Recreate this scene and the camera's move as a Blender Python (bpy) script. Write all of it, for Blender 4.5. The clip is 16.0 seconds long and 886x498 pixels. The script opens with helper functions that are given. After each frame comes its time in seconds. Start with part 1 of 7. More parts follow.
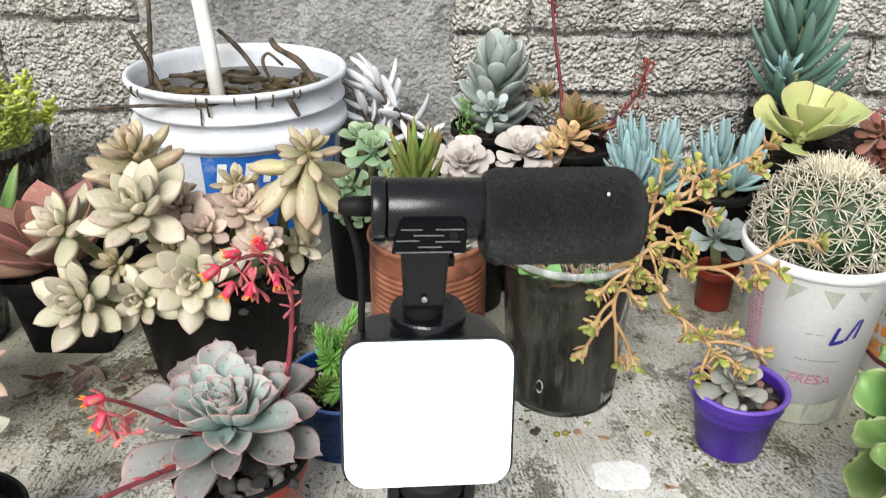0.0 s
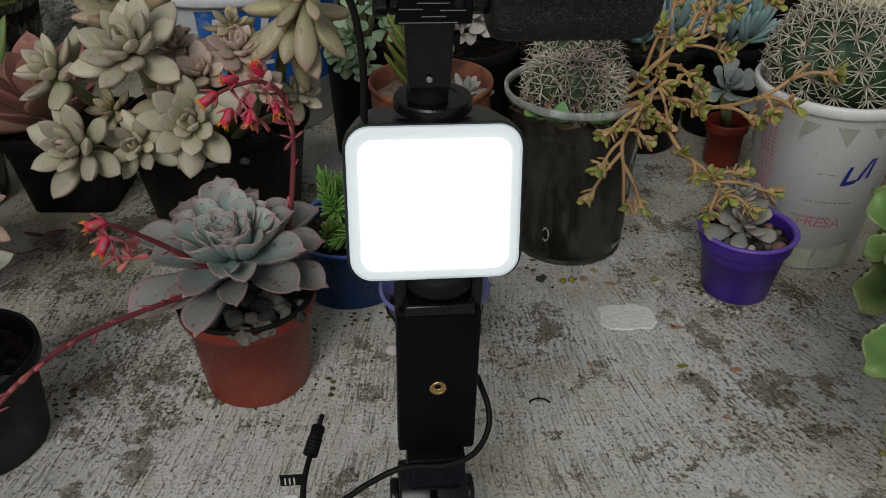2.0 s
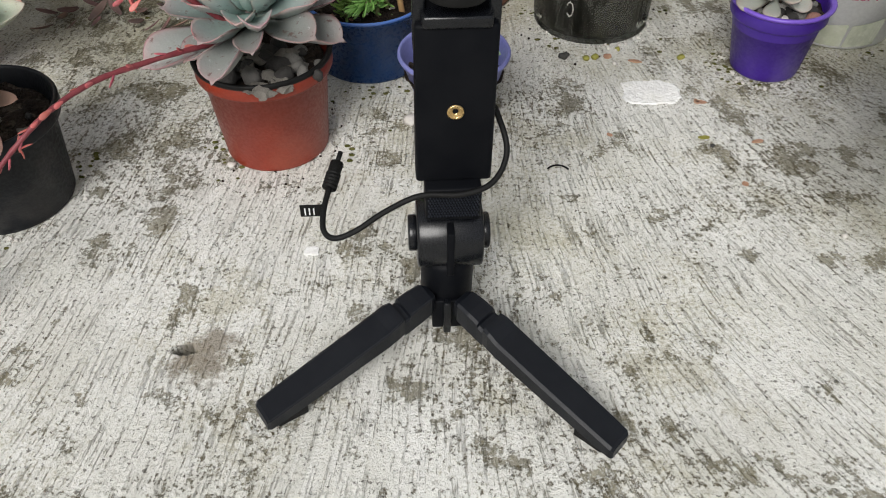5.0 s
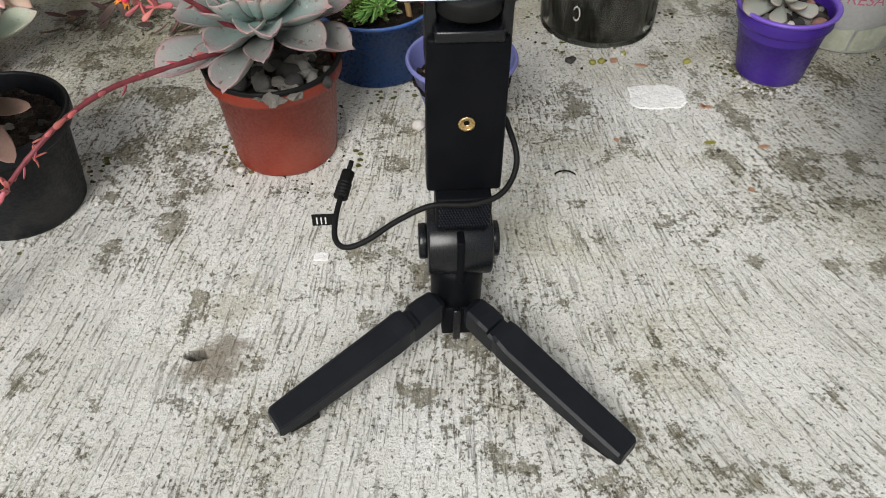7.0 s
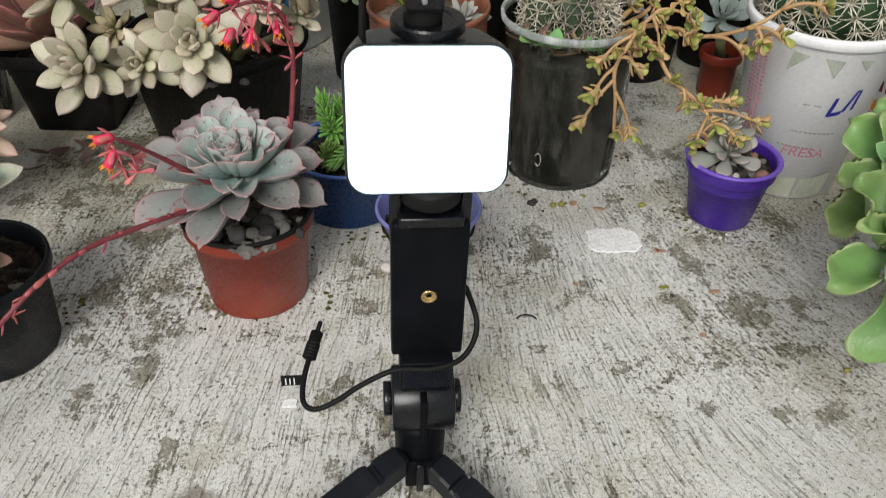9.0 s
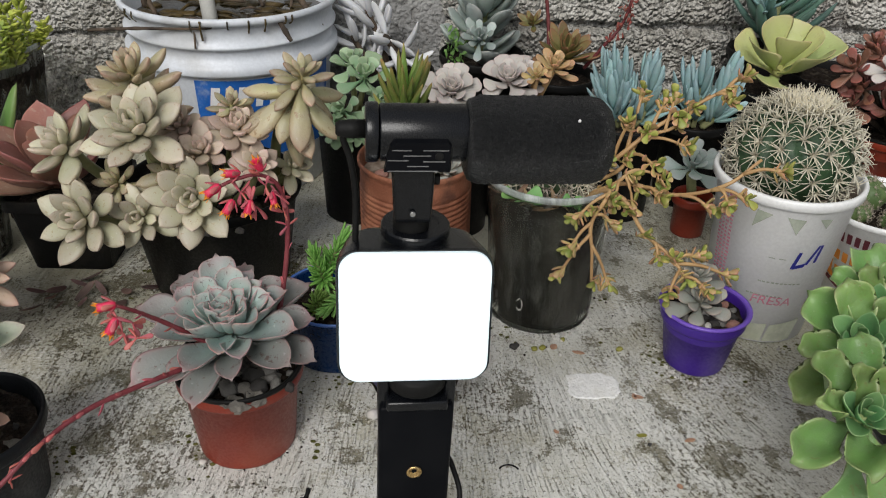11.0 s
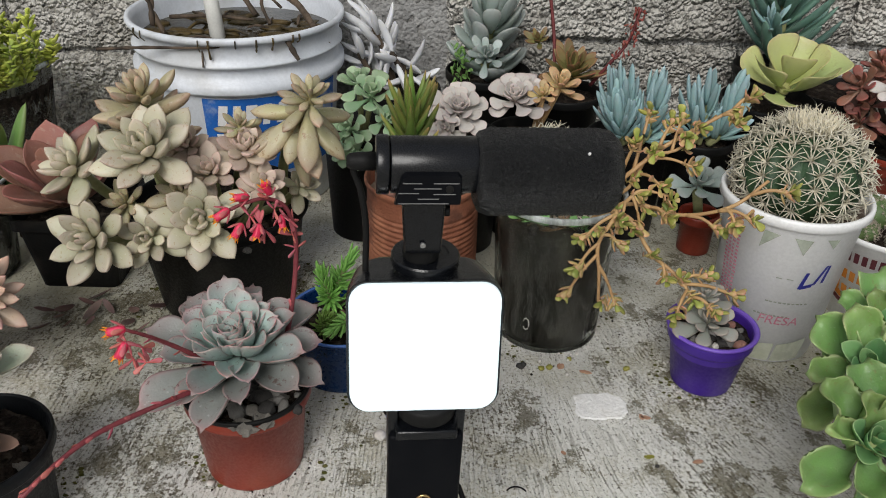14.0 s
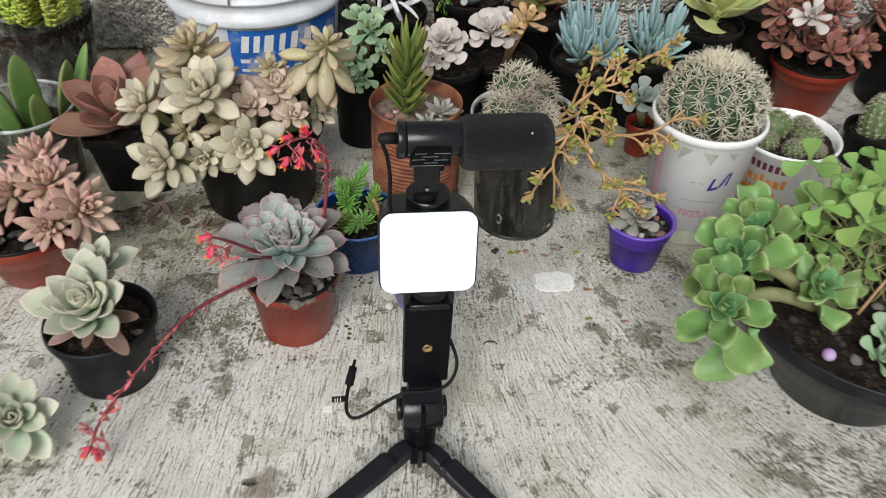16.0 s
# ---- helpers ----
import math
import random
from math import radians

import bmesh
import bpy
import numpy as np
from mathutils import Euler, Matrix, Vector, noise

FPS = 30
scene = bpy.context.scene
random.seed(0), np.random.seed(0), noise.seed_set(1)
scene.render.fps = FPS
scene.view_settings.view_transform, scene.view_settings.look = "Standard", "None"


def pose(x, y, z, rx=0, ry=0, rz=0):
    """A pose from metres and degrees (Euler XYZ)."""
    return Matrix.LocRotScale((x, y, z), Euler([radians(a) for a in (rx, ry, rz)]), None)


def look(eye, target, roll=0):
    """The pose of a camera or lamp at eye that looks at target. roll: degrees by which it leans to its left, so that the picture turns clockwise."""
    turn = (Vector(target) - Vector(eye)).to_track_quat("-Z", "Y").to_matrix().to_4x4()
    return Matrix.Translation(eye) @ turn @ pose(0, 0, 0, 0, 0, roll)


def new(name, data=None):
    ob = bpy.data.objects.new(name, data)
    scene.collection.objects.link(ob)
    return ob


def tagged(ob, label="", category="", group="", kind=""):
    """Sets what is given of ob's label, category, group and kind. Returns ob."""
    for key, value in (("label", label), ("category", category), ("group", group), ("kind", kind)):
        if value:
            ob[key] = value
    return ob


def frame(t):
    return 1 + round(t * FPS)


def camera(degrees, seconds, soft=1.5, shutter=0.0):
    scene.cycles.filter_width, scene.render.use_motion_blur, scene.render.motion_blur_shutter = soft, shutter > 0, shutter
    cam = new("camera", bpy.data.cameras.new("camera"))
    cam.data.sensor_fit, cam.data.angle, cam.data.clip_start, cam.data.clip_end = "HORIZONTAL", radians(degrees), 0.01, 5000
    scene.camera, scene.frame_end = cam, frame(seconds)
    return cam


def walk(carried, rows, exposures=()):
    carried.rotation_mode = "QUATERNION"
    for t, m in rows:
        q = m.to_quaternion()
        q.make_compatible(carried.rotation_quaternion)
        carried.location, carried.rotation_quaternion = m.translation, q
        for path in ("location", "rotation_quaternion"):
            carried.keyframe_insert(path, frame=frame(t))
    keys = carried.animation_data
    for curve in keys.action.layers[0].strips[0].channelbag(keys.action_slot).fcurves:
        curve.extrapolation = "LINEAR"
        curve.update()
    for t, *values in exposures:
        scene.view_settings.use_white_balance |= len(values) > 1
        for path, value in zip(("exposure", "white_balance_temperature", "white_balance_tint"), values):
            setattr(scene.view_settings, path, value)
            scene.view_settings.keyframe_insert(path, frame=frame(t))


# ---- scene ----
cam = camera(56.9, 16.0, soft=1.0, shutter=0.4)
PATH = [
    (0, (0.0104, 0.0274, 0.412), (-0.0011, 1.8168, -0.481), 0.5),
    (0.5, (0.0125, 0.0266, 0.403), (0.0282, 1.7766, -0.566), 0.7),
    (1, (0.015, 0.0218, 0.388), (0.0196, 1.7244, -0.66), 0.1),
    (1.5, (0.0125, 0.0165, 0.374), (0.0051, 1.6998, -0.706), -0.2),
    (2, (0.0096, 0.0152, 0.37), (-0.0086, 1.6863, -0.729), -0.3),
    (2.5, (0.0091, 0.0202, 0.369), (-0.0158, 1.6876, -0.735), -0.4),
    (3, (0.0062, 0.0189, 0.359), (-0.0322, 1.6426, -0.808), -0.5),
    (3.5, (0.0076, 0.006, 0.346), (-0.034, 1.554, -0.92), -0.6),
    (4, (0.0099, -0.0069, 0.336), (-0.0402, 1.4689, -1.013), -0.6),
    (4.5, (0.0117, -0.0137, 0.33), (-0.0498, 1.4256, -1.057), -0.9),
    (7, (0.0075, -0.0122, 0.338), (-0.0631, 1.4082, -1.069), -1.1),
    (7.5, (0.0112, -0.0098, 0.345), (-0.0134, 1.4425, -1.029), -0.4),
    (8, (0.0142, -0.0094, 0.359), (0.0024, 1.4934, -0.96), 0.1),
    (8.5, (0.0128, -0.0056, 0.367), (0.0007, 1.5294, -0.915), 0.5),
    (9, (0.0118, -0.0057, 0.377), (0.0039, 1.566, -0.86), 0.9),
    (9.5, (0.0118, -0.0057, 0.39), (0.0153, 1.6013, -0.801), 1.4),
    (10, (0.0147, -0.0044, 0.399), (0.0183, 1.6409, -0.738), 1.4),
    (10.2, (0.0116, -0.0037, 0.405), (0.026, 1.6628, -0.701), 1.7),
    (12.3, (0.0106, -0.0038, 0.433), (0.0369, 1.7132, -0.592), 1.9),
    (12.5, (0.0105, -0.0028, 0.433), (0.0348, 1.714, -0.593), 1.9),
    (13, (0.0094, -0.0019, 0.432), (0.0297, 1.7144, -0.595), 1.8),
    (13.5, (0.0073, -0.0011, 0.432), (0.0225, 1.7157, -0.594), 1.7),
    (14, (0.0082, -0.0, 0.432), (0.0215, 1.7156, -0.595), 1.7),
    (14.5, (0.0083, -0.001, 0.433), (0.0282, 1.7093, -0.604), 1.8),
    (15, (0.0084, -0.002, 0.434), (0.0547, 1.6477, -0.696), 1.9),
    (15.3, (0.008, -0.024, 0.449), (0.047, 1.578, -0.747), 1.6),
    (15.5, (0.0062, -0.0485, 0.472), (0.0483, 1.5264, -0.761), 1.4),
    (15.7, (0.0025, -0.0745, 0.511), (0.052, 1.473, -0.756), 1.7),
    (16, (-0.0039, -0.135, 0.568), (0.0602, 1.3929, -0.721), 2.1),
]
EXPOSURES = [(0.0, 0.42), (0.3, 0.38), (0.7, -0.45), (1.0, -1.05), (1.5, -1.55), (2.0, -1.35), (2.5, -1.05), (2.9, -0.85), (3.2, 0), (3.5, 0.36), (4.0, 0.05), (4.5, 0), (7.0, -0.05), (7.5, 0.0), (8.0, -0.05), (9.0, -0.18), (9.5, -0.45), (10.0, -0.46), (12.5, -0.42), (14.5, -0.4), (15.0, -0.38), (15.5, -0.45), (16.0, -0.14)]
walk(cam, [(t, look(eye, target, roll)) for t, eye, target, roll in PATH], EXPOSURES)

# ---- world and light ----
world = bpy.data.worlds.new("overcast_sky")
scene.world = world
world.use_nodes = True
wn = world.node_tree.nodes
sky = wn.new("ShaderNodeTexSky")
sky.sky_type, sky.sun_disc = "NISHITA", False
sky.sun_elevation, sky.sun_rotation = radians(43), radians(195)
sky.air_density, sky.dust_density, sky.ozone_density = 1.0, 4.0, 1.0
haze = wn.new("ShaderNodeMixRGB")
haze.inputs[0].default_value = 0.65
haze.inputs[2].default_value = (7.5, 7.6, 7.7, 1)
world.node_tree.links.new(sky.outputs[0], haze.inputs[1])
world.node_tree.links.new(haze.outputs[0], wn["Background"].inputs["Color"])
wn["Background"].inputs["Strength"].default_value = 0.086
sun_data = bpy.data.lights.new("sun", "SUN")
sun_data.energy, sun_data.angle, sun_data.color = 3.0, radians(30), (1.0, 0.99, 0.965)
sun = new("sun", sun_data)
sun.matrix_world = look((-0.8, -2.7, 2.75), (0, 0.4, 0))


# ---- materials ----
def node_mat(name):
    m = bpy.data.materials.new(name)
    m.use_nodes = True
    return m, m.node_tree.nodes, m.node_tree.links, m.node_tree.nodes["Principled BSDF"]


def coords(nt, space="Object", stretch=(1, 1, 1)):
    tc = nt.nodes.new("ShaderNodeTexCoord")
    mp = nt.nodes.new("ShaderNodeMapping")
    mp.inputs["Scale"].default_value = stretch
    nt.links.new(tc.outputs[space], mp.inputs["Vector"])
    return mp.outputs["Vector"]


def noise_fac(nt, vec, scale, detail=4, lo=0.35, hi=0.65, rough=0.55, dist=0.0):
    n = nt.nodes.new("ShaderNodeTexNoise")
    n.inputs["Scale"].default_value, n.inputs["Detail"].default_value = scale, detail
    n.inputs["Roughness"].default_value, n.inputs["Distortion"].default_value = rough, dist
    nt.links.new(vec, n.inputs["Vector"])
    r = nt.nodes.new("ShaderNodeMapRange")
    r.interpolation_type = "SMOOTHSTEP"
    r.inputs["From Min"].default_value, r.inputs["From Max"].default_value = lo, hi
    nt.links.new(n.outputs["Fac"], r.inputs["Value"])
    return r.outputs["Result"]


def mixc(nt, fac, a, b, mode="MIX"):
    x = nt.nodes.new("ShaderNodeMixRGB")
    x.blend_type = mode
    for sock, v in ((x.inputs[0], fac), (x.inputs[1], a), (x.inputs[2], b)):
        if isinstance(v, (int, float)):
            sock.default_value = v
        elif isinstance(v, tuple):
            sock.default_value = (*v, 1)
        else:
            nt.links.new(v, sock)
    return x.outputs[0]


def calc(nt, op, a, b=0.0, clamp=False):
    x = nt.nodes.new("ShaderNodeMath")
    x.operation, x.use_clamp = op, clamp
    for sock, v in ((x.inputs[0], a), (x.inputs[1], b)):
        if isinstance(v, (int, float)):
            sock.default_value = v
        else:
            nt.links.new(v, sock)
    return x.outputs[0]


def add_bump(nt, bsdf, height, strength=0.4, distance=0.001):
    b = nt.nodes.new("ShaderNodeBump")
    b.inputs["Strength"].default_value, b.inputs["Distance"].default_value = strength, distance
    nt.links.new(height, b.inputs["Height"])
    nt.links.new(b.outputs[0], bsdf.inputs["Normal"])


def plain(name, c1, c2, scale=40, rough=0.5, bump=0.2, fine=400, metal=0.0, dirt=None, dirt_amount=0.5, stretch=(1, 1, 1), spec=0.5, depth=0.0006):
    m, n, l, p = node_mat(name)
    nt = m.node_tree
    v = coords(nt, "Object", stretch)
    col = mixc(nt, noise_fac(nt, v, scale, 5), c1, c2)
    fine_n = noise_fac(nt, v, fine, 3, 0.3, 0.7)
    col = mixc(nt, calc(nt, "MULTIPLY", fine_n, 0.18), col, tuple(x * 0.55 for x in c1))
    if dirt:
        col = mixc(nt, calc(nt, "MULTIPLY", noise_fac(nt, v, scale * 0.8, 6, 0.52, 0.66), dirt_amount), col, dirt)
    l.new(col, p.inputs["Base Color"])
    p.inputs["Metallic"].default_value = metal
    p.inputs["Specular IOR Level"].default_value = spec
    l.new(calc(nt, "ADD", calc(nt, "MULTIPLY", fine_n, 0.15), rough - 0.05, True), p.inputs["Roughness"])
    add_bump(nt, p, fine_n, bump, depth)
    return m


def leaf_mat(name, base, mid, edge, edge_power=6.0, edge_amount=0.8, tip_amount=0.6, spots=(0.2, 0.13, 0.08), spot_amount=0.35, rough=0.42, vary=0.25, bloom=0.3):
    """Fleshy leaf: base colour to mid along its length, tinted margin and tip, waxy bloom, corky specks."""
    m, n, l, p = node_mat(name)
    nt = m.node_tree
    uv = n.new("ShaderNodeUVMap")
    sep = n.new("ShaderNodeSeparateXYZ")
    l.new(uv.outputs[0], sep.inputs[0])
    u, w = sep.outputs["X"], sep.outputs["Y"]
    info = n.new("ShaderNodeObjectInfo")
    v = coords(nt, "Object")
    shift = n.new("ShaderNodeVectorMath")
    shift.operation = "ADD"
    l.new(v, shift.inputs[0])
    spread = n.new("ShaderNodeVectorMath")
    spread.operation = "SCALE"
    spread.inputs[0].default_value = (37.0, 19.0, 53.0)
    l.new(info.outputs["Random"], spread.inputs["Scale"])
    l.new(spread.outputs[0], shift.inputs[1])
    v = shift.outputs[0]
    col = mixc(nt, u, base, mid)
    blotch = noise_fac(nt, v, 3.5, 4, 0.4, 0.68)
    col = mixc(nt, calc(nt, "MULTIPLY", blotch, bloom), col, tuple(min(1, 0.5 * x + 0.42 * max(mid)) for x in mid))
    across = calc(nt, "ABSOLUTE", calc(nt, "SUBTRACT", calc(nt, "MULTIPLY", w, 2.0), 1.0))
    e = calc(nt, "MULTIPLY", calc(nt, "POWER", across, edge_power), edge_amount)
    t = calc(nt, "MULTIPLY", calc(nt, "POWER", u, 9.0), tip_amount)
    e = calc(nt, "MULTIPLY", calc(nt, "ADD", e, t, True), calc(nt, "ADD", calc(nt, "MULTIPLY", blotch, 0.5), 0.6), True)
    col = mixc(nt, e, col, edge)
    col = mixc(nt, calc(nt, "MULTIPLY", noise_fac(nt, v, 2.6, 6, 0.50, 0.72, 0.66), 0.42 * spot_amount), col, tuple(0.5 * a + 0.5 * b for a, b in zip(spots, mid)))
    col = mixc(nt, calc(nt, "MULTIPLY", noise_fac(nt, v, 9, 6, 0.585, 0.64, 0.72), spot_amount), col, spots)
    col = mixc(nt, calc(nt, "MULTIPLY", noise_fac(nt, v, 13, 5, 0.63, 0.68, 0.7), 0.6 * spot_amount), col, tuple(min(1, 0.3 + 0.8 * x) for x in mid))
    hs = n.new("ShaderNodeHueSaturation")
    l.new(col, hs.inputs["Color"])
    l.new(calc(nt, "ADD", calc(nt, "MULTIPLY", info.outputs["Random"], 2 * vary), 1 - vary), hs.inputs["Value"])
    other = calc(nt, "FRACT", calc(nt, "MULTIPLY", info.outputs["Random"], 17.3))
    l.new(calc(nt, "ADD", calc(nt, "MULTIPLY", other, 0.034), 0.483), hs.inputs["Hue"])
    l.new(hs.outputs[0], p.inputs["Base Color"])
    p.inputs["Roughness"].default_value = rough
    p.inputs["Specular IOR Level"].default_value = 0.4
    p.inputs["Subsurface Weight"].default_value = 0.08
    p.inputs["Subsurface Radius"].default_value = (0.006, 0.005, 0.003)
    p.inputs["Subsurface Scale"].default_value = 0.5
    add_bump(nt, p, calc(nt, "ADD", noise_fac(nt, v, 22, 4, 0.3, 0.7), noise_fac(nt, v, 3, 2, 0.3, 0.7)), 0.10, 0.02)
    return m


def concrete_floor():
    """Pale broom-swept concrete: broken drawn lines that fan out, ragged taupe patches where the skin has worn off, olive film, sandy grain."""
    m, n, l, p = node_mat("brushed_concrete")
    nt = m.node_tree
    v = coords(nt)

    def mul(x, y):
        return calc(nt, "MULTIPLY", x, y)

    def add(x, y):
        return calc(nt, "ADD", x, y)

    def raw(vec, scale, detail, rough=0.6, dist=0.0):
        t = n.new("ShaderNodeTexNoise")
        t.inputs["Scale"].default_value, t.inputs["Detail"].default_value = scale, detail
        t.inputs["Roughness"].default_value, t.inputs["Distortion"].default_value = rough, dist
        l.new(vec, t.inputs["Vector"])
        return t.outputs["Fac"]

    def step(value, lo, hi):
        r = n.new("ShaderNodeMapRange")
        r.interpolation_type = "SMOOTHSTEP"
        r.inputs["From Min"].default_value, r.inputs["From Max"].default_value = lo, hi
        l.new(value, r.inputs["Value"])
        return r.outputs["Result"]

    def centred(x):
        return calc(nt, "SUBTRACT", x, 0.5)

    # the broom's strokes fan out to the right
    sep = n.new("ShaderNodeSeparateXYZ")
    l.new(v, sep.inputs[0])
    yy = calc(nt, "MINIMUM", calc(nt, "MAXIMUM", sep.outputs["Y"], 0.0), 1.0)
    fan = mul(calc(nt, "MAXIMUM", sep.outputs["X"], -0.03), mul(calc(nt, "SUBTRACT", yy, 0.3), 2.6))
    bent = add(add(sep.outputs["X"], fan), mul(centred(raw(v, 4.0, 2)), 0.03))
    swept = n.new("ShaderNodeCombineXYZ")
    l.new(bent, swept.inputs["X"])
    l.new(sep.outputs["Y"], swept.inputs["Y"])

    def stretched(k):
        mp = n.new("ShaderNodeMapping")
        mp.inputs["Scale"].default_value = (1, k, 1)
        l.new(swept.outputs[0], mp.inputs["Vector"])
        return mp.outputs["Vector"]

    streak = raw(stretched(0.045), 620, 5, 0.68)
    coarse = raw(stretched(0.030), 120, 4)
    short = raw(stretched(0.55), 260, 6, 0.78)
    grain = raw(v, 700, 3)
    gritty = raw(v, 420, 5, 0.75)
    region = raw(v, 6.0, 3)
    col = mixc(nt, step(raw(v, 9, 5), 0.35, 0.65), (0.71, 0.70, 0.635), (0.88, 0.875, 0.83))
    col = mixc(nt, mul(step(coarse, 0.44, 0.62), 0.40), col, (0.91, 0.90, 0.86))
    col = mixc(nt, mul(step(gritty, 0.52, 0.63), 0.36), col, (0.37, 0.345, 0.275))
    drawn = step(add(streak, mul(centred(gritty), 0.30)), 0.545, 0.625)
    col = mixc(nt, mul(drawn, mul(step(raw(v, 26, 4), 0.40, 0.60), 0.66)), col, (0.215, 0.19, 0.135))
    # olive film in broad clouds
    film = step(add(raw(v, 4.2, 5, 0.62), add(mul(centred(gritty), 0.45), mul(calc(nt, "SUBTRACT", yy, 0.38), 0.32))), 0.47, 0.66)
    col = mixc(nt, mul(film, 0.60), col, (0.46, 0.425, 0.26))
    tan = step(add(raw(v, 13, 6, 0.68), mul(centred(gritty), 0.40)), 0.52, 0.64)
    col = mixc(nt, mul(tan, 0.42), col, (0.42, 0.38, 0.24))
    # worn patches with ragged edges
    ragged = add(raw(v, 30, 8, 0.70), add(mul(centred(region), 0.40), add(mul(centred(gritty), 0.30), mul(centred(streak), 0.16))))
    worn = step(ragged, 0.555, 0.604)
    taupe = mixc(nt, step(raw(v, 70, 4), 0.4, 0.6), (0.150, 0.130, 0.070), (0.25, 0.222, 0.14))
    col = mixc(nt, mul(worn, 0.74), col, taupe)
    specks = step(add(short, add(mul(centred(region), 0.50), mul(centred(gritty), 0.35))), 0.575, 0.628)
    col = mixc(nt, mul(specks, 0.80), col, (0.15, 0.122, 0.070))
    col = mixc(nt, mul(step(raw(v, 330, 3), 0.61, 0.66), 0.75), col, (0.085, 0.075, 0.052))
    # pale grit showing in the patches
    col = mixc(nt, mul(step(raw(v, 560, 2), 0.60, 0.66), 0.55), col, (0.78, 0.77, 0.74))
    # rusty stain round the chipped hole
    near = n.new("ShaderNodeVectorMath")
    near.operation = "DISTANCE"
    near.inputs[1].default_value = (-0.124, 0.243, 0)
    l.new(v, near.inputs[0])
    stain = step(add(near.outputs["Value"], mul(centred(raw(v, 60, 5, 0.7)), 0.05)), 0.020, 0.010)
    col = mixc(nt, mul(stain, 0.80), col, (0.24, 0.20, 0.145))
    # shade inside the chipped hole, painted in as dark grey
    hole_shade = n.new("ShaderNodeVectorMath")
    hole_shade.operation = "DISTANCE"
    hole_shade.inputs[1].default_value = (-0.1355, 0.2475, -0.005)
    l.new(v, hole_shade.inputs[0])
    col = mixc(nt, mul(step(add(hole_shade.outputs["Value"], mul(centred(gritty), 0.004)), 0.0068, 0.0050), 0.75), col, (0.13, 0.12, 0.10))
    l.new(col, p.inputs["Base Color"])
    p.inputs["Roughness"].default_value = 0.9
    p.inputs["Specular IOR Level"].default_value = 0.25
    h = add(mul(drawn, -0.7), add(mul(worn, -0.5), mul(specks, -0.7)))
    add_bump(nt, p, add(h, add(mul(grain, 0.6), mul(gritty, 1.1))), 0.9, 0.0016)
    return m


def masonry(name, c1, c2, c3, coarse=1.0):
    m, n, l, p = node_mat(name)
    nt = m.node_tree
    v = coords(nt)
    info = n.new("ShaderNodeObjectInfo")
    col = mixc(nt, noise_fac(nt, v, 14, 5), c1, c2)
    vor = n.new("ShaderNodeTexVoronoi")
    vor.feature = "SMOOTH_F1"
    vor.inputs["Smoothness"].default_value = 0.35
    vor.inputs["Scale"].default_value = 210
    warp = n.new("ShaderNodeVectorMath")
    wn2 = n.new("ShaderNodeTexNoise")
    wn2.inputs["Scale"].default_value = 70
    l.new(v, wn2.inputs["Vector"])
    warp.operation = "MULTIPLY_ADD"
    warp.inputs[1].default_value = (0.0045, 0.0045, 0.0045)
    l.new(wn2.outputs["Color"], warp.inputs[0])
    l.new(v, warp.inputs[2])
    l.new(warp.outputs[0], vor.inputs["Vector"])
    pits = calc(nt, "MULTIPLY", noise_fac(nt, v, 85, 5, 0.56, 0.64), coarse)
    grain = noise_fac(nt, v, 160, 4, 0.35, 0.65)
    col = mixc(nt, calc(nt, "MULTIPLY", grain, 0.4), col, c3)
    col = mixc(nt, calc(nt, "MULTIPLY", noise_fac(nt, v, 55, 5, 0.54, 0.64), 0.42), col, tuple(0.42 * x for x in c1))
    col = mixc(nt, calc(nt, "MULTIPLY", noise_fac(nt, v, 7, 5, 0.54, 0.7), 0.35), col, tuple(0.45 * x for x in c1))
    # the shadow in the sunken pits is painted into the colour
    col = mixc(nt, calc(nt, "MULTIPLY", pits, 0.5), col, (0.15, 0.13, 0.10))
    hs = n.new("ShaderNodeHueSaturation")
    l.new(col, hs.inputs["Color"])
    l.new(calc(nt, "ADD", calc(nt, "MULTIPLY", info.outputs["Random"], 0.3), 0.85), hs.inputs["Value"])
    l.new(hs.outputs[0], p.inputs["Base Color"])
    p.inputs["Roughness"].default_value = 0.95
    p.inputs["Specular IOR Level"].default_value = 0.2
    h = calc(nt, "ADD", calc(nt, "MULTIPLY", calc(nt, "POWER", vor.outputs["Distance"], 1.6), -2.6 * coarse), calc(nt, "MULTIPLY", grain, 0.5))
    h = calc(nt, "ADD", h, calc(nt, "MULTIPLY", pits, -1.4))
    add_bump(nt, p, h, 0.9, 0.0042 * coarse + 0.001)
    return m


M = {}
M["concrete"] = concrete_floor()
M["block"] = masonry("rough_block", (0.50, 0.475, 0.425), (0.64, 0.62, 0.57), (0.78, 0.765, 0.72))
M["mortar"] = masonry("grey_mortar", (0.48, 0.47, 0.45), (0.58, 0.57, 0.55), (0.66, 0.65, 0.63))
M["render"] = masonry("trowelled_cement", (0.20, 0.198, 0.193), (0.33, 0.328, 0.32), (0.44, 0.44, 0.43), 0.4)
M["black_abs"] = plain("black_plastic", (0.0035, 0.004, 0.0055), (0.005, 0.0058, 0.0075), 60, 0.24, 0.0, 2500, spec=0.38)
M["leg_plastic"] = plain("black_leg_plastic", (0.0055, 0.0065, 0.0095), (0.0075, 0.0088, 0.012), 60, 0.40, 0.0, 2500, spec=0.26)
M["black_satin"] = plain("black_satin_plastic", (0.004, 0.0045, 0.006), (0.006, 0.0065, 0.008), 60, 0.42, 0.08, 2500, spec=0.06)
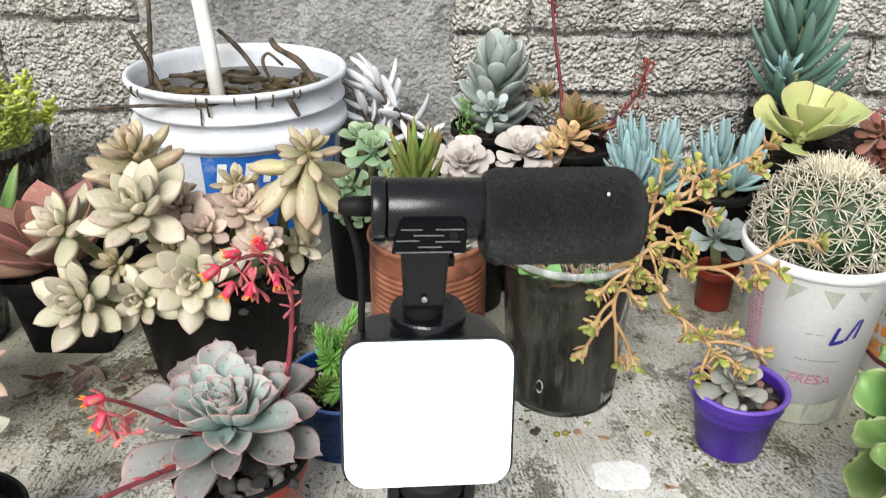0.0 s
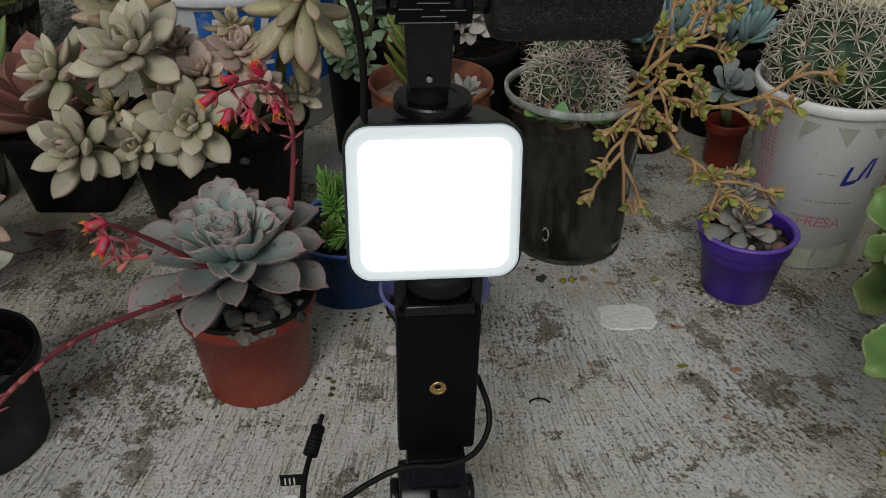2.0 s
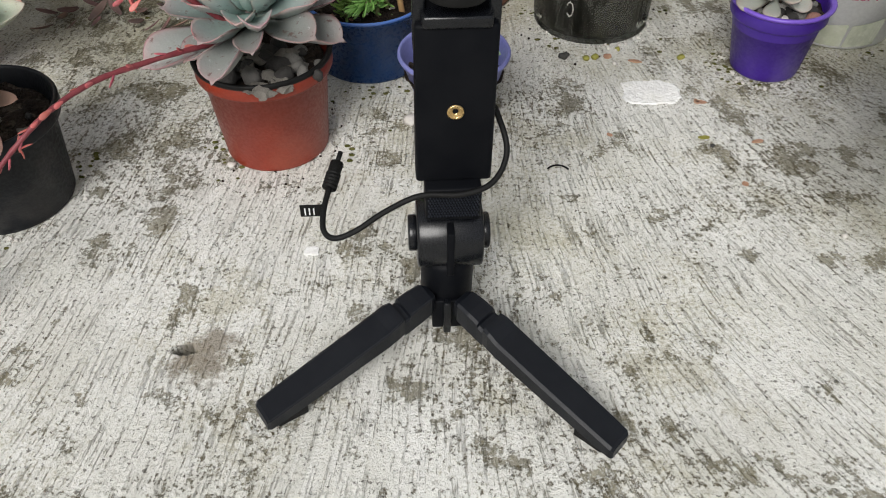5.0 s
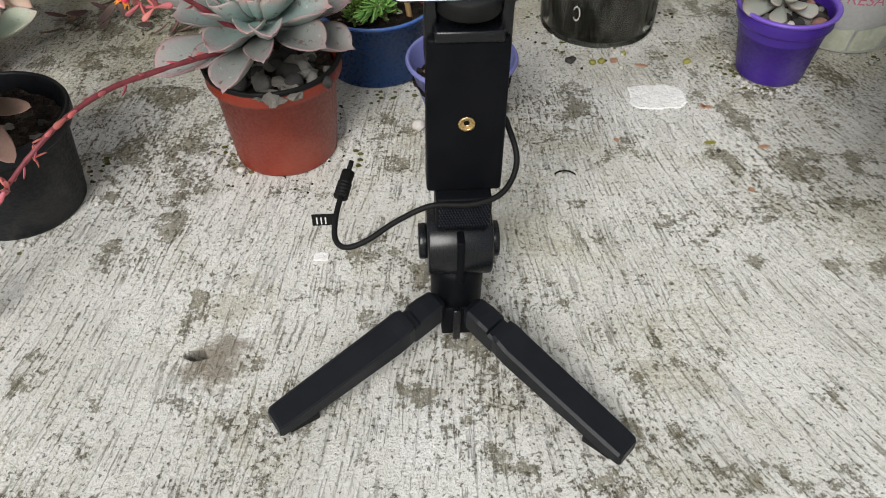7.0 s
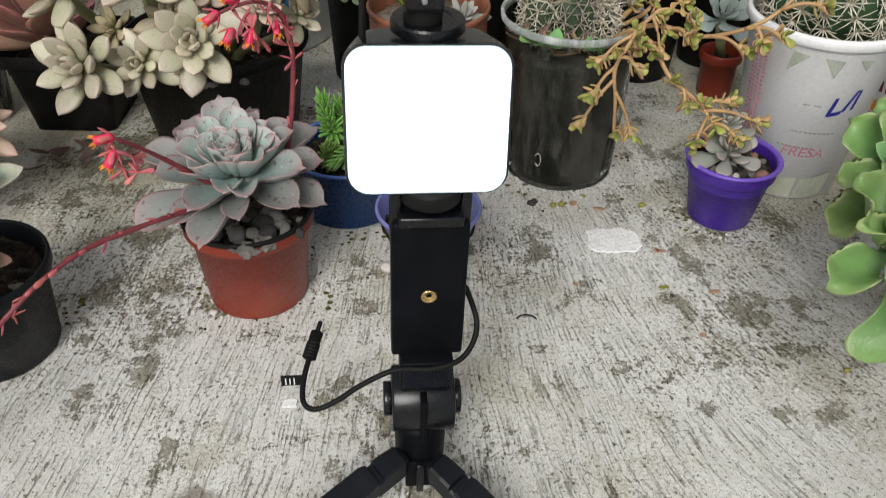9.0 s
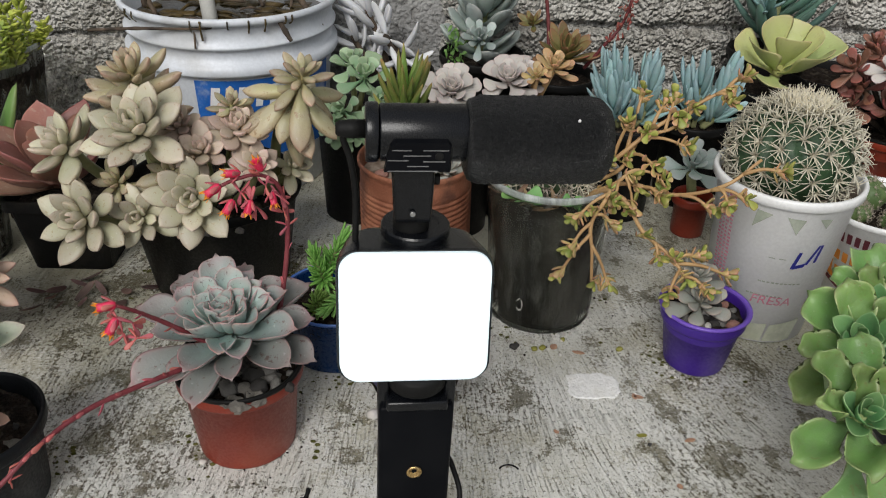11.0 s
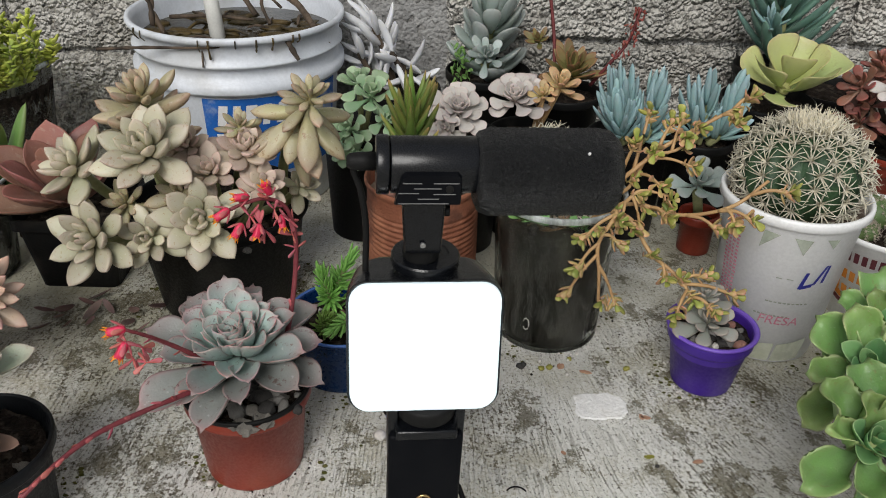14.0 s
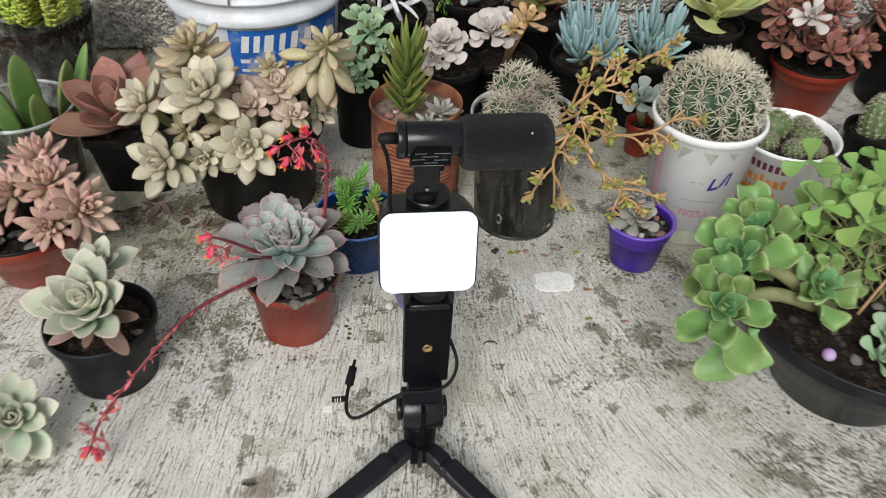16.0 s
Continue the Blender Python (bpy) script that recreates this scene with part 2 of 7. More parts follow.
M["rubber"] = plain("black_rubber", (0.006, 0.006, 0.006), (0.009, 0.009, 0.009), 60, 0.55, 0.15, 1500, spec=0.18)
M["pad"] = plain("grip_rubber", (0.012, 0.014, 0.020), (0.018, 0.021, 0.028), 60, 0.38, 0.0, 900, spec=0.5)
M["foam"] = plain("open_cell_foam", (0.003, 0.0032, 0.0036), (0.008, 0.0085, 0.0095), 900, 0.34, 0.6, 1500, spec=0.5, depth=0.002)
M["brass"] = plain("brass", (0.62, 0.42, 0.18), (0.70, 0.50, 0.24), 200, 0.28, 0.1, 900, metal=1.0)
M["steel"] = plain("dull_steel", (0.45, 0.45, 0.45), (0.55, 0.55, 0.55), 200, 0.35, 0.1, 900, metal=1.0)
M["grey_print"] = plain("grey_print", (0.20, 0.20, 0.20), (0.26, 0.26, 0.26), 100, 0.5, 0.0)
M["white_print"] = plain("white_print", (0.75, 0.75, 0.75), (0.8, 0.8, 0.8), 100, 0.5, 0.0)
M["black_pot"] = plain("black_nursery_plastic", (0.006, 0.006, 0.006), (0.010, 0.010, 0.010), 30, 0.42, 0.15, 500, spec=0.13, dirt=(0.08, 0.07, 0.055), dirt_amount=0.16)
M["charcoal_pot"] = plain("charcoal_plastic", (0.007, 0.008, 0.010), (0.012, 0.0135, 0.016), 30, 0.40, 0.12, 500, spec=0.2, dirt=(0.10, 0.09, 0.08), dirt_amount=0.2)
M["red_pot"] = plain("brick_red_plastic", (0.20, 0.022, 0.009), (0.25, 0.032, 0.014), 25, 0.36, 0.1, 500, dirt=(0.34, 0.17, 0.12), dirt_amount=0.12)
M["purple_pot"] = plain("violet_plastic", (0.048, 0.015, 0.24), (0.06, 0.02, 0.29), 25, 0.38, 0.06, 400, dirt=(0.2, 0.16, 0.34), dirt_amount=0.2)
M["purple_rim"] = plain("violet_plastic_rim", (0.17, 0.085, 0.52), (0.20, 0.11, 0.58), 25, 0.38, 0.06, 400)
M["blue_pot"] = plain("blue_enamel_plastic", (0.002, 0.024, 0.095), (0.003, 0.034, 0.13), 25, 0.28, 0.06, 400, dirt=(0.03, 0.05, 0.08), dirt_amount=0.1)
M["lav_pot"] = plain("faded_lavender_plastic", (0.16, 0.17, 0.42), (0.20, 0.22, 0.50), 30, 0.4, 0.08, 400)
M["white_tub"] = plain("white_polypropylene", (0.90, 0.905, 0.91), (0.92, 0.925, 0.93), 20, 0.34, 0.06, 400, dirt=(0.72, 0.72, 0.70), dirt_amount=0.25)
M["white_bucket"] = plain("scuffed_white_bucket", (0.66, 0.70, 0.76), (0.74, 0.77, 0.82), 14, 0.38, 0.1, 300, dirt=(0.34, 0.33, 0.30), dirt_amount=0.45)
M["rust"] = plain("rusted_tin", (0.22, 0.075, 0.038), (0.36, 0.145, 0.08), 40, 0.7, 0.5, 500, dirt=(0.07, 0.03, 0.022), dirt_amount=0.7, metal=0.1)
M["soil"] = plain("potting_soil", (0.016, 0.011, 0.008), (0.045, 0.032, 0.024), 150, 0.95, 1.0, 420, dirt=(0.16, 0.13, 0.10), dirt_amount=0.5, spec=0.2, depth=0.004)
M["dry_litter"] = plain("dry_litter", (0.13, 0.095, 0.07), (0.26, 0.21, 0.17), 120, 0.9, 0.5, 500, dirt=(0.04, 0.03, 0.02), dirt_amount=0.6, spec=0.2)
M["stone"] = plain("grey_gravel", (0.10, 0.095, 0.09), (0.24, 0.23, 0.21), 60, 0.8, 0.4, 400)
M["pale_stone"] = plain("pale_gravel", (0.52, 0.49, 0.45), (0.68, 0.65, 0.61), 60, 0.8, 0.4, 400)
M["dark_stone"] = plain("dark_lava_gravel", (0.025, 0.024, 0.024), (0.06, 0.055, 0.05), 60, 0.8, 0.5, 400)
M["slate"] = plain("broken_slate", (0.13, 0.12, 0.105), (0.27, 0.25, 0.22), 60, 0.85, 0.5, 400)
M["pink_stone"] = plain("reddish_gravel", (0.26, 0.12, 0.09), (0.36, 0.2, 0.16), 60, 0.8, 0.4, 400)
M["plaster"] = plain("white_plaster_flake", (0.82, 0.815, 0.80), (0.92, 0.915, 0.90), 60, 0.9, 0.5, 300, dirt=(0.62, 0.60, 0.54), dirt_amount=0.35, depth=0.0008)
M["dead_leaf"] = plain("dead_leaf", (0.36, 0.20, 0.13), (0.52, 0.33, 0.21), 80, 0.7, 0.3, 500)
M["yellow_berry"] = plain("fallen_yellow_leaf", (0.20, 0.20, 0.03), (0.34, 0.31, 0.07), 80, 0.5, 0.2, 500)
M["brown_stem"] = plain("withered_stem", (0.030, 0.021, 0.014), (0.12, 0.085, 0.058), 60, 0.8, 0.5, 400, stretch=(1, 1, 0.3))
M["green_stem"] = plain("green_stem", (0.22, 0.24, 0.10), (0.30, 0.30, 0.15), 60, 0.55, 0.2, 400)
M["tan_stem"] = plain("tan_fleshy_stem", (0.42, 0.25, 0.115), (0.52, 0.33, 0.15), 50, 0.5, 0.15, 400)
M["pink_stalk"] = plain("pinkish_flower_stalk", (0.15, 0.020, 0.030), (0.22, 0.042, 0.05), 60, 0.5, 0.2, 400)
M["maroon_stalk"] = plain("maroon_flower_stalk", (0.12, 0.022, 0.026), (0.18, 0.04, 0.04), 60, 0.55, 0.2, 400)
M["petal"] = plain("coral_petal", (0.66, 0.018, 0.075), (0.72, 0.04, 0.11), 90, 0.45, 0.1, 500)
M["petal_tip"] = plain("orange_petal_tip", (0.80, 0.22, 0.015), (0.82, 0.36, 0.03), 90, 0.45, 0.1, 500)
M["pvc"] = plain("milky_pipe", (0.68, 0.68, 0.64), (0.76, 0.76, 0.72), 20, 0.32, 0.05, 400)
M["water"] = plain("murky_water", (0.018, 0.014, 0.006), (0.050, 0.036, 0.013), 30, 0.12, 0.25, 90, dirt=(0.07, 0.06, 0.02), dirt_amount=0.8, spec=0.45)
M["algae"] = plain("rotting_algae", (0.028, 0.021, 0.007), (0.10, 0.065, 0.016), 60, 0.5, 0.8, 300)
M["label_blue"] = plain("blue_label", (0.015, 0.11, 0.42), (0.02, 0.14, 0.5), 40, 0.4, 0.05, dirt=(0.5, 0.55, 0.6), dirt_amount=0.6)
M["ink_blue"] = plain("navy_ink", (0.02, 0.025, 0.22), (0.03, 0.035, 0.27), 60, 0.4, 0.0)
M["ink_pink"] = plain("faded_pink_ink", (0.64, 0.20, 0.30), (0.70, 0.32, 0.40), 60, 0.45, 0.0)
M["ink_green"] = plain("faded_green_ink", (0.44, 0.48, 0.36), (0.54, 0.57, 0.46), 60, 0.45, 0.0)
M["ink_pale"] = plain("pale_green_ink", (0.58, 0.61, 0.47), (0.68, 0.70, 0.58), 90, 0.45, 0.0, dirt=(0.40, 0.43, 0.33), dirt_amount=0.5)
M["ink_sage"] = plain("worn_sage_ink", (0.30, 0.34, 0.27), (0.42, 0.45, 0.38), 120, 0.45, 0.0)
M["ink_orange"] = plain("orange_ink", (0.62, 0.22, 0.03), (0.68, 0.27, 0.05), 60, 0.4, 0.0)
M["ink_maroon"] = plain("maroon_ink", (0.10, 0.02, 0.03), (0.14, 0.03, 0.04), 60, 0.4, 0.0)
M["spine"] = plain("straw_spine", (0.58, 0.53, 0.40), (0.82, 0.78, 0.66), 300, 0.6, 0.0)
M["spine_grey"] = plain("grey_spine", (0.30, 0.25, 0.20), (0.50, 0.44, 0.37), 300, 0.6, 0.0)
M["cactus"] = plain("cactus_skin", (0.020, 0.055, 0.022), (0.036, 0.086, 0.034), 90, 0.5, 0.3, 600)
M["cactus_dry"] = plain("dry_cactus_skin", (0.030, 0.058, 0.024), (0.052, 0.086, 0.036), 90, 0.6, 0.3, 600)
M["cactus_pale"] = plain("pale_cactus_skin", (0.08, 0.14, 0.045), (0.14, 0.20, 0.07), 90, 0.55, 0.3, 600)
M["crown_wool"] = plain("pale_crown_spine", (0.78, 0.70, 0.50), (0.86, 0.80, 0.64), 300, 0.6, 0.0)
M["moss"] = plain("olive_moss", (0.075, 0.078, 0.020), (0.16, 0.15, 0.055), 200, 0.95, 0.6, 900, spec=0.1)
M["pot_earth"] = plain("earth_against_plastic", (0.010, 0.009, 0.007), (0.040, 0.036, 0.030), 45, 0.55, 0.6, 260, dirt=(0.13, 0.12, 0.10), dirt_amount=0.45, stretch=(1, 1, 0.35), spec=0.4)
M["felt"] = plain("areole_felt", (0.40, 0.36, 0.28), (0.55, 0.5, 0.4), 300, 0.9, 0.2)

# clear plastic for the transparent pots
def clear_plastic(name, tint, rough, film, amount=0.45, least=0.10):
    m, n, l, p = node_mat(name)
    nt = m.node_tree
    v = coords(nt)
    p.inputs["Base Color"].default_value = (*tint, 1)
    p.inputs["Transmission Weight"].default_value = 1.0
    p.inputs["IOR"].default_value = 1.04
    p.inputs["Roughness"].default_value = rough
    d = n.new("ShaderNodeBsdfPrincipled")
    l.new(mixc(nt, noise_fac(nt, v, 60, 5), film, tuple(0.6 * c for c in film)), d.inputs["Base Color"])
    d.inputs["Roughness"].default_value = 0.5
    mx = n.new("ShaderNodeMixShader")
    l.new(calc(nt, "ADD", calc(nt, "MULTIPLY", noise_fac(nt, coords(nt, "Object", (1, 1, 0.3)), 55, 6, 0.42, 0.62, 0.7), amount), least, True), mx.inputs[0])
    l.new(p.outputs[0], mx.inputs[1])
    l.new(d.outputs[0], mx.inputs[2])
    l.new(mx.outputs[0], n["Material Output"].inputs["Surface"])
    return m


M["clear"] = clear_plastic("dirty_clear_plastic", (0.84, 0.86, 0.83), 0.06, (0.17, 0.165, 0.145), 0.34, -0.02)
M["cloudy"] = clear_plastic("cloudy_clear_plastic", (0.90, 0.92, 0.90), 0.14, (0.40, 0.41, 0.39))
M["clear_rim"] = clear_plastic("clear_plastic_rim", (0.95, 0.97, 0.95), 0.2, (0.72, 0.76, 0.75), 0.45, 0.40)


def glow(name, colour, strength):
    m, n, l, p = node_mat(name)
    p.inputs["Base Color"].default_value = (0.85, 0.87, 0.88, 1)
    p.inputs["Emission Color"].default_value = (*colour, 1)
    p.inputs["Emission Strength"].default_value = strength
    p.inputs["Roughness"].default_value = 0.35
    return m


M["led"] = glow("lit_led_diffuser", (1.0, 1.0, 1.0), 6.0)
M["led_edge"] = glow("lit_led_margin", (0.70, 0.92, 1.0), 0.72)

L_ECHE = leaf_mat("leaf_echeveria", (0.27, 0.375, 0.345), (0.29, 0.335, 0.32), (0.40, 0.17, 0.18), 11, 0.85, 0.7, (0.15, 0.075, 0.07), 0.7, 0.48, 0.15, 0.30)
L_ECHE_OLD = leaf_mat("leaf_echeveria_old", (0.20, 0.22, 0.205), (0.25, 0.265, 0.25), (0.34, 0.15, 0.16), 10, 0.7, 0.6, (0.12, 0.055, 0.05), 0.8, 0.50, 0.2, 0.30)
L_GRAPT = leaf_mat("leaf_ghost_plant", (0.37, 0.38, 0.22), (0.54, 0.50, 0.385), (0.47, 0.32, 0.25), 5, 0.40, 0.5, (0.34, 0.22, 0.12), 0.65, 0.38, 0.24, 0.30)
L_GRAPT_TAN = leaf_mat("leaf_ghost_plant_tan", (0.34, 0.34, 0.16), (0.44, 0.375, 0.255), (0.40, 0.25, 0.17), 5, 0.55, 0.7, (0.26, 0.16, 0.08), 0.75, 0.38, 0.28, 0.35)
L_GRAPT_PINK = leaf_mat("leaf_ghost_plant_pink", (0.46, 0.39, 0.28), (0.55, 0.44, 0.36), (0.54, 0.31, 0.27), 6, 0.4, 0.5, (0.26, 0.15, 0.07), 0.4, 0.42, 0.2, 0.35)
L_CREAM = leaf_mat("leaf_cream_echeveria", (0.32, 0.52, 0.34), (0.56, 0.58, 0.46), (0.58, 0.45, 0.38), 4, 0.7, 0.7, (0.3, 0.2, 0.12), 0.4, 0.5, 0.2, 0.5)
L_PINK = leaf_mat("leaf_pink_sedum", (0.46, 0.40, 0.28), (0.53, 0.34, 0.275), (0.55, 0.25, 0.24), 5, 0.5, 0.5, (0.2, 0.1, 0.06), 0.3, 0.45, 0.25, 0.25)
L_RED = leaf_mat("leaf_brick_red", (0.30, 0.20, 0.15), (0.33, 0.15, 0.115), (0.24, 0.06, 0.05), 5, 0.5, 0.4, (0.4, 0.3, 0.24), 0.5, 0.45, 0.2, 0.25)
L_GREEN = leaf_mat("leaf_apple_green", (0.155, 0.30, 0.095), (0.17, 0.30, 0.085), (0.46, 0.48, 0.24), 9, 0.75, 0.3, (0.20, 0.15, 0.06), 0.45, 0.36, 0.20, 0.25)
L_GREEN_CORE = leaf_mat("leaf_sea_green", (0.09, 0.24, 0.095), (0.15, 0.32, 0.12), (0.46, 0.54, 0.30), 10, 0.5, 0.3, (0.14, 0.12, 0.05), 0.15, 0.42, 0.15, 0.15)
L_CLOVER = leaf_mat("leaf_clover", (0.13, 0.25, 0.055), (0.18, 0.31, 0.08), (0.28, 0.42, 0.12), 6, 0.3, 0.2, (0.1, 0.2, 0.04), 0.1, 0.5, 0.25, 0.05)
L_LIME = leaf_mat("leaf_lime", (0.42, 0.50, 0.18), (0.50, 0.56, 0.24), (0.58, 0.38, 0.22), 9, 0.55, 0.35, (0.3, 0.25, 0.1), 0.3, 0.4, 0.12, 0.15)
L_GHOST = leaf_mat("leaf_pale_rosette", (0.46, 0.42, 0.40), (0.56, 0.54, 0.50), (0.50, 0.30, 0.30), 6, 0.4, 0.5, (0.3, 0.2, 0.15), 0.3, 0.5, 0.18, 0.4)
L_CHALK = leaf_mat("leaf_blue_chalk", (0.20, 0.36, 0.34), (0.30, 0.45, 0.47), (0.30, 0.42, 0.44), 6, 0.3, 0.3, (0.1, 0.16, 0.14), 0.2, 0.5, 0.25, 0.4)
L_TALL = leaf_mat("leaf_dark_finger", (0.09, 0.19, 0.13), (0.14, 0.26, 0.22), (0.14, 0.2, 0.16), 6, 0.3, 0.3, (0.05, 0.08, 0.05), 0.2, 0.42, 0.3, 0.3)
L_WHITE = leaf_mat("leaf_white_felt", (0.60, 0.61, 0.63), (0.72, 0.73, 0.75), (0.62, 0.60, 0.60), 6, 0.2, 0.2, (0.4, 0.4, 0.4), 0.15, 0.75, 0.12, 0.4)
L_PACH = leaf_mat("leaf_grey_green", (0.20, 0.29, 0.24), (0.36, 0.42, 0.40), (0.36, 0.34, 0.33), 7, 0.4, 0.5, (0.16, 0.14, 0.12), 0.3, 0.5, 0.25, 0.4)
L_JADE = leaf_mat("leaf_soft_jade", (0.20, 0.36, 0.18), (0.28, 0.40, 0.24), (0.40, 0.42, 0.3), 7, 0.4, 0.3, (0.2, 0.2, 0.1), 0.15, 0.42, 0.2, 0.3)
L_ALOE = leaf_mat("leaf_spiky_green", (0.085, 0.17, 0.03), (0.16, 0.22, 0.045), (0.36, 0.20, 0.09), 8, 0.35, 0.9, (0.3, 0.3, 0.15), 0.25, 0.35, 0.3, 0.1)
L_ALOE_BIG = leaf_mat("leaf_spotted_aloe", (0.09, 0.19, 0.045), (0.15, 0.27, 0.06), (0.35, 0.35, 0.16), 10, 0.6, 0.3, (0.3, 0.4, 0.2), 0.3, 0.4, 0.2, 0.1)
L_SEDUM = leaf_mat("leaf_needle_sedum", (0.14, 0.30, 0.05), (0.24, 0.44, 0.10), (0.32, 0.5, 0.16), 5, 0.2, 0.4, (0.1, 0.2, 0.04), 0.1, 0.45, 0.2, 0.1)
L_YELLOW = leaf_mat("leaf_yellow_sedum", (0.26, 0.36, 0.05), (0.42, 0.49, 0.09), (0.5, 0.5, 0.1), 5, 0.3, 0.4, (0.2, 0.2, 0.04), 0.1, 0.45, 0.3, 0.1)
L_JADE_TAN = leaf_mat("leaf_trailing_jade", (0.36, 0.33, 0.10), (0.46, 0.31, 0.14), (0.56, 0.24, 0.17), 4, 0.6, 0.6, (0.3, 0.2, 0.1), 0.15, 0.42, 0.3, 0.1)
L_STONEY = leaf_mat("leaf_olive_grey", (0.24, 0.27, 0.23), (0.33, 0.34, 0.31), (0.42, 0.30, 0.24), 6, 0.5, 0.5, (0.3, 0.16, 0.1), 0.35, 0.5, 0.2, 0.4)
L_DARKRED = leaf_mat("leaf_bronze", (0.15, 0.18, 0.05), (0.22, 0.16, 0.07), (0.26, 0.06, 0.04), 5, 0.6, 0.6, (0.1, 0.06, 0.03), 0.2, 0.4, 0.3, 0.1)
L_ROSY = leaf_mat("leaf_rosy_brown", (0.20, 0.12, 0.085), (0.25, 0.09, 0.065), (0.30, 0.085, 0.065), 5, 0.5, 0.5, (0.4, 0.3, 0.28), 0.25, 0.45, 0.35, 0.35)
L_JADE_OLIVE = leaf_mat("leaf_olive_jade", (0.19, 0.25, 0.045), (0.29, 0.32, 0.07), (0.44, 0.32, 0.13), 5, 0.4, 0.5, (0.3, 0.2, 0.1), 0.1, 0.42, 0.3, 0.1)
L_ECHE_CORE = leaf_mat("leaf_echeveria_heart", (0.32, 0.47, 0.42), (0.38, 0.48, 0.45), (0.44, 0.20, 0.20), 10, 0.85, 0.8, (0.09, 0.035, 0.04), 0.6, 0.48, 0.12, 0.3)


# ---- building helpers ----
def thing(name, label, category, at, group="", kind=""):
    ob = new(name)
    ob.location = at
    ob.empty_display_size = 0.02
    return tagged(ob, label, category, group, kind)


def origin_of(ob):
    o = Vector((0, 0, 0))
    while ob:
        o += ob.location
        ob = ob.parent
    return o


def finish(name, bm, material, smooth=True):
    me = bpy.data.meshes.new(name)
    bm.normal_update()
    bm.to_mesh(me)
    bm.free()
    me.materials.append(material)
    if smooth:
        me.shade_smooth()
    return me


def part(name, bm, material, parent, label="", smooth=True, local=False):
    """One mesh under a thing or a part; the bmesh is in world metres unless local."""
    if not local and parent is not None:
        bmesh.ops.translate(bm, verts=bm.verts, vec=-origin_of(parent))
    ob = new(name, finish(name, bm, material, smooth))
    ob.parent = parent
    return tagged(ob, label)


def lathe(profile, at=(0, 0, 0), n=48, wobble=0.0, closed=False):
    bm = bmesh.new()
    rings = []
    for r, z in profile:
        if r < 1e-6:
            rings.append([bm.verts.new((at[0], at[1], at[2] + z))])
        else:
            rings.append([bm.verts.new((at[0] + r * (1 + wobble * math.sin(3 * a + z * 40)) * math.cos(a), at[1] + r * math.sin(a), at[2] + z))
                          for a in (2 * math.pi * k / n for k in range(n))])
    pairs = list(zip(rings, rings[1:])) + ([(rings[-1], rings[0])] if closed else [])
    for a, b in pairs:
        for k in range(n):
            q = [a[k % len(a)], a[(k + 1) % len(a)], b[(k + 1) % len(b)], b[k % len(b)]]
            q = list(dict.fromkeys(q))
            if len(q) > 2:
                bm.faces.new(q)
    bmesh.ops.recalc_face_normals(bm, faces=bm.faces)
    return bm


def frame_along(d):
    d = d.normalized()
    side = d.cross(Vector((0, 0, 1)) if abs(d.z) < 0.9 else Vector((0, 1, 0))).normalized()
    return side, side.cross(d)


def spline(points, steps=8):
    p = [Vector(q) for q in points]
    p = [2 * p[0] - p[1]] + p + [2 * p[-1] - p[-2]]
    out = []
    for i in range(1, len(p) - 2):
        for k in range(steps):
            t = k / steps
            a, b, c, d = p[i - 1:i + 3]
            out.append(0.5 * (2 * b + (c - a) * t + (2 * a - 5 * b + 4 * c - d) * t * t + (3 * b - a - 3 * c + d) * t ** 3))
    return out + [p[-2]]


def tube(points, radius, n=8, bm=None, taper=1.0, lumpy=0.0):
    bm = bm or bmesh.new()
    rings = []
    for i, p in enumerate(points):
        d = points[min(i + 1, len(points) - 1)] - points[max(i - 1, 0)]
        s, u = frame_along(d)
        r = radius * (1 + (taper - 1) * i / max(1, len(points) - 1)) * (1 + lumpy * random.uniform(-1, 1))
        rings.append([bm.verts.new(p + r * (math.cos(a) * s + math.sin(a) * u)) for a in (2 * math.pi * k / n for k in range(n))])
    for a, b in zip(rings, rings[1:]):
        for k in range(n):
            bm.faces.new((a[k], a[(k + 1) % n], b[(k + 1) % n], b[k]))
    bm.faces.new(rings[0][::-1])
    bm.faces.new(rings[-1])
    return bm


def box(lo, hi, bevel=0.0, segments=2):
    bm = bmesh.new()
    bmesh.ops.create_cube(bm, size=1)
    for v in bm.verts:
        v.co = Vector([(a + b) / 2 + c * (b - a) for a, b, c in zip(lo, hi, v.co)])
    if bevel:
        bmesh.ops.bevel(bm, geom=bm.edges[:], offset=bevel, segments=segments, profile=0.5, affect="EDGES")
    return bm


def barrel(p, q, r, n=32, bevel=0.001):
    """A closed cylinder from p to q with rounded ends."""
    p, q = Vector(p), Vector(q)
    h = (q - p).length
    bm = lathe([(0, 0), (r - bevel, 0), (r - 0.3 * bevel, 0.3 * bevel), (r, bevel), (r, h - bevel), (r - 0.3 * bevel, h - 0.3 * bevel), (r - bevel, h), (0, h)], n=n)
    s, u = frame_along(q - p)
    m = Matrix.Translation(p) @ Matrix((s, u, (q - p).normalized())).transposed().to_4x4()
    if m.to_3x3().determinant() < 0:
        m = Matrix.Translation(p) @ Matrix((u, s, (q - p).normalized())).transposed().to_4x4()
    bmesh.ops.transform(bm, matrix=m, verts=bm.verts)
    return bm


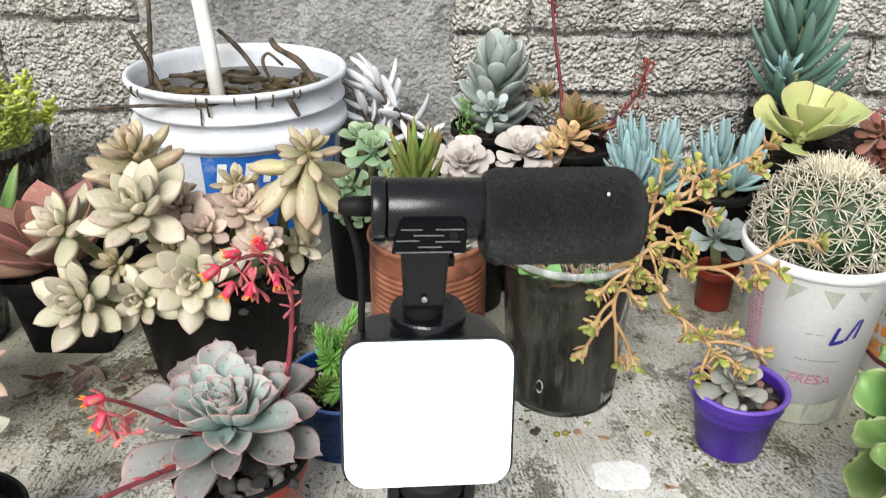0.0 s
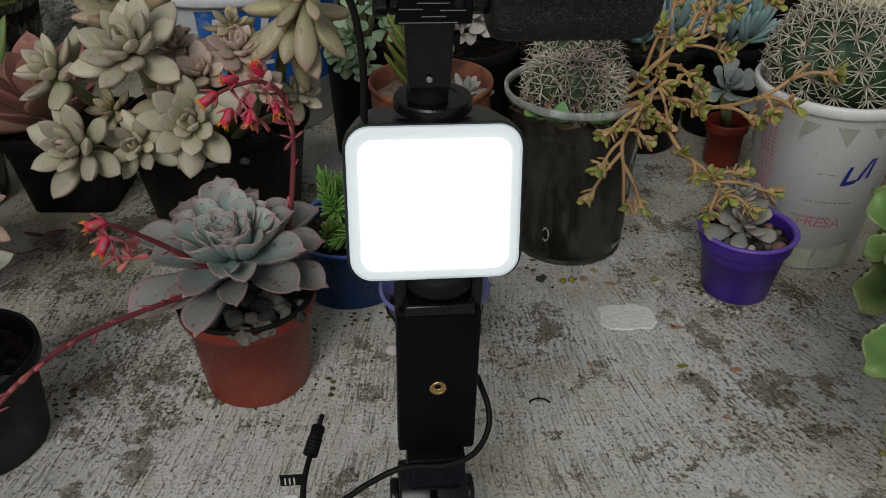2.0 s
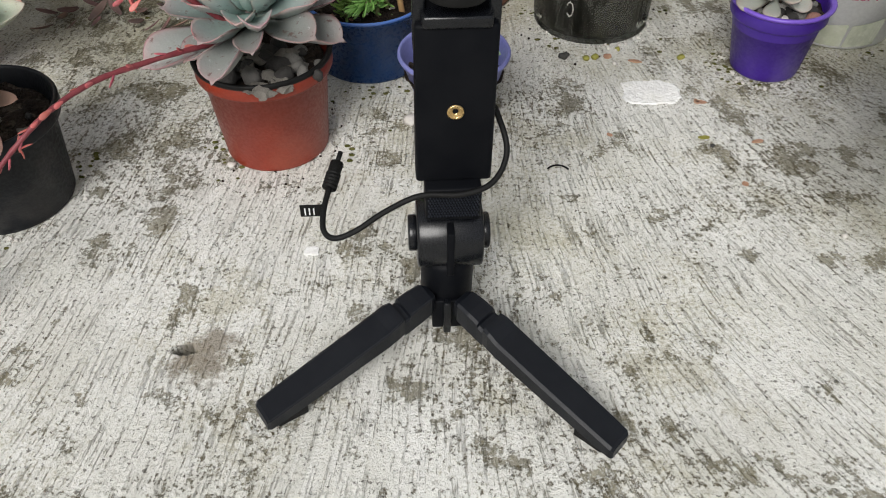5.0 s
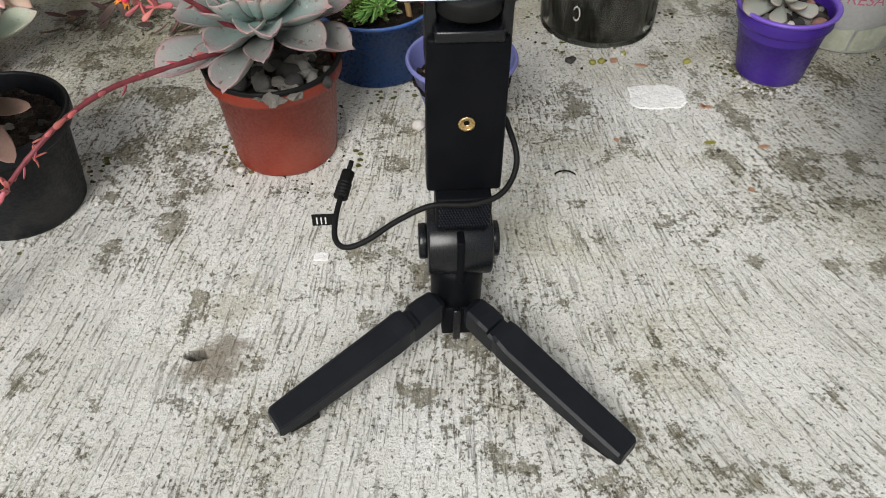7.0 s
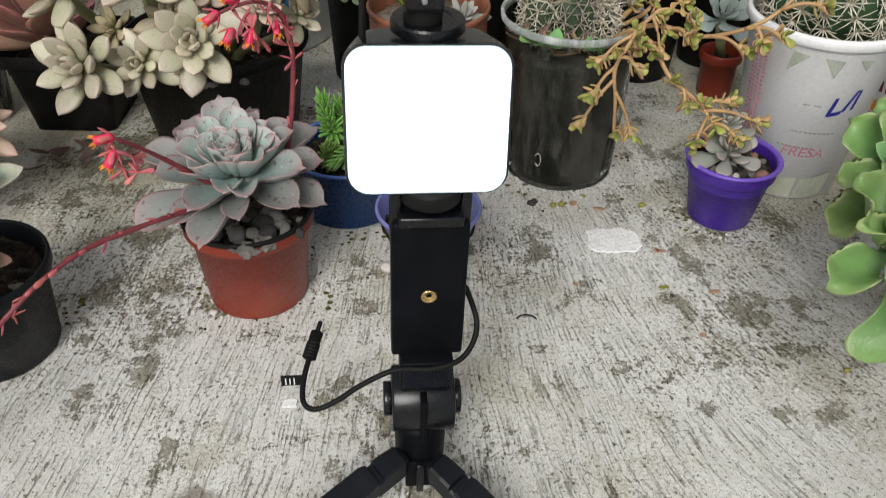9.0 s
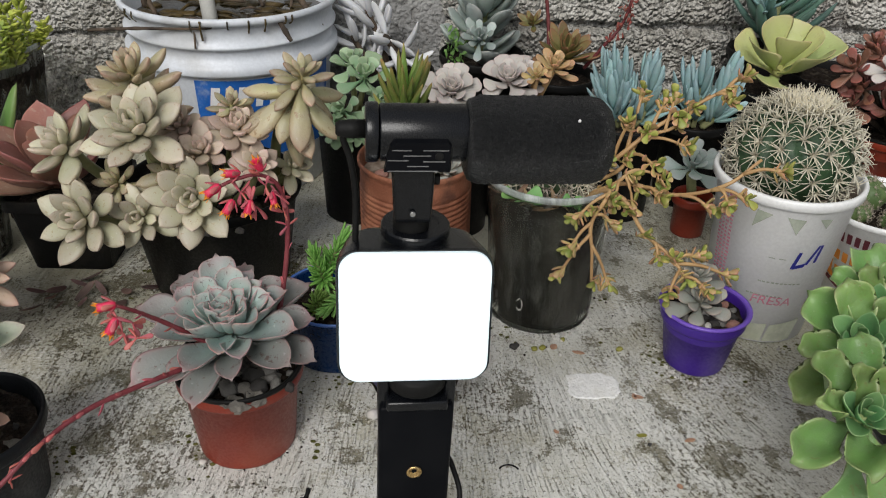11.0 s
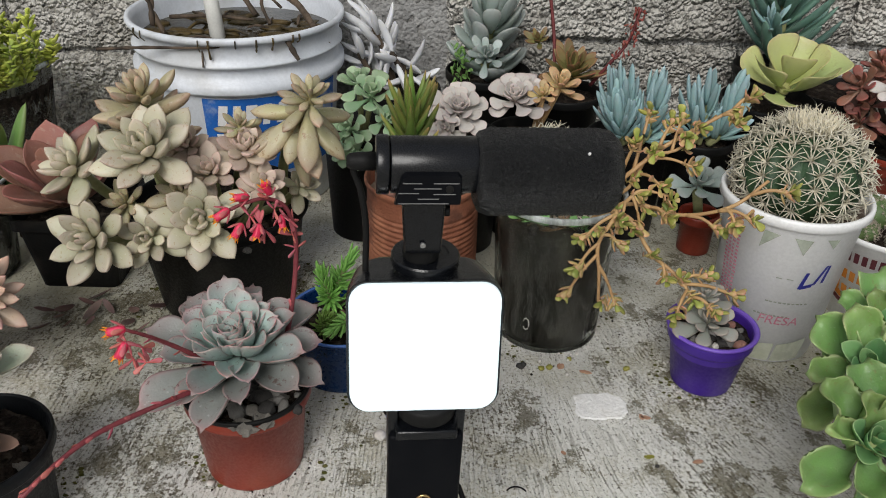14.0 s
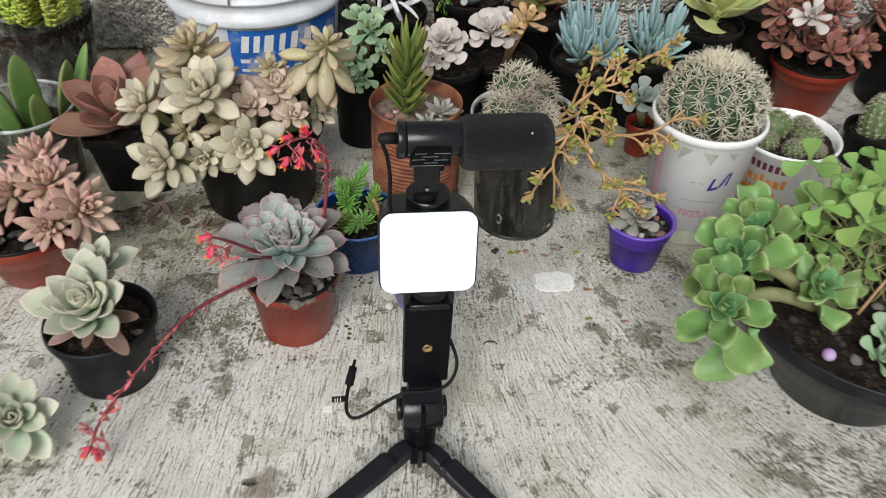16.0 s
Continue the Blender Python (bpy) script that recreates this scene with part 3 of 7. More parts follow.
def pebble_mesh(seed, flat=0.7, rough=0.35):
    rng = random.Random(seed)
    bm = bmesh.new()
    bmesh.ops.create_icosphere(bm, subdivisions=2, radius=1)
    off = Vector((rng.random() * 50, rng.random() * 50, rng.random() * 50))
    sx, sy = rng.uniform(0.8, 1.2), rng.uniform(0.65, 1.0)
    for v in bm.verts:
        k = 1 + rough * noise.noise(v.co * 1.3 + off)
        v.co = Vector((v.co.x * k * sx, v.co.y * k * sy, v.co.z * k * flat))
    return bm


PEBBLES = {}


def pebbles(parent, centre, radius, z, count, sizes, mats, seed, name="stone"):
    rng = random.Random(seed)
    o = origin_of(parent)
    for k in range(count):
        mat = rng.choice(mats)
        key = (mat, k % 4)
        if key not in PEBBLES:
            PEBBLES[key] = finish("stone", pebble_mesh(len(PEBBLES) * 3 + 1, 0.40 if mat == "slate" else 0.7, 0.9 if mat == "slate" else 0.45), M[mat], mat != "slate")
        a, r, s = rng.uniform(0, 6.28), radius * math.sqrt(rng.random()), rng.uniform(*sizes)
        ob = new(name, PEBBLES[key])
        ob.parent = parent
        ob.matrix_local = Matrix.LocRotScale(Vector((centre[0] + r * math.cos(a), centre[1] + r * math.sin(a), z + 0.3 * s)) - o,
                                             Euler((rng.uniform(-.4, .4), rng.uniform(-.4, .4), rng.uniform(0, 6.28))), (s, s, s))


# ---- leaves ----
LEAVES = {}


def leaf_mesh(material, width=0.45, thick=0.16, curl=0.1, cup=0.15, shape="spoon", wave=0.0):
    key = (material.name, width, thick, curl, cup, shape, wave)
    if key in LEAVES:
        return LEAVES[key]
    bm = bmesh.new()
    uv = bm.loops.layers.uv.new("UVMap")
    nu, nv = 13, 12
    rows, where = [], {}
    for i in range(nu + 1):
        u = math.sin(0.5 * math.pi * i / nu)
        if shape == "spoon":
            w = max((u ** 0.85) * (1 - u ** 5) ** 0.5 / 0.72, 0.30 * (1 - u))
        elif shape == "obovate":
            w = max((u ** 1.3) * (1 - u ** 6) ** 0.5 / 0.70, 0.20 * (1 - u))
        elif shape == "mucro":
            w = max((u ** 0.9) * (1 - u ** 3.2) ** 0.85 / 0.585, 0.26 * (1 - u))
        elif shape == "tipped":
            w = max((u ** 0.75) * (1 - u ** 4.5) ** 0.6 / 0.67, 0.32 * (1 - u))
        elif shape == "gem":
            w = max((u ** 0.8) * (1 - u ** 2.3) ** 0.85 / 0.485, 0.34 * (1 - u))
        elif shape == "cupped":
            w = max((u ** 1.05) * (1 - u ** 7) ** 0.5 / 0.76, 0.24 * (1 - u))
        elif shape == "finger":
            w = max((min(1, 3.0 * u) ** 0.5) * (1 - u ** 5) ** 0.5, 0.35 * (1 - u))
        elif shape == "spike":
            w = 1.0 * (1 - u) ** 0.75
        else:
            w = max((u ** 0.62) * (1 - u) ** 0.55 / 0.47, 0.35 * (1 - u))
        w *= width / 2
        t = thick / 2 * max(0.0, (1 - u ** 4)) ** 0.5 * (0.55 + 0.45 * min(1, 3 * u))
        lift = curl * u * u
        if i == nu:
            v = bm.verts.new((1.07 if shape == "tipped" else 1.02, 0, lift))
            where[v] = (1.0, 0.5)
            rows.append([v])
            continue
        ring = []
        for k in range(nv):
            a = 2 * math.pi * k / nv
            y = w * math.cos(a)
            z = t * math.sin(a) * (1.0 if math.sin(a) < 0 else 0.55)
            z += cup * (y * y) / max(width, 1e-3) * 2 + lift + wave * math.sin(9 * u + 2 * math.cos(a)) * abs(math.cos(a)) * 0.1
            v = bm.verts.new((u, y, z))
            where[v] = (u, 0.5 + 0.5 * math.cos(a))
            ring.append(v)
        rows.append(ring)
    for a, b in zip(rows, rows[1:]):
        for k in range(nv):
            q = list(dict.fromkeys([a[k], a[(k + 1) % nv], b[(k + 1) % len(b)], b[k % len(b)]]))
            bm.faces.new(q)
    bm.faces.new(rows[0][::-1])
    bmesh.ops.recalc_face_normals(bm, faces=bm.faces)
    for f in bm.faces:
        for lp in f.loops:
            lp[uv].uv = where[lp.vert]
    LEAVES[key] = finish("leaf", bm, material)
    return LEAVES[key]


def put_leaf(parent, me, m, name="leaf"):
    ob = new(name, me)
    ob.parent = parent
    ob.matrix_local = m
    return ob


def tilt(normal):
    """A turn that takes +Z to the normal."""
    return Vector(normal).normalized().to_track_quat("Z", "Y").to_matrix().to_4x4()


def rosette(parent, at, normal, radius, count, leaf, elev=(5, 75), core=None, seed=1, shrink=0.7, base=0.10, rise=0.18, jitter=1.0, stem=None, inner_leaf=None, inner=0.65, outer_leaf=None, outer=0.0, name="rosette"):
    """A whorl of leaf objects round a short bud; outer leaves lie flat, inner ones stand up."""
    rng = random.Random(seed)
    bud = lathe([(0, -0.05 * radius), (0.10 * radius, 0), (0.11 * radius, 0.1 * radius), (0.05 * radius, rise * radius + 0.12 * radius), (0, rise * radius + 0.16 * radius)], n=10)
    ob = part(name, bud, core or stem or leaf.materials[0], parent, local=True)
    ob.matrix_local = Matrix.Translation(Vector(at) - origin_of(parent)) @ tilt(normal) @ Matrix.Rotation(rng.uniform(0, 6.28), 4, "Z")
    for k in range(count):
        f = k / max(1, count - 1)
        ang = radians(137.5 * k + jitter * rng.uniform(-9, 9))
        ln = radius * (1 - shrink * f ** 0.9) * (1 + 0.10 * jitter * rng.uniform(-1, 1))
        el = radians(elev[0] + (elev[1] - elev[0]) * f + jitter * rng.uniform(-6, 6))
        m = Matrix.Rotation(ang, 4, "Z") @ Matrix.Translation((base * radius * (1 - 0.8 * f), 0, rise * radius * f)) @ Matrix.Rotation(-el, 4, "Y") \
            @ Matrix.Rotation(radians(jitter * rng.uniform(-10, 10)), 4, "X") @ Matrix.Diagonal((ln, ln * rng.uniform(0.9, 1.1), ln, 1))
        put_leaf(ob, inner_leaf if inner_leaf and f > inner else outer_leaf if f < outer else leaf, m)
    return ob


def spire(parent, points, leaf, count, lengths, elev=(10, 60), seed=1, stem_mat=None, stem_r=0.004, name="stem", start=0.1):
    """A leafy stem: leaves spiral up a curve, their length falling from lengths[0] to lengths[1]."""
    rng = random.Random(seed)
    path = spline(points, 8)
    st = part(name, tube(path, stem_r, 8, taper=0.7), stem_mat or M["green_stem"], parent)
    o = origin_of(parent)
    for k in range(count):
        f = start + (1 - start) * k / max(1, count - 1)
        i = min(len(path) - 2, int(f * (len(path) - 1)))
        p = path[i].lerp(path[i + 1], f * (len(path) - 1) - i)
        q = tilt(path[i + 1] - path[i])
        ln = (lengths[0] + (lengths[1] - lengths[0]) * f) * rng.uniform(0.85, 1.15)
        el = radians(elev[0] + (elev[1] - elev[0]) * f ** 1.5 + rng.uniform(-8, 8))
        m = Matrix.Translation(p - o) @ q @ Matrix.Rotation(radians(137.5 * k + rng.uniform(-10, 10)), 4, "Z") @ Matrix.Translation((stem_r * 0.6, 0, 0)) \
            @ Matrix.Rotation(-el, 4, "Y") @ Matrix.Rotation(rng.uniform(-.15, .15), 4, "X") @ Matrix.Diagonal((ln, ln, ln, 1))
        put_leaf(st, leaf, m)
    return st


def joined_leaves(name, parent, leaf, matrices, label=""):
    """Leaves too small to pick apart, in one mesh (matrices in world metres)."""
    src = [(v.co.copy()) for v in leaf.vertices]
    faces = [tuple(p.vertices) for p in leaf.polygons]
    uvs = [d.uv.copy() for d in leaf.uv_layers[0].data]
    o = origin_of(parent)
    verts, polys, tex = [], [], []
    for m in matrices:
        b = len(verts)
        verts += [(m @ c) - o for c in src]
        polys += [tuple(i + b for i in f) for f in faces]
        tex += uvs
    me = bpy.data.meshes.new(name)
    me.from_pydata(verts, [], polys)
    lay = me.uv_layers.new(name="UVMap")
    lay.data.foreach_set("uv", [c for t in tex for c in t])
    me.materials.append(leaf.materials[0])
    me.shade_smooth()
    ob = new(name, me)
    ob.parent = parent
    return tagged(ob, label, kind="stuff")


dry = leaf_mesh(leaf_mat("leaf_withered", (0.10, 0.06, 0.05), (0.22, 0.13, 0.11), (0.3, 0.16, 0.14)), 0.35, 0.08, 0.3, 0.3, "point")


# ---- pots ----
def pot_profile(rb, rt, h, wall=0.0016, lip=0.003, lip_h=0.010, foot=0.003):
    s = (rt - lip - rb) / h
    return [(0, 0.003), (rb - 0.006, 0.003), (rb - 0.004, 0), (rb - 0.001, 0), (rb, 0.001), (rb + s * foot, foot), (rb + s * (h - lip_h), h - lip_h), (rt - 0.0006, h - lip_h + 0.0006), (rt, h - lip_h + 0.002),
            (rt, h - 0.0015), (rt - 0.0008, h), (rt - wall - 0.0004, h), (rt - wall - 0.001, h - 0.0015), (rt - lip - wall, h - lip_h - 0.001), (rb - wall, 0.006), (0, 0.006)]


def soil(parent, c, r, z, material="soil", seed=0, name="soil"):
    bm = bmesh.new()
    rng = random.Random(seed)
    n, rings = 36, 9
    prev = [bm.verts.new((c[0], c[1], z + 0.002))]
    for i in range(1, rings + 1):
        rr = r * i / rings
        ring = []
        for k in range(n):
            a = 2 * math.pi * k / n
            p = Vector((c[0] + rr * math.cos(a), c[1] + rr * math.sin(a), 0))
            ring.append(bm.verts.new((p.x, p.y, z + 0.003 * noise.noise(p * 90) + 0.0025 * noise.noise(p * 260) + 0.002 * (1 - (i / rings) ** 2))))
        for k in range(n):
            q = [prev[k % len(prev)], prev[(k + 1) % len(prev)], ring[(k + 1) % n], ring[k]]
            q = list(dict.fromkeys(q))
            bm.faces.new(q[::-1])
        prev = ring
    bmesh.ops.recalc_face_normals(bm, faces=bm.faces)
    return part(name, bm, M[material], parent)


def round_pot(parent, c, rb, rt, h, material, z0=0.0, soil_drop=0.010, soil_mat="soil", lip=0.003, lip_h=0.010, n=56, label=""):
    p = part("pot", lathe(pot_profile(rb, rt, h, lip=lip, lip_h=lip_h), (c[0], c[1], z0), n), M[material], parent, label)
    if soil_mat:
        soil(parent, c, rt - lip - 0.0025, z0 + h - soil_drop, soil_mat)
    return p


def on_cone(c, rb, rt, h, facing, phi, z, out=0.0006):
    r = rb + (rt - rb) * z / h + out
    a = facing + phi
    return Vector((c[0] + r * math.cos(a), c[1] + r * math.sin(a), z))


def decal(name, parent, cone, polys, material, label=""):
    """Flat print on a tub: polygons of (angle in degrees to the viewer's right, height), each cut in strips so that it follows the round."""
    bm = bmesh.new()
    for poly in polys:
        if len(poly) == 4:
            (a, b, c, d) = [Vector(q) for q in poly]
            n = max(1, int(max((b - a).length, (c - d).length) / 4))
            for k in range(n):
                p, q = k / n, (k + 1) / n
                bm.faces.new([bm.verts.new(on_cone(*cone, radians(w.x), w.y)) for w in (a.lerp(b, p), a.lerp(b, q), d.lerp(c, q), d.lerp(c, p))])
        else:
            bm.faces.new([bm.verts.new(on_cone(*cone, radians(x), y)) for x, y in poly])
    bmesh.ops.recalc_face_normals(bm, faces=bm.faces)
    return part(name, bm, material, parent, label, smooth=False)


def bars(x0, x1, z, h, cuts, seed):
    """A line of plain bars."""
    rng = random.Random(seed)
    out, x = [], x0
    for k in range(cuts):
        w = (x1 - x0) / cuts
        out.append([(x, z), (x + w * rng.uniform(0.5, 0.85), z), (x + w * rng.uniform(0.5, 0.85), z + h), (x, z + h)])
        x += w
    return out


def lettering(name, parent, cone, text, phi0, z, size, material, label=""):
    cu = bpy.data.curves.new("lettering", "FONT")
    cu.body, cu.size, cu.shear = text, size, 0.15
    tmp = bpy.data.objects.new("lettering", cu)
    scene.collection.objects.link(tmp)
    bpy.context.view_layer.update()
    me = bpy.data.meshes.new_from_object(tmp.evaluated_get(bpy.context.evaluated_depsgraph_get()))
    bpy.data.objects.remove(tmp)
    bm = bmesh.new()
    bm.from_mesh(me)
    for v in bm.verts:
        r = cone[1] + (cone[2] - cone[1]) * z / cone[3]
        v.co = on_cone(*cone, radians(phi0) + v.co.x / r, z + v.co.y, 0.0007)
    return part(name, bm, material, parent, label, smooth=False)


# ---- the setting ----
bm = bmesh.new()
far = [-15.0, -4.0, -1.2, -0.6, -0.3, 0, 0.3, 0.6, 1.2, 4.0, 15.0]
HOLE = (-0.1355, 0.2475, 0.0068, 0.0042)
fine = [k / 7 for k in range(-9, 10)]
xs = sorted(far + [HOLE[0] + HOLE[2] * k for k in fine])
ys = sorted(far + [HOLE[1] + HOLE[3] * k for k in fine])


def chip_depth(x, y):
    u, w = (x - HOLE[0]) / HOLE[2], (y - HOLE[1]) / HOLE[3]
    r = math.hypot(u, w) * (1 + 0.35 * noise.noise(Vector((u * 1.5, w * 1.5, 2.0))))
    return 0.0 if r > 1 else -0.0062 * min(1.0, 3.5 * (1 - r)) * (1 + 0.4 * noise.noise(Vector((u * 3, w * 3, 7.0))))


grid = [[bm.verts.new((x, y, chip_depth(x, y))) for x in xs] for y in ys]
for a, b in zip(grid, grid[1:]):
    for k in range(len(xs) - 1):
        bm.faces.new((a[k], a[k + 1], b[k + 1], b[k]))
ground = part("ground", bm, M["concrete"], None, smooth=False)
tagged(ground, "brushed grey concrete slab with dark mossy specks", "ground", kind="structure")

WALL_Y = 0.99
wall = part("wall_north", box((-4, WALL_Y + 0.006, 0.001), (4, WALL_Y + 0.2, 2.2)), M["mortar"], None, smooth=False)
tagged(wall, "rough unplastered block garden wall with grey mortar", "wall", kind="structure")


def rough_slab(x0, x1, z0, z1, y, bulge, seed, step=0.008, depth=0.010, amp=0.007):
    """A block face of coarse broken grain, with its edges turned back into the joint."""
    nx, nz = max(3, int((x1 - x0) / step)), max(3, int((z1 - z0) / step))
    off = Vector((seed * 3.7, seed * 1.9, seed * 5.3))
    bm = bmesh.new()
    rows = []
    for j in range(nz + 1):
        row = []
        for i in range(nx + 1):
            x, z = x0 + (x1 - x0) * i / nx, z0 + (z1 - z0) * j / nz
            p = Vector((x, 0, z))
            d = 0.8 * amp * noise.noise(p * 22 + off) + 0.45 * amp * noise.noise(p * 60 + off) + 0.60 * amp * noise.noise(p * 170 + off)
            rim = i in (0, nx) or j in (0, nz)
            wob = 0.004 * noise.noise(p * 35 + off)
            row.append(bm.verts.new((x + wob, y - bulge - d + (depth if rim else 0), z + wob)))
        rows.append(row)
    for a, b in zip(rows, rows[1:]):
        for i in range(nx):
            bm.faces.new((a[i], a[i + 1], b[i + 1], b[i]))
    return bm


def block_course(x0, x1, z0, z1, length, shift, seed, step):
    x, k = x0 - shift, 0
    while x < x1:
        a, b = max(x, x0), min(x + length, x1)
        if b - a > 0.03:
            ob = part("block", rough_slab(a + 0.0005, b - 0.0005, z0 + 0.0005, z1 - 0.0005, WALL_Y, 0.003 + 0.004 * ((seed * 7 + 3 * k) % 5) / 5, seed + 17 * k, step), M["block"], wall)
        x += length
        k += 1


for k in range(6):
    z0 = -0.002 + 0.112 * k
    block_course(-1.3, -0.335, z0 + 0.002, z0 + 0.112, 0.34, 0.17 * (k % 2) + 0.07, 3 + 100 * k, 0.0045 if k < 4 else 0.014)
for k in range(8):
    z0 = -0.003 + 0.071 * k
    block_course(0.012, 1.4, z0 + 0.003, z0 + 0.071, 0.27, 0.13 * (k % 2) + 0.05, 907 + 100 * k, 0.0042 if k < 5 else 0.014)
bm = rough_slab(-0.36, 0.030, 0.002, 2.1, WALL_Y, 0.0, 77, 0.012, 0.02, 0.0035)
part("cement_render", bm, M["render"], wall, "smeared grey cement over a column")


# ---- the camera light, microphone and stand ----
def rounded_square(cx, cz, half_x, half_z, r, n=8):
    out = []
    for sx, sz, a0 in ((1, 1, 0), (-1, 1, 90), (-1, -1, 180), (1, -1, 270)):
        for k in range(n + 1):
            a = radians(a0 + 90 * k / n)
            out.append((cx + sx * (half_x - r) + r * math.cos(a), cz + sz * (half_z - r) + r * math.sin(a)))
    return out


def loft_y(sections):
    """Closed body from outlines given as (y, list of (x, z))."""
    bm = bmesh.new()
    rings = [[bm.verts.new((x, y, z)) for x, z in pts] for y, pts in sections]
    n = len(rings[0])
    for a, b in zip(rings, rings[1:]):
        for k in range(n):
            bm.faces.new((a[k], a[(k + 1) % n], b[(k + 1) % n], b[k]))
    bm.faces.new(rings[0])
    bm.faces.new(rings[-1][::-1])
    bmesh.ops.recalc_face_normals(bm, faces=bm.faces)
    return bm


CX, CZ = -0.0029, 0.2198
# the stand is turned a little against the wall
TURN = Matrix.Translation((0.035, 0.0038, 0)) @ Matrix.Rotation(radians(5.95), 4, "Z")


def turn_thing(ob, pivot):
    lean = Matrix.Translation(pivot) @ Matrix.Rotation(radians(1.4), 4, "Y") @ Matrix.Translation(-Vector(pivot))
    ob.matrix_basis = TURN @ lean @ Matrix.Translation(ob.location)


stand = thing("mini_tripod", "black plastic tabletop tripod with folded phone clamp on concrete", "tripod", (-0.0045, 0.27, 0))
# phone clamp
part("clamp_plate", box((-0.0208, 0.2670, 0.0965), (0.0128, 0.2800, 0.1735), 0.0016, 3), M["black_satin"], stand)
part("clamp_top", box((-0.0178, 0.2655, 0.1722), (0.0098, 0.2820, 0.1776), 0.0012, 2), M["black_abs"], stand)
for x0, x1 in ((-0.0212, -0.0164), (0.0084, 0.0132)):
    part("clamp_arm", box((x0, 0.2700, 0.160), (x1, 0.2820, 0.193), 0.0010, 2), M["black_abs"], stand)
part("neck_block", box((-0.0168, 0.274, 0.174), (0.0088, 0.285, 0.193), 0.001, 2), M["black_satin"], stand)
part("locking_wheel", lathe([(0, 0.1830), (0.0125, 0.1830), (0.0130, 0.1836), (0.0130, 0.1895), (0.0120, 0.1907), (0, 0.1907)], (-0.0040, 0.2745, 0), 48), M["rubber"], stand)
bm = lathe([(0.0031, -0.0004), (0.0036, 0.0004), (0.0036, 0.0010), (0.0026, 0.0012), (0.0024, 0.0004), (0.0021, 0.0006), (0.0019, 0.0001), (0.0015, 0.0003), (0.0012, -0.0002), (0.0008, -0.0010), (0, -0.0011)], n=32)
bmesh.ops.transform(bm, matrix=Matrix.Translation((-0.0040, 0.2669, 0.1340)) @ Matrix.Rotation(radians(90), 4, "X"), verts=bm.verts)
part("screw_socket", bm, M["brass"], stand, "brass threaded screw socket")
jaw = part("clamp_jaw", box((-0.0170, 0.2605, 0.0785), (0.0084, 0.2780, 0.0970), 0.0016, 3), M["black_satin"], stand)
bm = bmesh.new()
for i in range(18):
    for j in range(9):
        x, z = -0.0154 + 0.00132 * i + (0.00066 if j % 2 else 0), 0.0820 + 0.00155 * j
        if x < 0.0073:
            a = [bm.verts.new((x + dx, 0.2604, z + dz)) for dx, dz in ((-.0006, 0), (0, -.0007), (.0006, 0), (0, .0007))]
            tip = bm.verts.new((x, 0.2590, z))
            for k in range(4):
                bm.faces.new((a[k], a[(k + 1) % 4], tip))
part("grip_pad", bm, M["pad"], jaw, "knurled rubber grip pad", smooth=False)
# hinge
hinge = part("hinge", barrel((-0.0208, 0.2715, 0.0620), (0.0102, 0.2715, 0.0620), 0.0168, 40, 0.0012), M["black_abs"], stand)
part("hinge_strap", box((-0.0072, 0.2538, 0.0490), (-0.0038, 0.2640, 0.0760), 0.0006, 2), M["black_satin"], hinge)
for x0, x1 in ((-0.0248, -0.0207), (0.0101, 0.0140)):
    part("hinge_knob", barrel((x0, 0.2715, 0.0620), (x1, 0.2715, 0.0620), 0.0088, 28, 0.0008), M["black_abs"], hinge)
part("collar", lathe([(0, 0.022), (0.0118, 0.022), (0.0128, 0.024), (0.0132, 0.048), (0.0120, 0.052), (0, 0.052)], (-0.0060, 0.2690, 0), 40), M["black_satin"], stand)
core = part("leg_core", box((-0.0140, 0.2550, 0.0105), (0.0012, 0.2780, 0.0300), 0.0008, 2), M["black_satin"], stand)
part("core_rib", box((-0.0085, 0.2520, 0.0095), (-0.0048, 0.2590, 0.0310), 0.0005, 2), M["black_abs"], core)


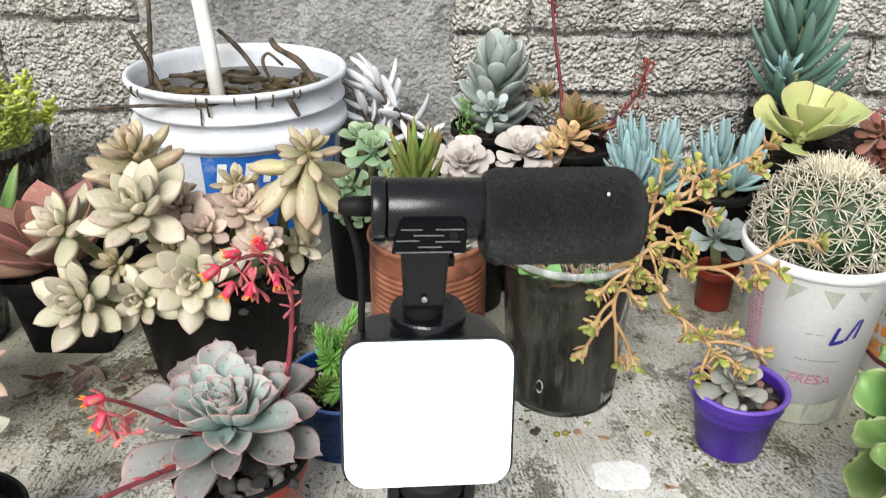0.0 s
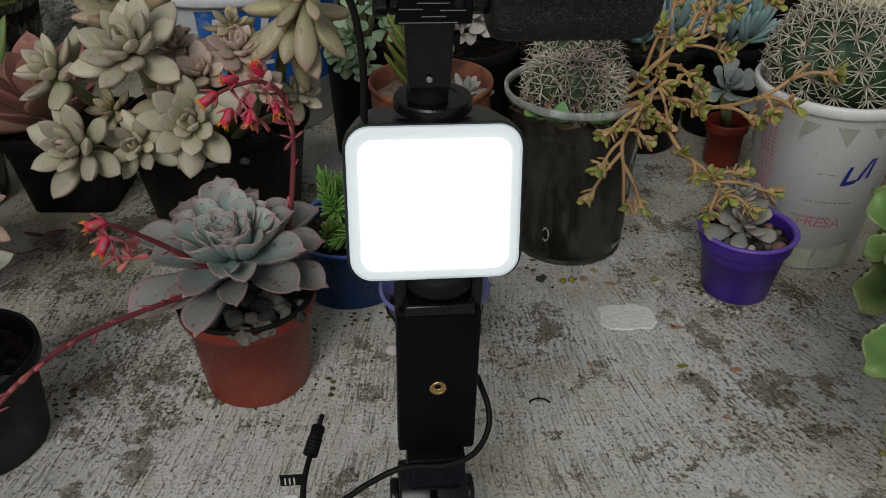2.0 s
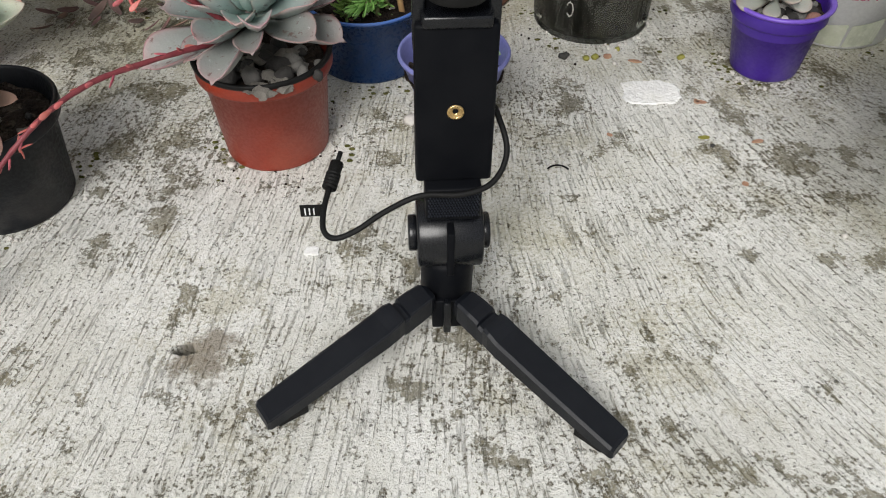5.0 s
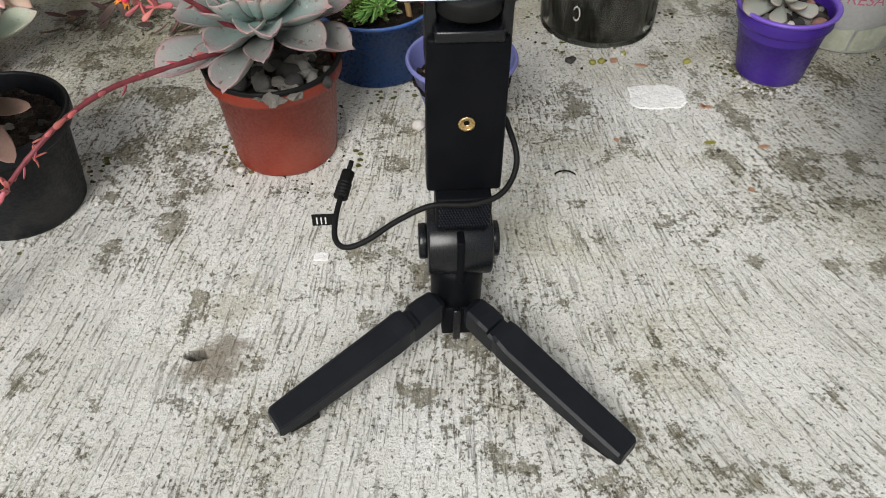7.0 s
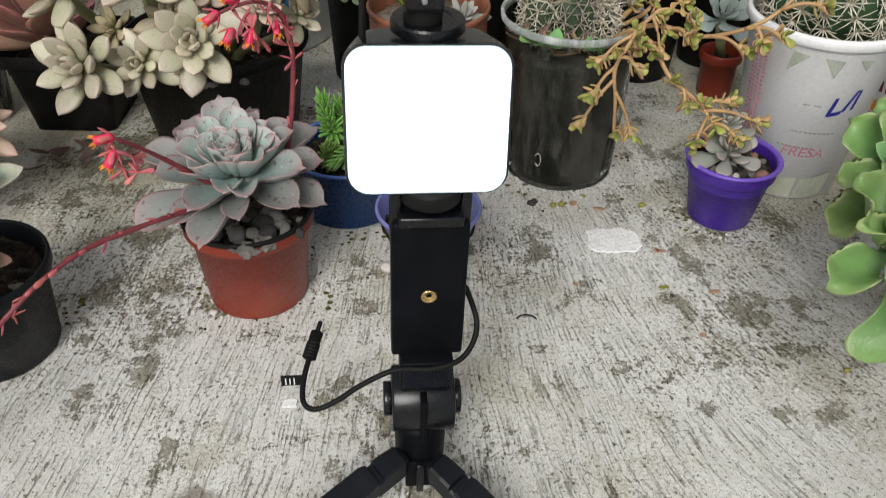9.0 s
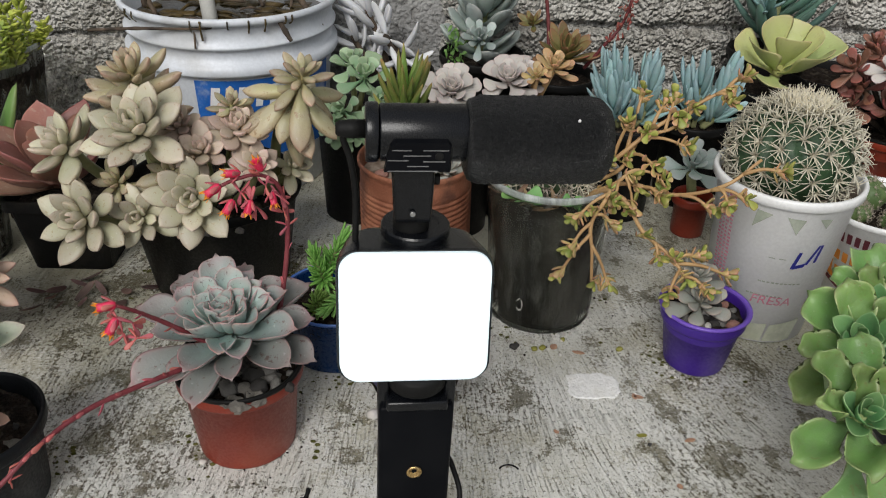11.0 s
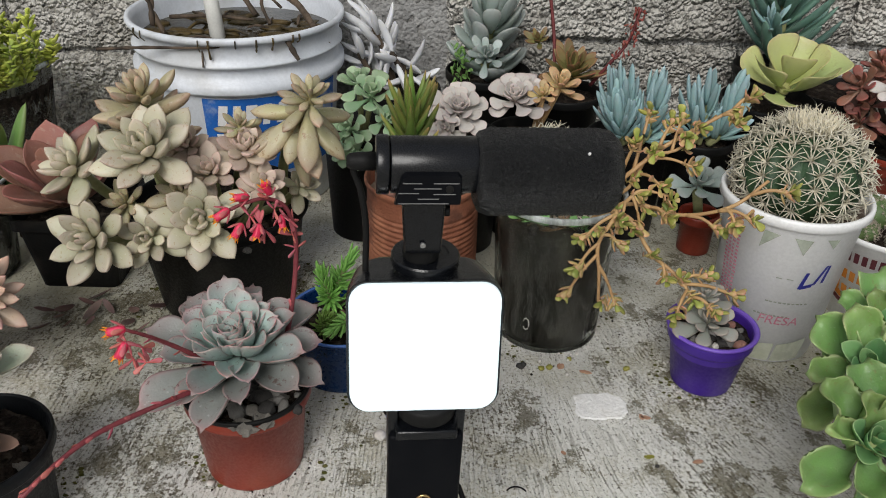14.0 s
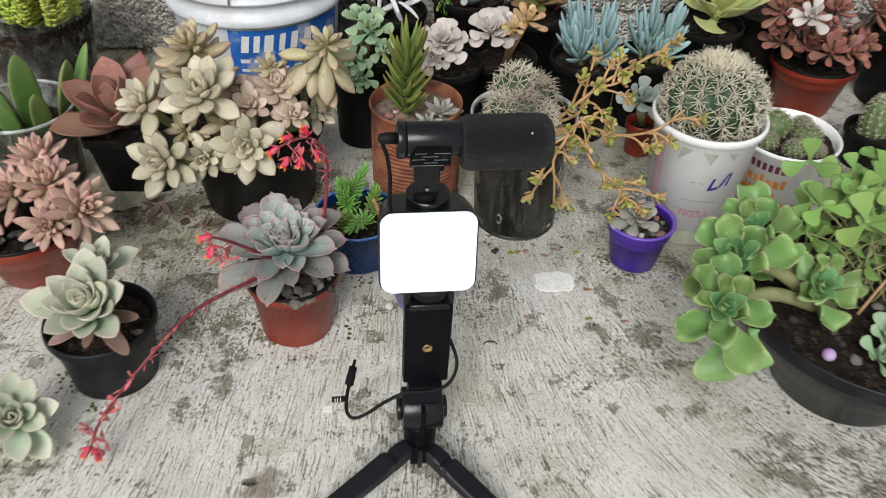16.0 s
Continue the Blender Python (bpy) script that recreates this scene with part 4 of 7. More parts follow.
def tripod_leg(top, foot):
    """A tapered rectangular leg with a knuckle near the top and a notch on its upper face."""
    top, foot = Vector(top), Vector(foot)
    d = (foot - top)
    flat = Vector((d.x, d.y, 0)).normalized()
    side = Vector((-flat.y, flat.x, 0))
    bm = bmesh.new()
    rings = []
    stations = [(0.00, 0.0045, -0.0010, 0.0090), (0.03, 0.0062, 0.0010, 0.0120), (0.10, 0.0067, 0.0016, 0.0125), (0.165, 0.0068, 0.0014, 0.0125), (0.17, 0.0068, -0.0006, 0.0105), (0.20, 0.0068, -0.0006, 0.0105),
                (0.206, 0.0070, 0.0020, 0.0115), (0.24, 0.0079, 0.0022, 0.0112), (0.30, 0.0082, 0.0012, 0.0104), (0.60, 0.0080, 0.0004, 0.0092), (0.90, 0.0076, 0.0, 0.0080), (0.985, 0.0073, -0.0002, 0.0074), (1.0, 0.0062, -0.0010, 0.0065)]
    for t, hw, lift, th in stations:
        c = top.lerp(foot, t) + Vector((0, 0, lift))
        rings.append([bm.verts.new(c + side * sx * (hw - 0.001 * (abs(k) == 1)) + Vector((0, 0, dz))) for k, (sx, dz) in
                      enumerate(((-1, -0.0010), (-0.92, 0), (0.92, 0), (1, -0.0010), (0.94, -th), (-0.94, -th)))])
    for a, b in zip(rings, rings[1:]):
        for k in range(6):
            bm.faces.new((a[k], a[(k + 1) % 6], b[(k + 1) % 6], b[k]))
    bm.faces.new(rings[0])
    bm.faces.new(rings[-1][::-1])
    bmesh.ops.recalc_face_normals(bm, faces=bm.faces)
    leg = part("leg", bm, M["leg_plastic"], stand, smooth=False)
    p = top.lerp(foot, 0.86)
    pad = box((-0.008, -0.006, 0.0003), (0.008, 0.006, p.z - 0.004), 0.001, 2)
    bmesh.ops.transform(pad, matrix=Matrix.Translation((p.x, p.y, 0)) @ Matrix.Rotation(math.atan2(flat.y, flat.x), 4, "Z"), verts=pad.verts)
    part("foot_pad", pad, M["rubber"], leg, "black rubber foot pad")


tripod_leg((-0.0150, 0.2570, 0.0375), (-0.0965, 0.2090, 0.0105))
tripod_leg((-0.0005, 0.2520, 0.0375), (0.0675, 0.1830, 0.0105))
tripod_leg((-0.0065, 0.2790, 0.0360), (0.0020, 0.3450, 0.0105))

lamp = thing("led_light", "lit white square video light in a black housing on the tripod", "video light", (CX, 0.280, 0.1907))
LEAN_BACK = Matrix.Translation((0, 0.2701, CZ)) @ Matrix.Rotation(radians(-11.6), 4, "X") @ Matrix.Translation((0, -0.2510, -CZ))


def lamp_part(name, sections, material, label=""):
    bm = loft_y([(y, rounded_square(CX, CZ, hx, hz, r)) for y, hx, hz, r in sections])
    bmesh.ops.transform(bm, matrix=LEAN_BACK, verts=bm.verts)
    return part(name, bm, material, lamp, label, smooth=False)


lamp_part("housing", [(0.2535, 0.0318, 0.0294, 0.0085), (0.2528, 0.0326, 0.0300, 0.0092), (0.2545, 0.0329, 0.0303, 0.0095), (0.2620, 0.0327, 0.0304, 0.0100), (0.2800, 0.0305, 0.0304, 0.0120), (0.2840, 0.0290, 0.0296, 0.0130)], M["black_abs"])
lamp_part("diffuser", [(0.2505, 0.0304, 0.0279, 0.0075), (0.2514, 0.0315, 0.0291, 0.0084), (0.2534, 0.0318, 0.0293, 0.0085)], M["led_edge"], "frosted diffuser margin")
lamp_part("lit_panel", [(0.2499, 0.0268, 0.0243, 0.0050), (0.2505, 0.0273, 0.0248, 0.0052)], M["led"], "glowing white panel")
part("shoe_wheel", lathe([(0, 0), (0.0140, 0), (0.0147, 0.0006), (0.0147, 0.0040), (0.0141, 0.0048), (0.0100, 0.0050), (0.0096, 0.0044), (0, 0.0044)], (-0.0022, 0.2945, 0.2478), 56), M["black_abs"], lamp, smooth=False)

mic = thing("shotgun_microphone", "small black shotgun microphone with a foam windscreen on the light", "microphone", (-0.002, 0.2825, 0.255))
part("thread", lathe([(0, 0)] + [(0.0072 + 0.0004 * (k % 2), 0.0008 * k) for k in range(10)] + [(0, 0.0074)], (-0.0025, 0.2835, 0.2548), 32), M["rubber"], mic)
stem = part("mount", loft_y([(0.2750, [(-0.0118, 0.290), (0.0060, 0.290), (0.0048, 0.2615), (-0.0100, 0.2615)]), (0.2738, [(-0.0112, 0.289), (0.0054, 0.289), (0.0044, 0.262), (-0.0096, 0.262)]),
                            (0.2850, [(-0.0118, 0.290), (0.0060, 0.290), (0.0048, 0.2615), (-0.0100, 0.2615)])]), M["black_abs"], mic, smooth=False)
part("screw", barrel((-0.0028, 0.2742, 0.2660), (-0.0028, 0.2728, 0.2660), 0.0012, 16, 0.0003), M["steel"], stem, "tiny cross-head screw")
part("thumb_screw", barrel((0.0050, 0.2790, 0.2790), (0.0080, 0.2790, 0.2790), 0.0024, 16, 0.0004), M["rubber"], stem)
AX, BZ = 0.2827, 0.2975
cap = part("end_cap", barrel((-0.0218, AX, BZ), (-0.0166, AX, BZ), 0.0118, 40, 0.0008), M["black_abs"], mic)
tubebody = part("body", barrel((-0.0163, AX, BZ), (0.0180, AX, BZ), 0.0113, 44, 0.0006), M["black_abs"], mic)
part("badge", loft_y([(0.2690, [(-0.0148, 0.2868), (0.0104, 0.2868), (0.0104, 0.2975), (0.0092, 0.2990), (-0.0105, 0.2990), (-0.0122, 0.2972)]), (0.2730, [(-0.0148, 0.2858), (0.0114, 0.2858), (0.0114, 0.2980), (0.0096, 0.3000), (-0.0110, 0.3000), (-0.0128, 0.2980)])]), M["black_satin"], tubebody, smooth=False)
for x0, x1, z in ((-0.0118, -0.0045, 0.2958), (0.0000, 0.0098, 0.2958), (-0.0075, 0.0030, 0.2936), (-0.0135, -0.0055, 0.2916), (0.0000, 0.0086, 0.2912), (-0.0060, 0.0022, 0.2892), (-0.0135, 0.0060, 0.2872)):
    part("printed_line", box((x0, 0.26868, z), (x1, 0.2691, z + 0.00024)), M["grey_print"], tubebody, smooth=False)
part("jack_hole", barrel((0.0062, 0.2684, 0.2936), (0.0062, 0.2692, 0.2936), 0.0016, 20, 0.0002), M["rubber"], tubebody)
bm = lathe([(0, 0), (0.0022, 0), (0.0032, 0.0015), (0.0037, 0.006), (0.0037, 0.0115), (0, 0.0115)], n=20)
bmesh.ops.transform(bm, matrix=Matrix.Translation((-0.0332, AX, 0.2988)) @ Matrix.Rotation(radians(90), 4, "Y"), verts=bm.verts)
part("cable_plug", bm, M["rubber"], mic)
# windscreen
prof = [(0, 0.0005), (0.0125, 0.0005), (0.0158, 0.002), (0.0174, 0.006)] + [(0.0174, 0.006 + 0.0450 * k / 100) for k in range(1, 100)] + [(0.0174, 0.0512), (0.0164, 0.0550), (0.0137, 0.0580), (0, 0.0586)]
bm = lathe(prof, n=190)
for v in bm.verts:
    out = Vector((v.co.x, v.co.y, 0))
    if out.length > 0.012:
        v.co += out.normalized() * (0.00065 * noise.noise(v.co * 1050) + 0.00022 * noise.noise(v.co * 420))
bmesh.ops.transform(bm, matrix=Matrix.Translation((0.0168, AX, 0.2945)) @ Matrix.Rotation(radians(90), 4, "Y"), verts=bm.verts)
foam = part("windscreen", bm, M["foam"], mic, "black open-cell foam windscreen")
part("speck", barrel((0.0595, 0.2712, 0.3072), (0.0595, 0.2704, 0.3082), 0.0006, 10, 0.0002), M["white_print"], foam, "pale speck of dust")

lead = thing("audio_cable", "thin black audio cable with a plug, looped round the clamp", "cable", (-0.03, 0.28, 0.19))
part("lead", tube(spline([(-0.0325, AX + 0.0085, 0.2955), (-0.0348, 0.2920, 0.2920), (-0.0320, 0.2930, 0.2820), (-0.0300, 0.2930, 0.2650), (-0.0295, 0.2900, 0.2300), (-0.020, 0.2900, 0.195), (0.002, 0.2900, 0.165),
                         (0.0145, 0.2850, 0.1270), (0.0206, 0.2740, 0.1085), (0.0140, 0.2635, 0.0985), (0.0000, 0.2585, 0.0960), (-0.0185, 0.2585, 0.0960), (-0.0340, 0.2560, 0.0900), (-0.0480, 0.2530, 0.0815),
                         (-0.0575, 0.2520, 0.0785), (-0.0625, 0.2570, 0.0790), (-0.0625, 0.2680, 0.0820), (-0.0600, 0.2800, 0.0850)], 8), 0.00135, 10), M["rubber"], lead)
a, b = Vector((-0.0602, 0.2795, 0.0848)), Vector((-0.0565, 0.2925, 0.0890))
bm = tube([a, b], 0.0029, 14, taper=1.1)
for k in range(5):
    p = a.lerp(b, k / 8)
    tube([p, p + (b - a) * 0.06], 0.0035, 14, bm)
plug = part("plug", bm, M["rubber"], lead, "ribbed strain relief and jack plug")
part("plug_tip", tube([b, b + (b - a) * 0.32, b + (b - a) * 0.45], 0.0012, 12), M["rubber"], plug)
tag = part("cable_tag", box((-0.0735, 0.2690, 0.0768), (-0.0618, 0.2694, 0.0838), 0.0001, 1), M["rubber"], lead, "small black cable tag", smooth=False)
for x in (-0.0715, -0.0695, -0.0675):
    part("printed_line", box((x, 0.2684, 0.0782), (x + 0.0006, 0.2688, 0.0822)), M["white_print"], tag, smooth=False)
# the microphone stands on the wheel, over the middle of the housing
MIC_BACK = Matrix.Translation((0, 0.0085, -0.0030))
for ob, pivot in ((stand, (-0.004, 0.27, 0.09)), (lamp, (CX, 0.27, CZ)), (lead, (-0.004, 0.27, 0.11))):
    turn_thing(ob, pivot)
turn_thing(mic, (0.02, AX, 0.294))
mic.matrix_basis = mic.matrix_basis @ MIC_BACK


# ---- red pot with the large echeveria ----
t1 = thing("potted_echeveria", "large grey-green pink-edged echeveria with coral flower stalks in brick-red pot", "potted succulent", (-0.118, 0.426, 0))
round_pot(t1, (-0.118, 0.426), 0.0335, 0.0425, 0.068, "red_pot", soil_drop=0.006)
part("pot_rim", lathe([(0.0405, 0.0655), (0.0430, 0.0672), (0.0434, 0.0700), (0.0420, 0.0708), (0.0396, 0.0690)], (-0.118, 0.426, 0), 56, closed=True), M["black_pot"], t1, "black liner rim")
pebbles(t1, (-0.108, 0.408), 0.028, 0.0645, 46, (0.003, 0.0075), ("slate", "stone", "slate", "dark_stone"), 5)
eche = leaf_mesh(L_ECHE, 0.48, 0.15, 0.24, 0.85, "tipped")
eche_old = leaf_mesh(L_ECHE_OLD, 0.46, 0.14, 0.18, 0.70, "tipped")
eche_core = leaf_mesh(L_ECHE_CORE, 0.54, 0.17, 0.24, 0.85, "tipped")
rosette(t1, (-0.119, 0.420, 0.094), (-0.05, -0.20, 1), 0.0560, 58, eche, (-13, 72), seed=4, shrink=0.76, base=0.13, rise=0.26, jitter=1.2, inner_leaf=eche_core, inner=0.42, outer_leaf=eche_old, outer=0.24)


def bell_flower(parent, at, way, s):
    """A five-lobed coral bell with orange lips."""
    s *= 0.98
    m = Matrix.Translation(Vector(at) - origin_of(parent)) @ tilt(way) @ Matrix.Diagonal((s, s, s, 1))
    bm = lathe([(0, 0), (0.12, 0.02), (0.20, 0.12), (0.22, 0.35), (0.20, 0.62), (0.23, 0.84), (0.20, 0.85), (0.16, 0.6), (0.10, 0.2), (0, 0.15)], n=15)
    for v in bm.verts:
        k = 1 + 0.12 * math.cos(5 * math.atan2(v.co.y, v.co.x))
        v.co.x, v.co.y = v.co.x * k, v.co.y * k
    fl = part("flower", bm, M["petal"], parent, local=True)
    fl.matrix_local = m
    bm = bmesh.new()
    for k in range(5):
        a0, a1, am = (2 * math.pi * (k + d) / 5 for d in (-0.38, 0.38, 0.0))
        q = [(0.235, a0, 0.78), (0.235, a1, 0.78), (0.34, am, 1.06)]
        v = [bm.verts.new((r * math.cos(a), r * math.sin(a), z)) for r, a, z in q]
        w = [bm.verts.new((0.85 * r * math.cos(a), 0.85 * r * math.sin(a), z - 0.02)) for r, a, z in q]
        bm.faces.new(v)
        bm.faces.new(w[::-1])
        for i in range(3):
            bm.faces.new((v[i], w[i], w[(i + 1) % 3], v[(i + 1) % 3]))
    part("petal_tip", bm, M["petal_tip"], fl, "orange petal tips", smooth=False, local=True)
    for k in range(4):
        a = k * 1.57 + 0.4
        put_leaf(fl, BRACT, Matrix.Rotation(a, 4, "Z") @ Matrix.Rotation(-0.7, 4, "Y") @ Matrix.Diagonal((0.75, 0.75, 0.75, 1)), "sepal")


L_BRACT = leaf_mat("leaf_pink_bract", (0.42, 0.07, 0.085), (0.50, 0.13, 0.13), (0.5, 0.08, 0.09), 5, 0.3, 0.5, (0.3, 0.1, 0.1), 0.2, 0.5, 0.2, 0.2)
BRACT = leaf_mesh(L_BRACT, 0.35, 0.2, 0.1, 0.1, "spoon")


def flower_stalk(parent, points, r, flowers, bracts, seed, buds=()):
    rng = random.Random(seed)
    path = spline(points, 8)
    st = part("flower_stalk", tube(path, 0.85 * r, 8, taper=0.6, lumpy=0.12), M["pink_stalk"], parent)
    o = origin_of(parent)
    for k in range(bracts):
        i = int((0.12 + 0.80 * k / max(1, bracts)) * (len(path) - 2))
        m = Matrix.Translation(path[i] - o) @ tilt(path[i + 1] - path[i]) @ Matrix.Rotation(rng.uniform(0, 6.28), 4, "Z") @ Matrix.Rotation(-radians(rng.uniform(40, 70)), 4, "Y")
        s = rng.uniform(0.006, 0.010)
        put_leaf(st, BRACT, m @ Matrix.Diagonal((s, s, s, 1)), "bract")
    for at, way, s in flowers:
        bell_flower(st, at, way, s)
    for at, s in buds:
        for k in range(5):
            m = Matrix.Translation(Vector(at) - o) @ Euler((rng.uniform(0, 6), rng.uniform(0, 6), rng.uniform(0, 6))).to_matrix().to_4x4() @ Matrix.Diagonal((s, s, s, 1))
            put_leaf(st, BRACT, m, "bud")
    return st


flower_stalk(t1, [(-0.090, 0.428, 0.100), (-0.085, 0.440, 0.130), (-0.082, 0.446, 0.160), (-0.083, 0.448, 0.180), (-0.088, 0.446, 0.194), (-0.098, 0.442, 0.200), (-0.110, 0.436, 0.199), (-0.117, 0.432, 0.197)], 0.0021,
             [((-0.117, 0.431, 0.198), (-0.9, -0.4, -0.55), 0.0125), ((-0.106, 0.438, 0.203), (-0.9, -0.4, 0.1), 0.0115), ((-0.094, 0.442, 0.203), (-0.25, -0.4, 0.8), 0.0115), ((-0.110, 0.430, 0.189), (-0.5, -0.4, -0.8), 0.0120), ((-0.100, 0.432, 0.188), (-0.2, -0.5, -0.8), 0.0110), ((-0.089, 0.441, 0.189), (0.2, -0.5, -0.6), 0.0105)],
             7, 3, [((-0.100, 0.434, 0.186), 0.010), ((-0.085, 0.446, 0.184), 0.009), ((-0.092, 0.440, 0.194), 0.007), ((-0.082, 0.446, 0.163), 0.008), ((-0.098, 0.436, 0.181), 0.011), ((-0.106, 0.434, 0.192), 0.009), ((-0.084, 0.447, 0.172), 0.009)])
flower_stalk(t1, [(-0.128, 0.405, 0.098), (-0.145, 0.392, 0.122), (-0.158, 0.378, 0.142), (-0.166, 0.370, 0.152)], 0.0020,
             [((-0.166, 0.370, 0.153), (-0.95, -0.2, -0.15), 0.0125), ((-0.164, 0.363, 0.149), (-0.45, -0.4, -0.8), 0.0125)], 3, 9, [((-0.157, 0.366, 0.143), 0.010), ((-0.161, 0.361, 0.139), 0.010), ((-0.154, 0.360, 0.137), 0.009), ((-0.165, 0.366, 0.146), 0.007)])
flower_stalk(t1, [(-0.130, 0.402, 0.088), (-0.140, 0.385, 0.095), (-0.161, 0.361, 0.100), (-0.181, 0.337, 0.103), (-0.196, 0.313, 0.101), (-0.209, 0.297, 0.092), (-0.224, 0.287, 0.077), (-0.238, 0.280, 0.061), (-0.253, 0.272, 0.040), (-0.260, 0.264, 0.024)], 0.0020,
             [((-0.261, 0.263, 0.024), (-0.5, -0.3, -0.7), 0.0120), ((-0.257, 0.262, 0.022), (0.2, -0.3, -0.8), 0.0115)], 22, 12, [((-0.257, 0.268, 0.034), 0.009), ((-0.249, 0.266, 0.026), 0.010), ((-0.262, 0.272, 0.036), 0.008), ((-0.208, 0.297, 0.090), 0.007), ((-0.222, 0.288, 0.076), 0.008), ((-0.237, 0.281, 0.060), 0.008), ((-0.246, 0.276, 0.048), 0.009), ((-0.254, 0.264, 0.020), 0.010)])


# ---- big black pot of ghost plant ----
t2 = thing("potted_ghost_plant", "cream and tan ghost plant rosettes spilling over a black pot", "potted succulent", (-0.184, 0.636, 0))
round_pot(t2, (-0.184, 0.636), 0.060, 0.077, 0.098, "black_pot", soil_drop=0.012)
pebbles(t2, (-0.165, 0.60), 0.04, 0.085, 16, (0.003, 0.007), ("dark_stone", "stone"), 8)
gl = leaf_mesh(L_GRAPT, 0.54, 0.36, 0.24, 0.10, "gem")
gt = leaf_mesh(L_GRAPT_TAN, 0.42, 0.32, 0.16, 0.06, "gem")
gp = leaf_mesh(L_GRAPT_PINK, 0.58, 0.34, 0.18, 0.12, "gem")
GHOSTS = [((-0.266, 0.560, 0.158), (-0.45, -0.45, 0.8), 0.032, 17, gl), ((-0.205, 0.548, 0.178), (-0.05, -0.6, 0.8), 0.038, 21, gl), ((-0.246, 0.525, 0.118), (-0.25, -0.85, 0.55), 0.035, 18, gl),
          ((-0.211, 0.537, 0.114), (0.05, -0.85, 0.5), 0.026, 15, gl), ((-0.166, 0.528, 0.136), (0.1, -0.85, 0.5), 0.034, 19, gl), ((-0.146, 0.592, 0.162), (0.25, -0.45, 0.85), 0.027, 24, gp),
          ((-0.168, 0.572, 0.152), (0.0, -0.6, 0.8), 0.025, 16, gp), ((-0.110, 0.620, 0.119), (0.5, -0.5, 0.7), 0.020, 16, gl), ((-0.150, 0.600, 0.178), (0.1, -0.4, 0.9), 0.019, 12, gt), ((-0.190, 0.560, 0.140), (0.1, -0.8, 0.6), 0.024, 12, gt), ((-0.190, 0.590, 0.165), (0.1, -0.5, 0.8), 0.022, 14, gp), ((-0.232, 0.560, 0.130), (-0.2, -0.7, 0.6), 0.022, 13, gt), ((-0.130, 0.575, 0.140), (0.4, -0.6, 0.6), 0.020, 16, gp), ((-0.180, 0.545, 0.112), (0.0, -0.9, 0.3), 0.020, 12, gt)]
for k, (at, nrm, r, cnt, lf) in enumerate(GHOSTS):
    ro = rosette(t2, at, nrm, 1.06 * r, cnt + 2, lf, (-14, 74), seed=20 + k, shrink=0.62, base=0.10, rise=0.30)
    part("stem", tube(spline([(-0.184 + 0.4 * (at[0] + 0.184), 0.636 + 0.45 * (at[1] - 0.636), 0.085), (-0.184 + 0.8 * (at[0] + 0.184), 0.636 + 0.75 * (at[1] - 0.636), 0.6 * at[2] + 0.030), tuple(at)], 5), 0.0042, 8), M["green_stem"], t2)


def ghost_head(path, top_r, top_n, leaf, hang, seed, elev, ln, span):
    """A bare stem with a rosette on its end and heavy older leaves hanging below it."""
    rng = random.Random(seed)
    pts = spline(path, 8)
    st = part("stem", tube(pts, 0.0046, 8, taper=0.8), M["green_stem"], t2)
    rosette(t2, tuple(pts[-1]), top_n, top_r, 17, leaf, (2, 74), seed=seed, shrink=0.55, base=0.10, rise=0.34, jitter=1.3)
    o = origin_of(t2)
    for k in range(hang):
        f = span[0] + (span[1] - span[0]) * k / (hang - 1)
        i = min(len(pts) - 2, int(f * (len(pts) - 1)))
        m = Matrix.Translation(pts[i] - o) @ tilt((pts[i + 1] - pts[i]) * 2 + Vector((0, 0, 0.01))) @ Matrix.Rotation(radians(137.5 * k + rng.uniform(-15, 15)), 4, "Z") \
            @ Matrix.Rotation(-radians(rng.uniform(*elev)), 4, "Y") @ Matrix.Rotation(rng.uniform(-.3, .3), 4, "X")
        s = ln * rng.uniform(0.8, 1.15)
        put_leaf(st, leaf, m @ Matrix.Diagonal((s, s, s, 1)))


ghost_head([(-0.215, 0.610, 0.085), (-0.222, 0.606, 0.130), (-0.223, 0.603, 0.168), (-0.222, 0.598, 0.200)], 0.031, (-0.15, -0.35, 0.9), leaf_mesh(L_GRAPT_TAN, 0.44, 0.38, 0.18, 0.06, "mucro"), 15, 41, (-14, 22), 0.036, (0.72, 0.95))
ghost_head([(-0.130, 0.640, 0.085), (-0.122, 0.622, 0.140), (-0.108, 0.610, 0.178), (-0.094, 0.600, 0.200)], 0.030, (0.15, -0.45, 0.85), leaf_mesh(L_GRAPT_TAN, 0.38, 0.34, -0.14, 0.04, "mucro"), 22, 42, (-50, 5), 0.046, (0.55, 0.98))

# ---- square black pot with brick-red leaves ----
t3 = thing("potted_red_succulent", "brick-red broad-leaved succulent in a square black pot", "potted succulent", (-0.325, 0.672, 0))


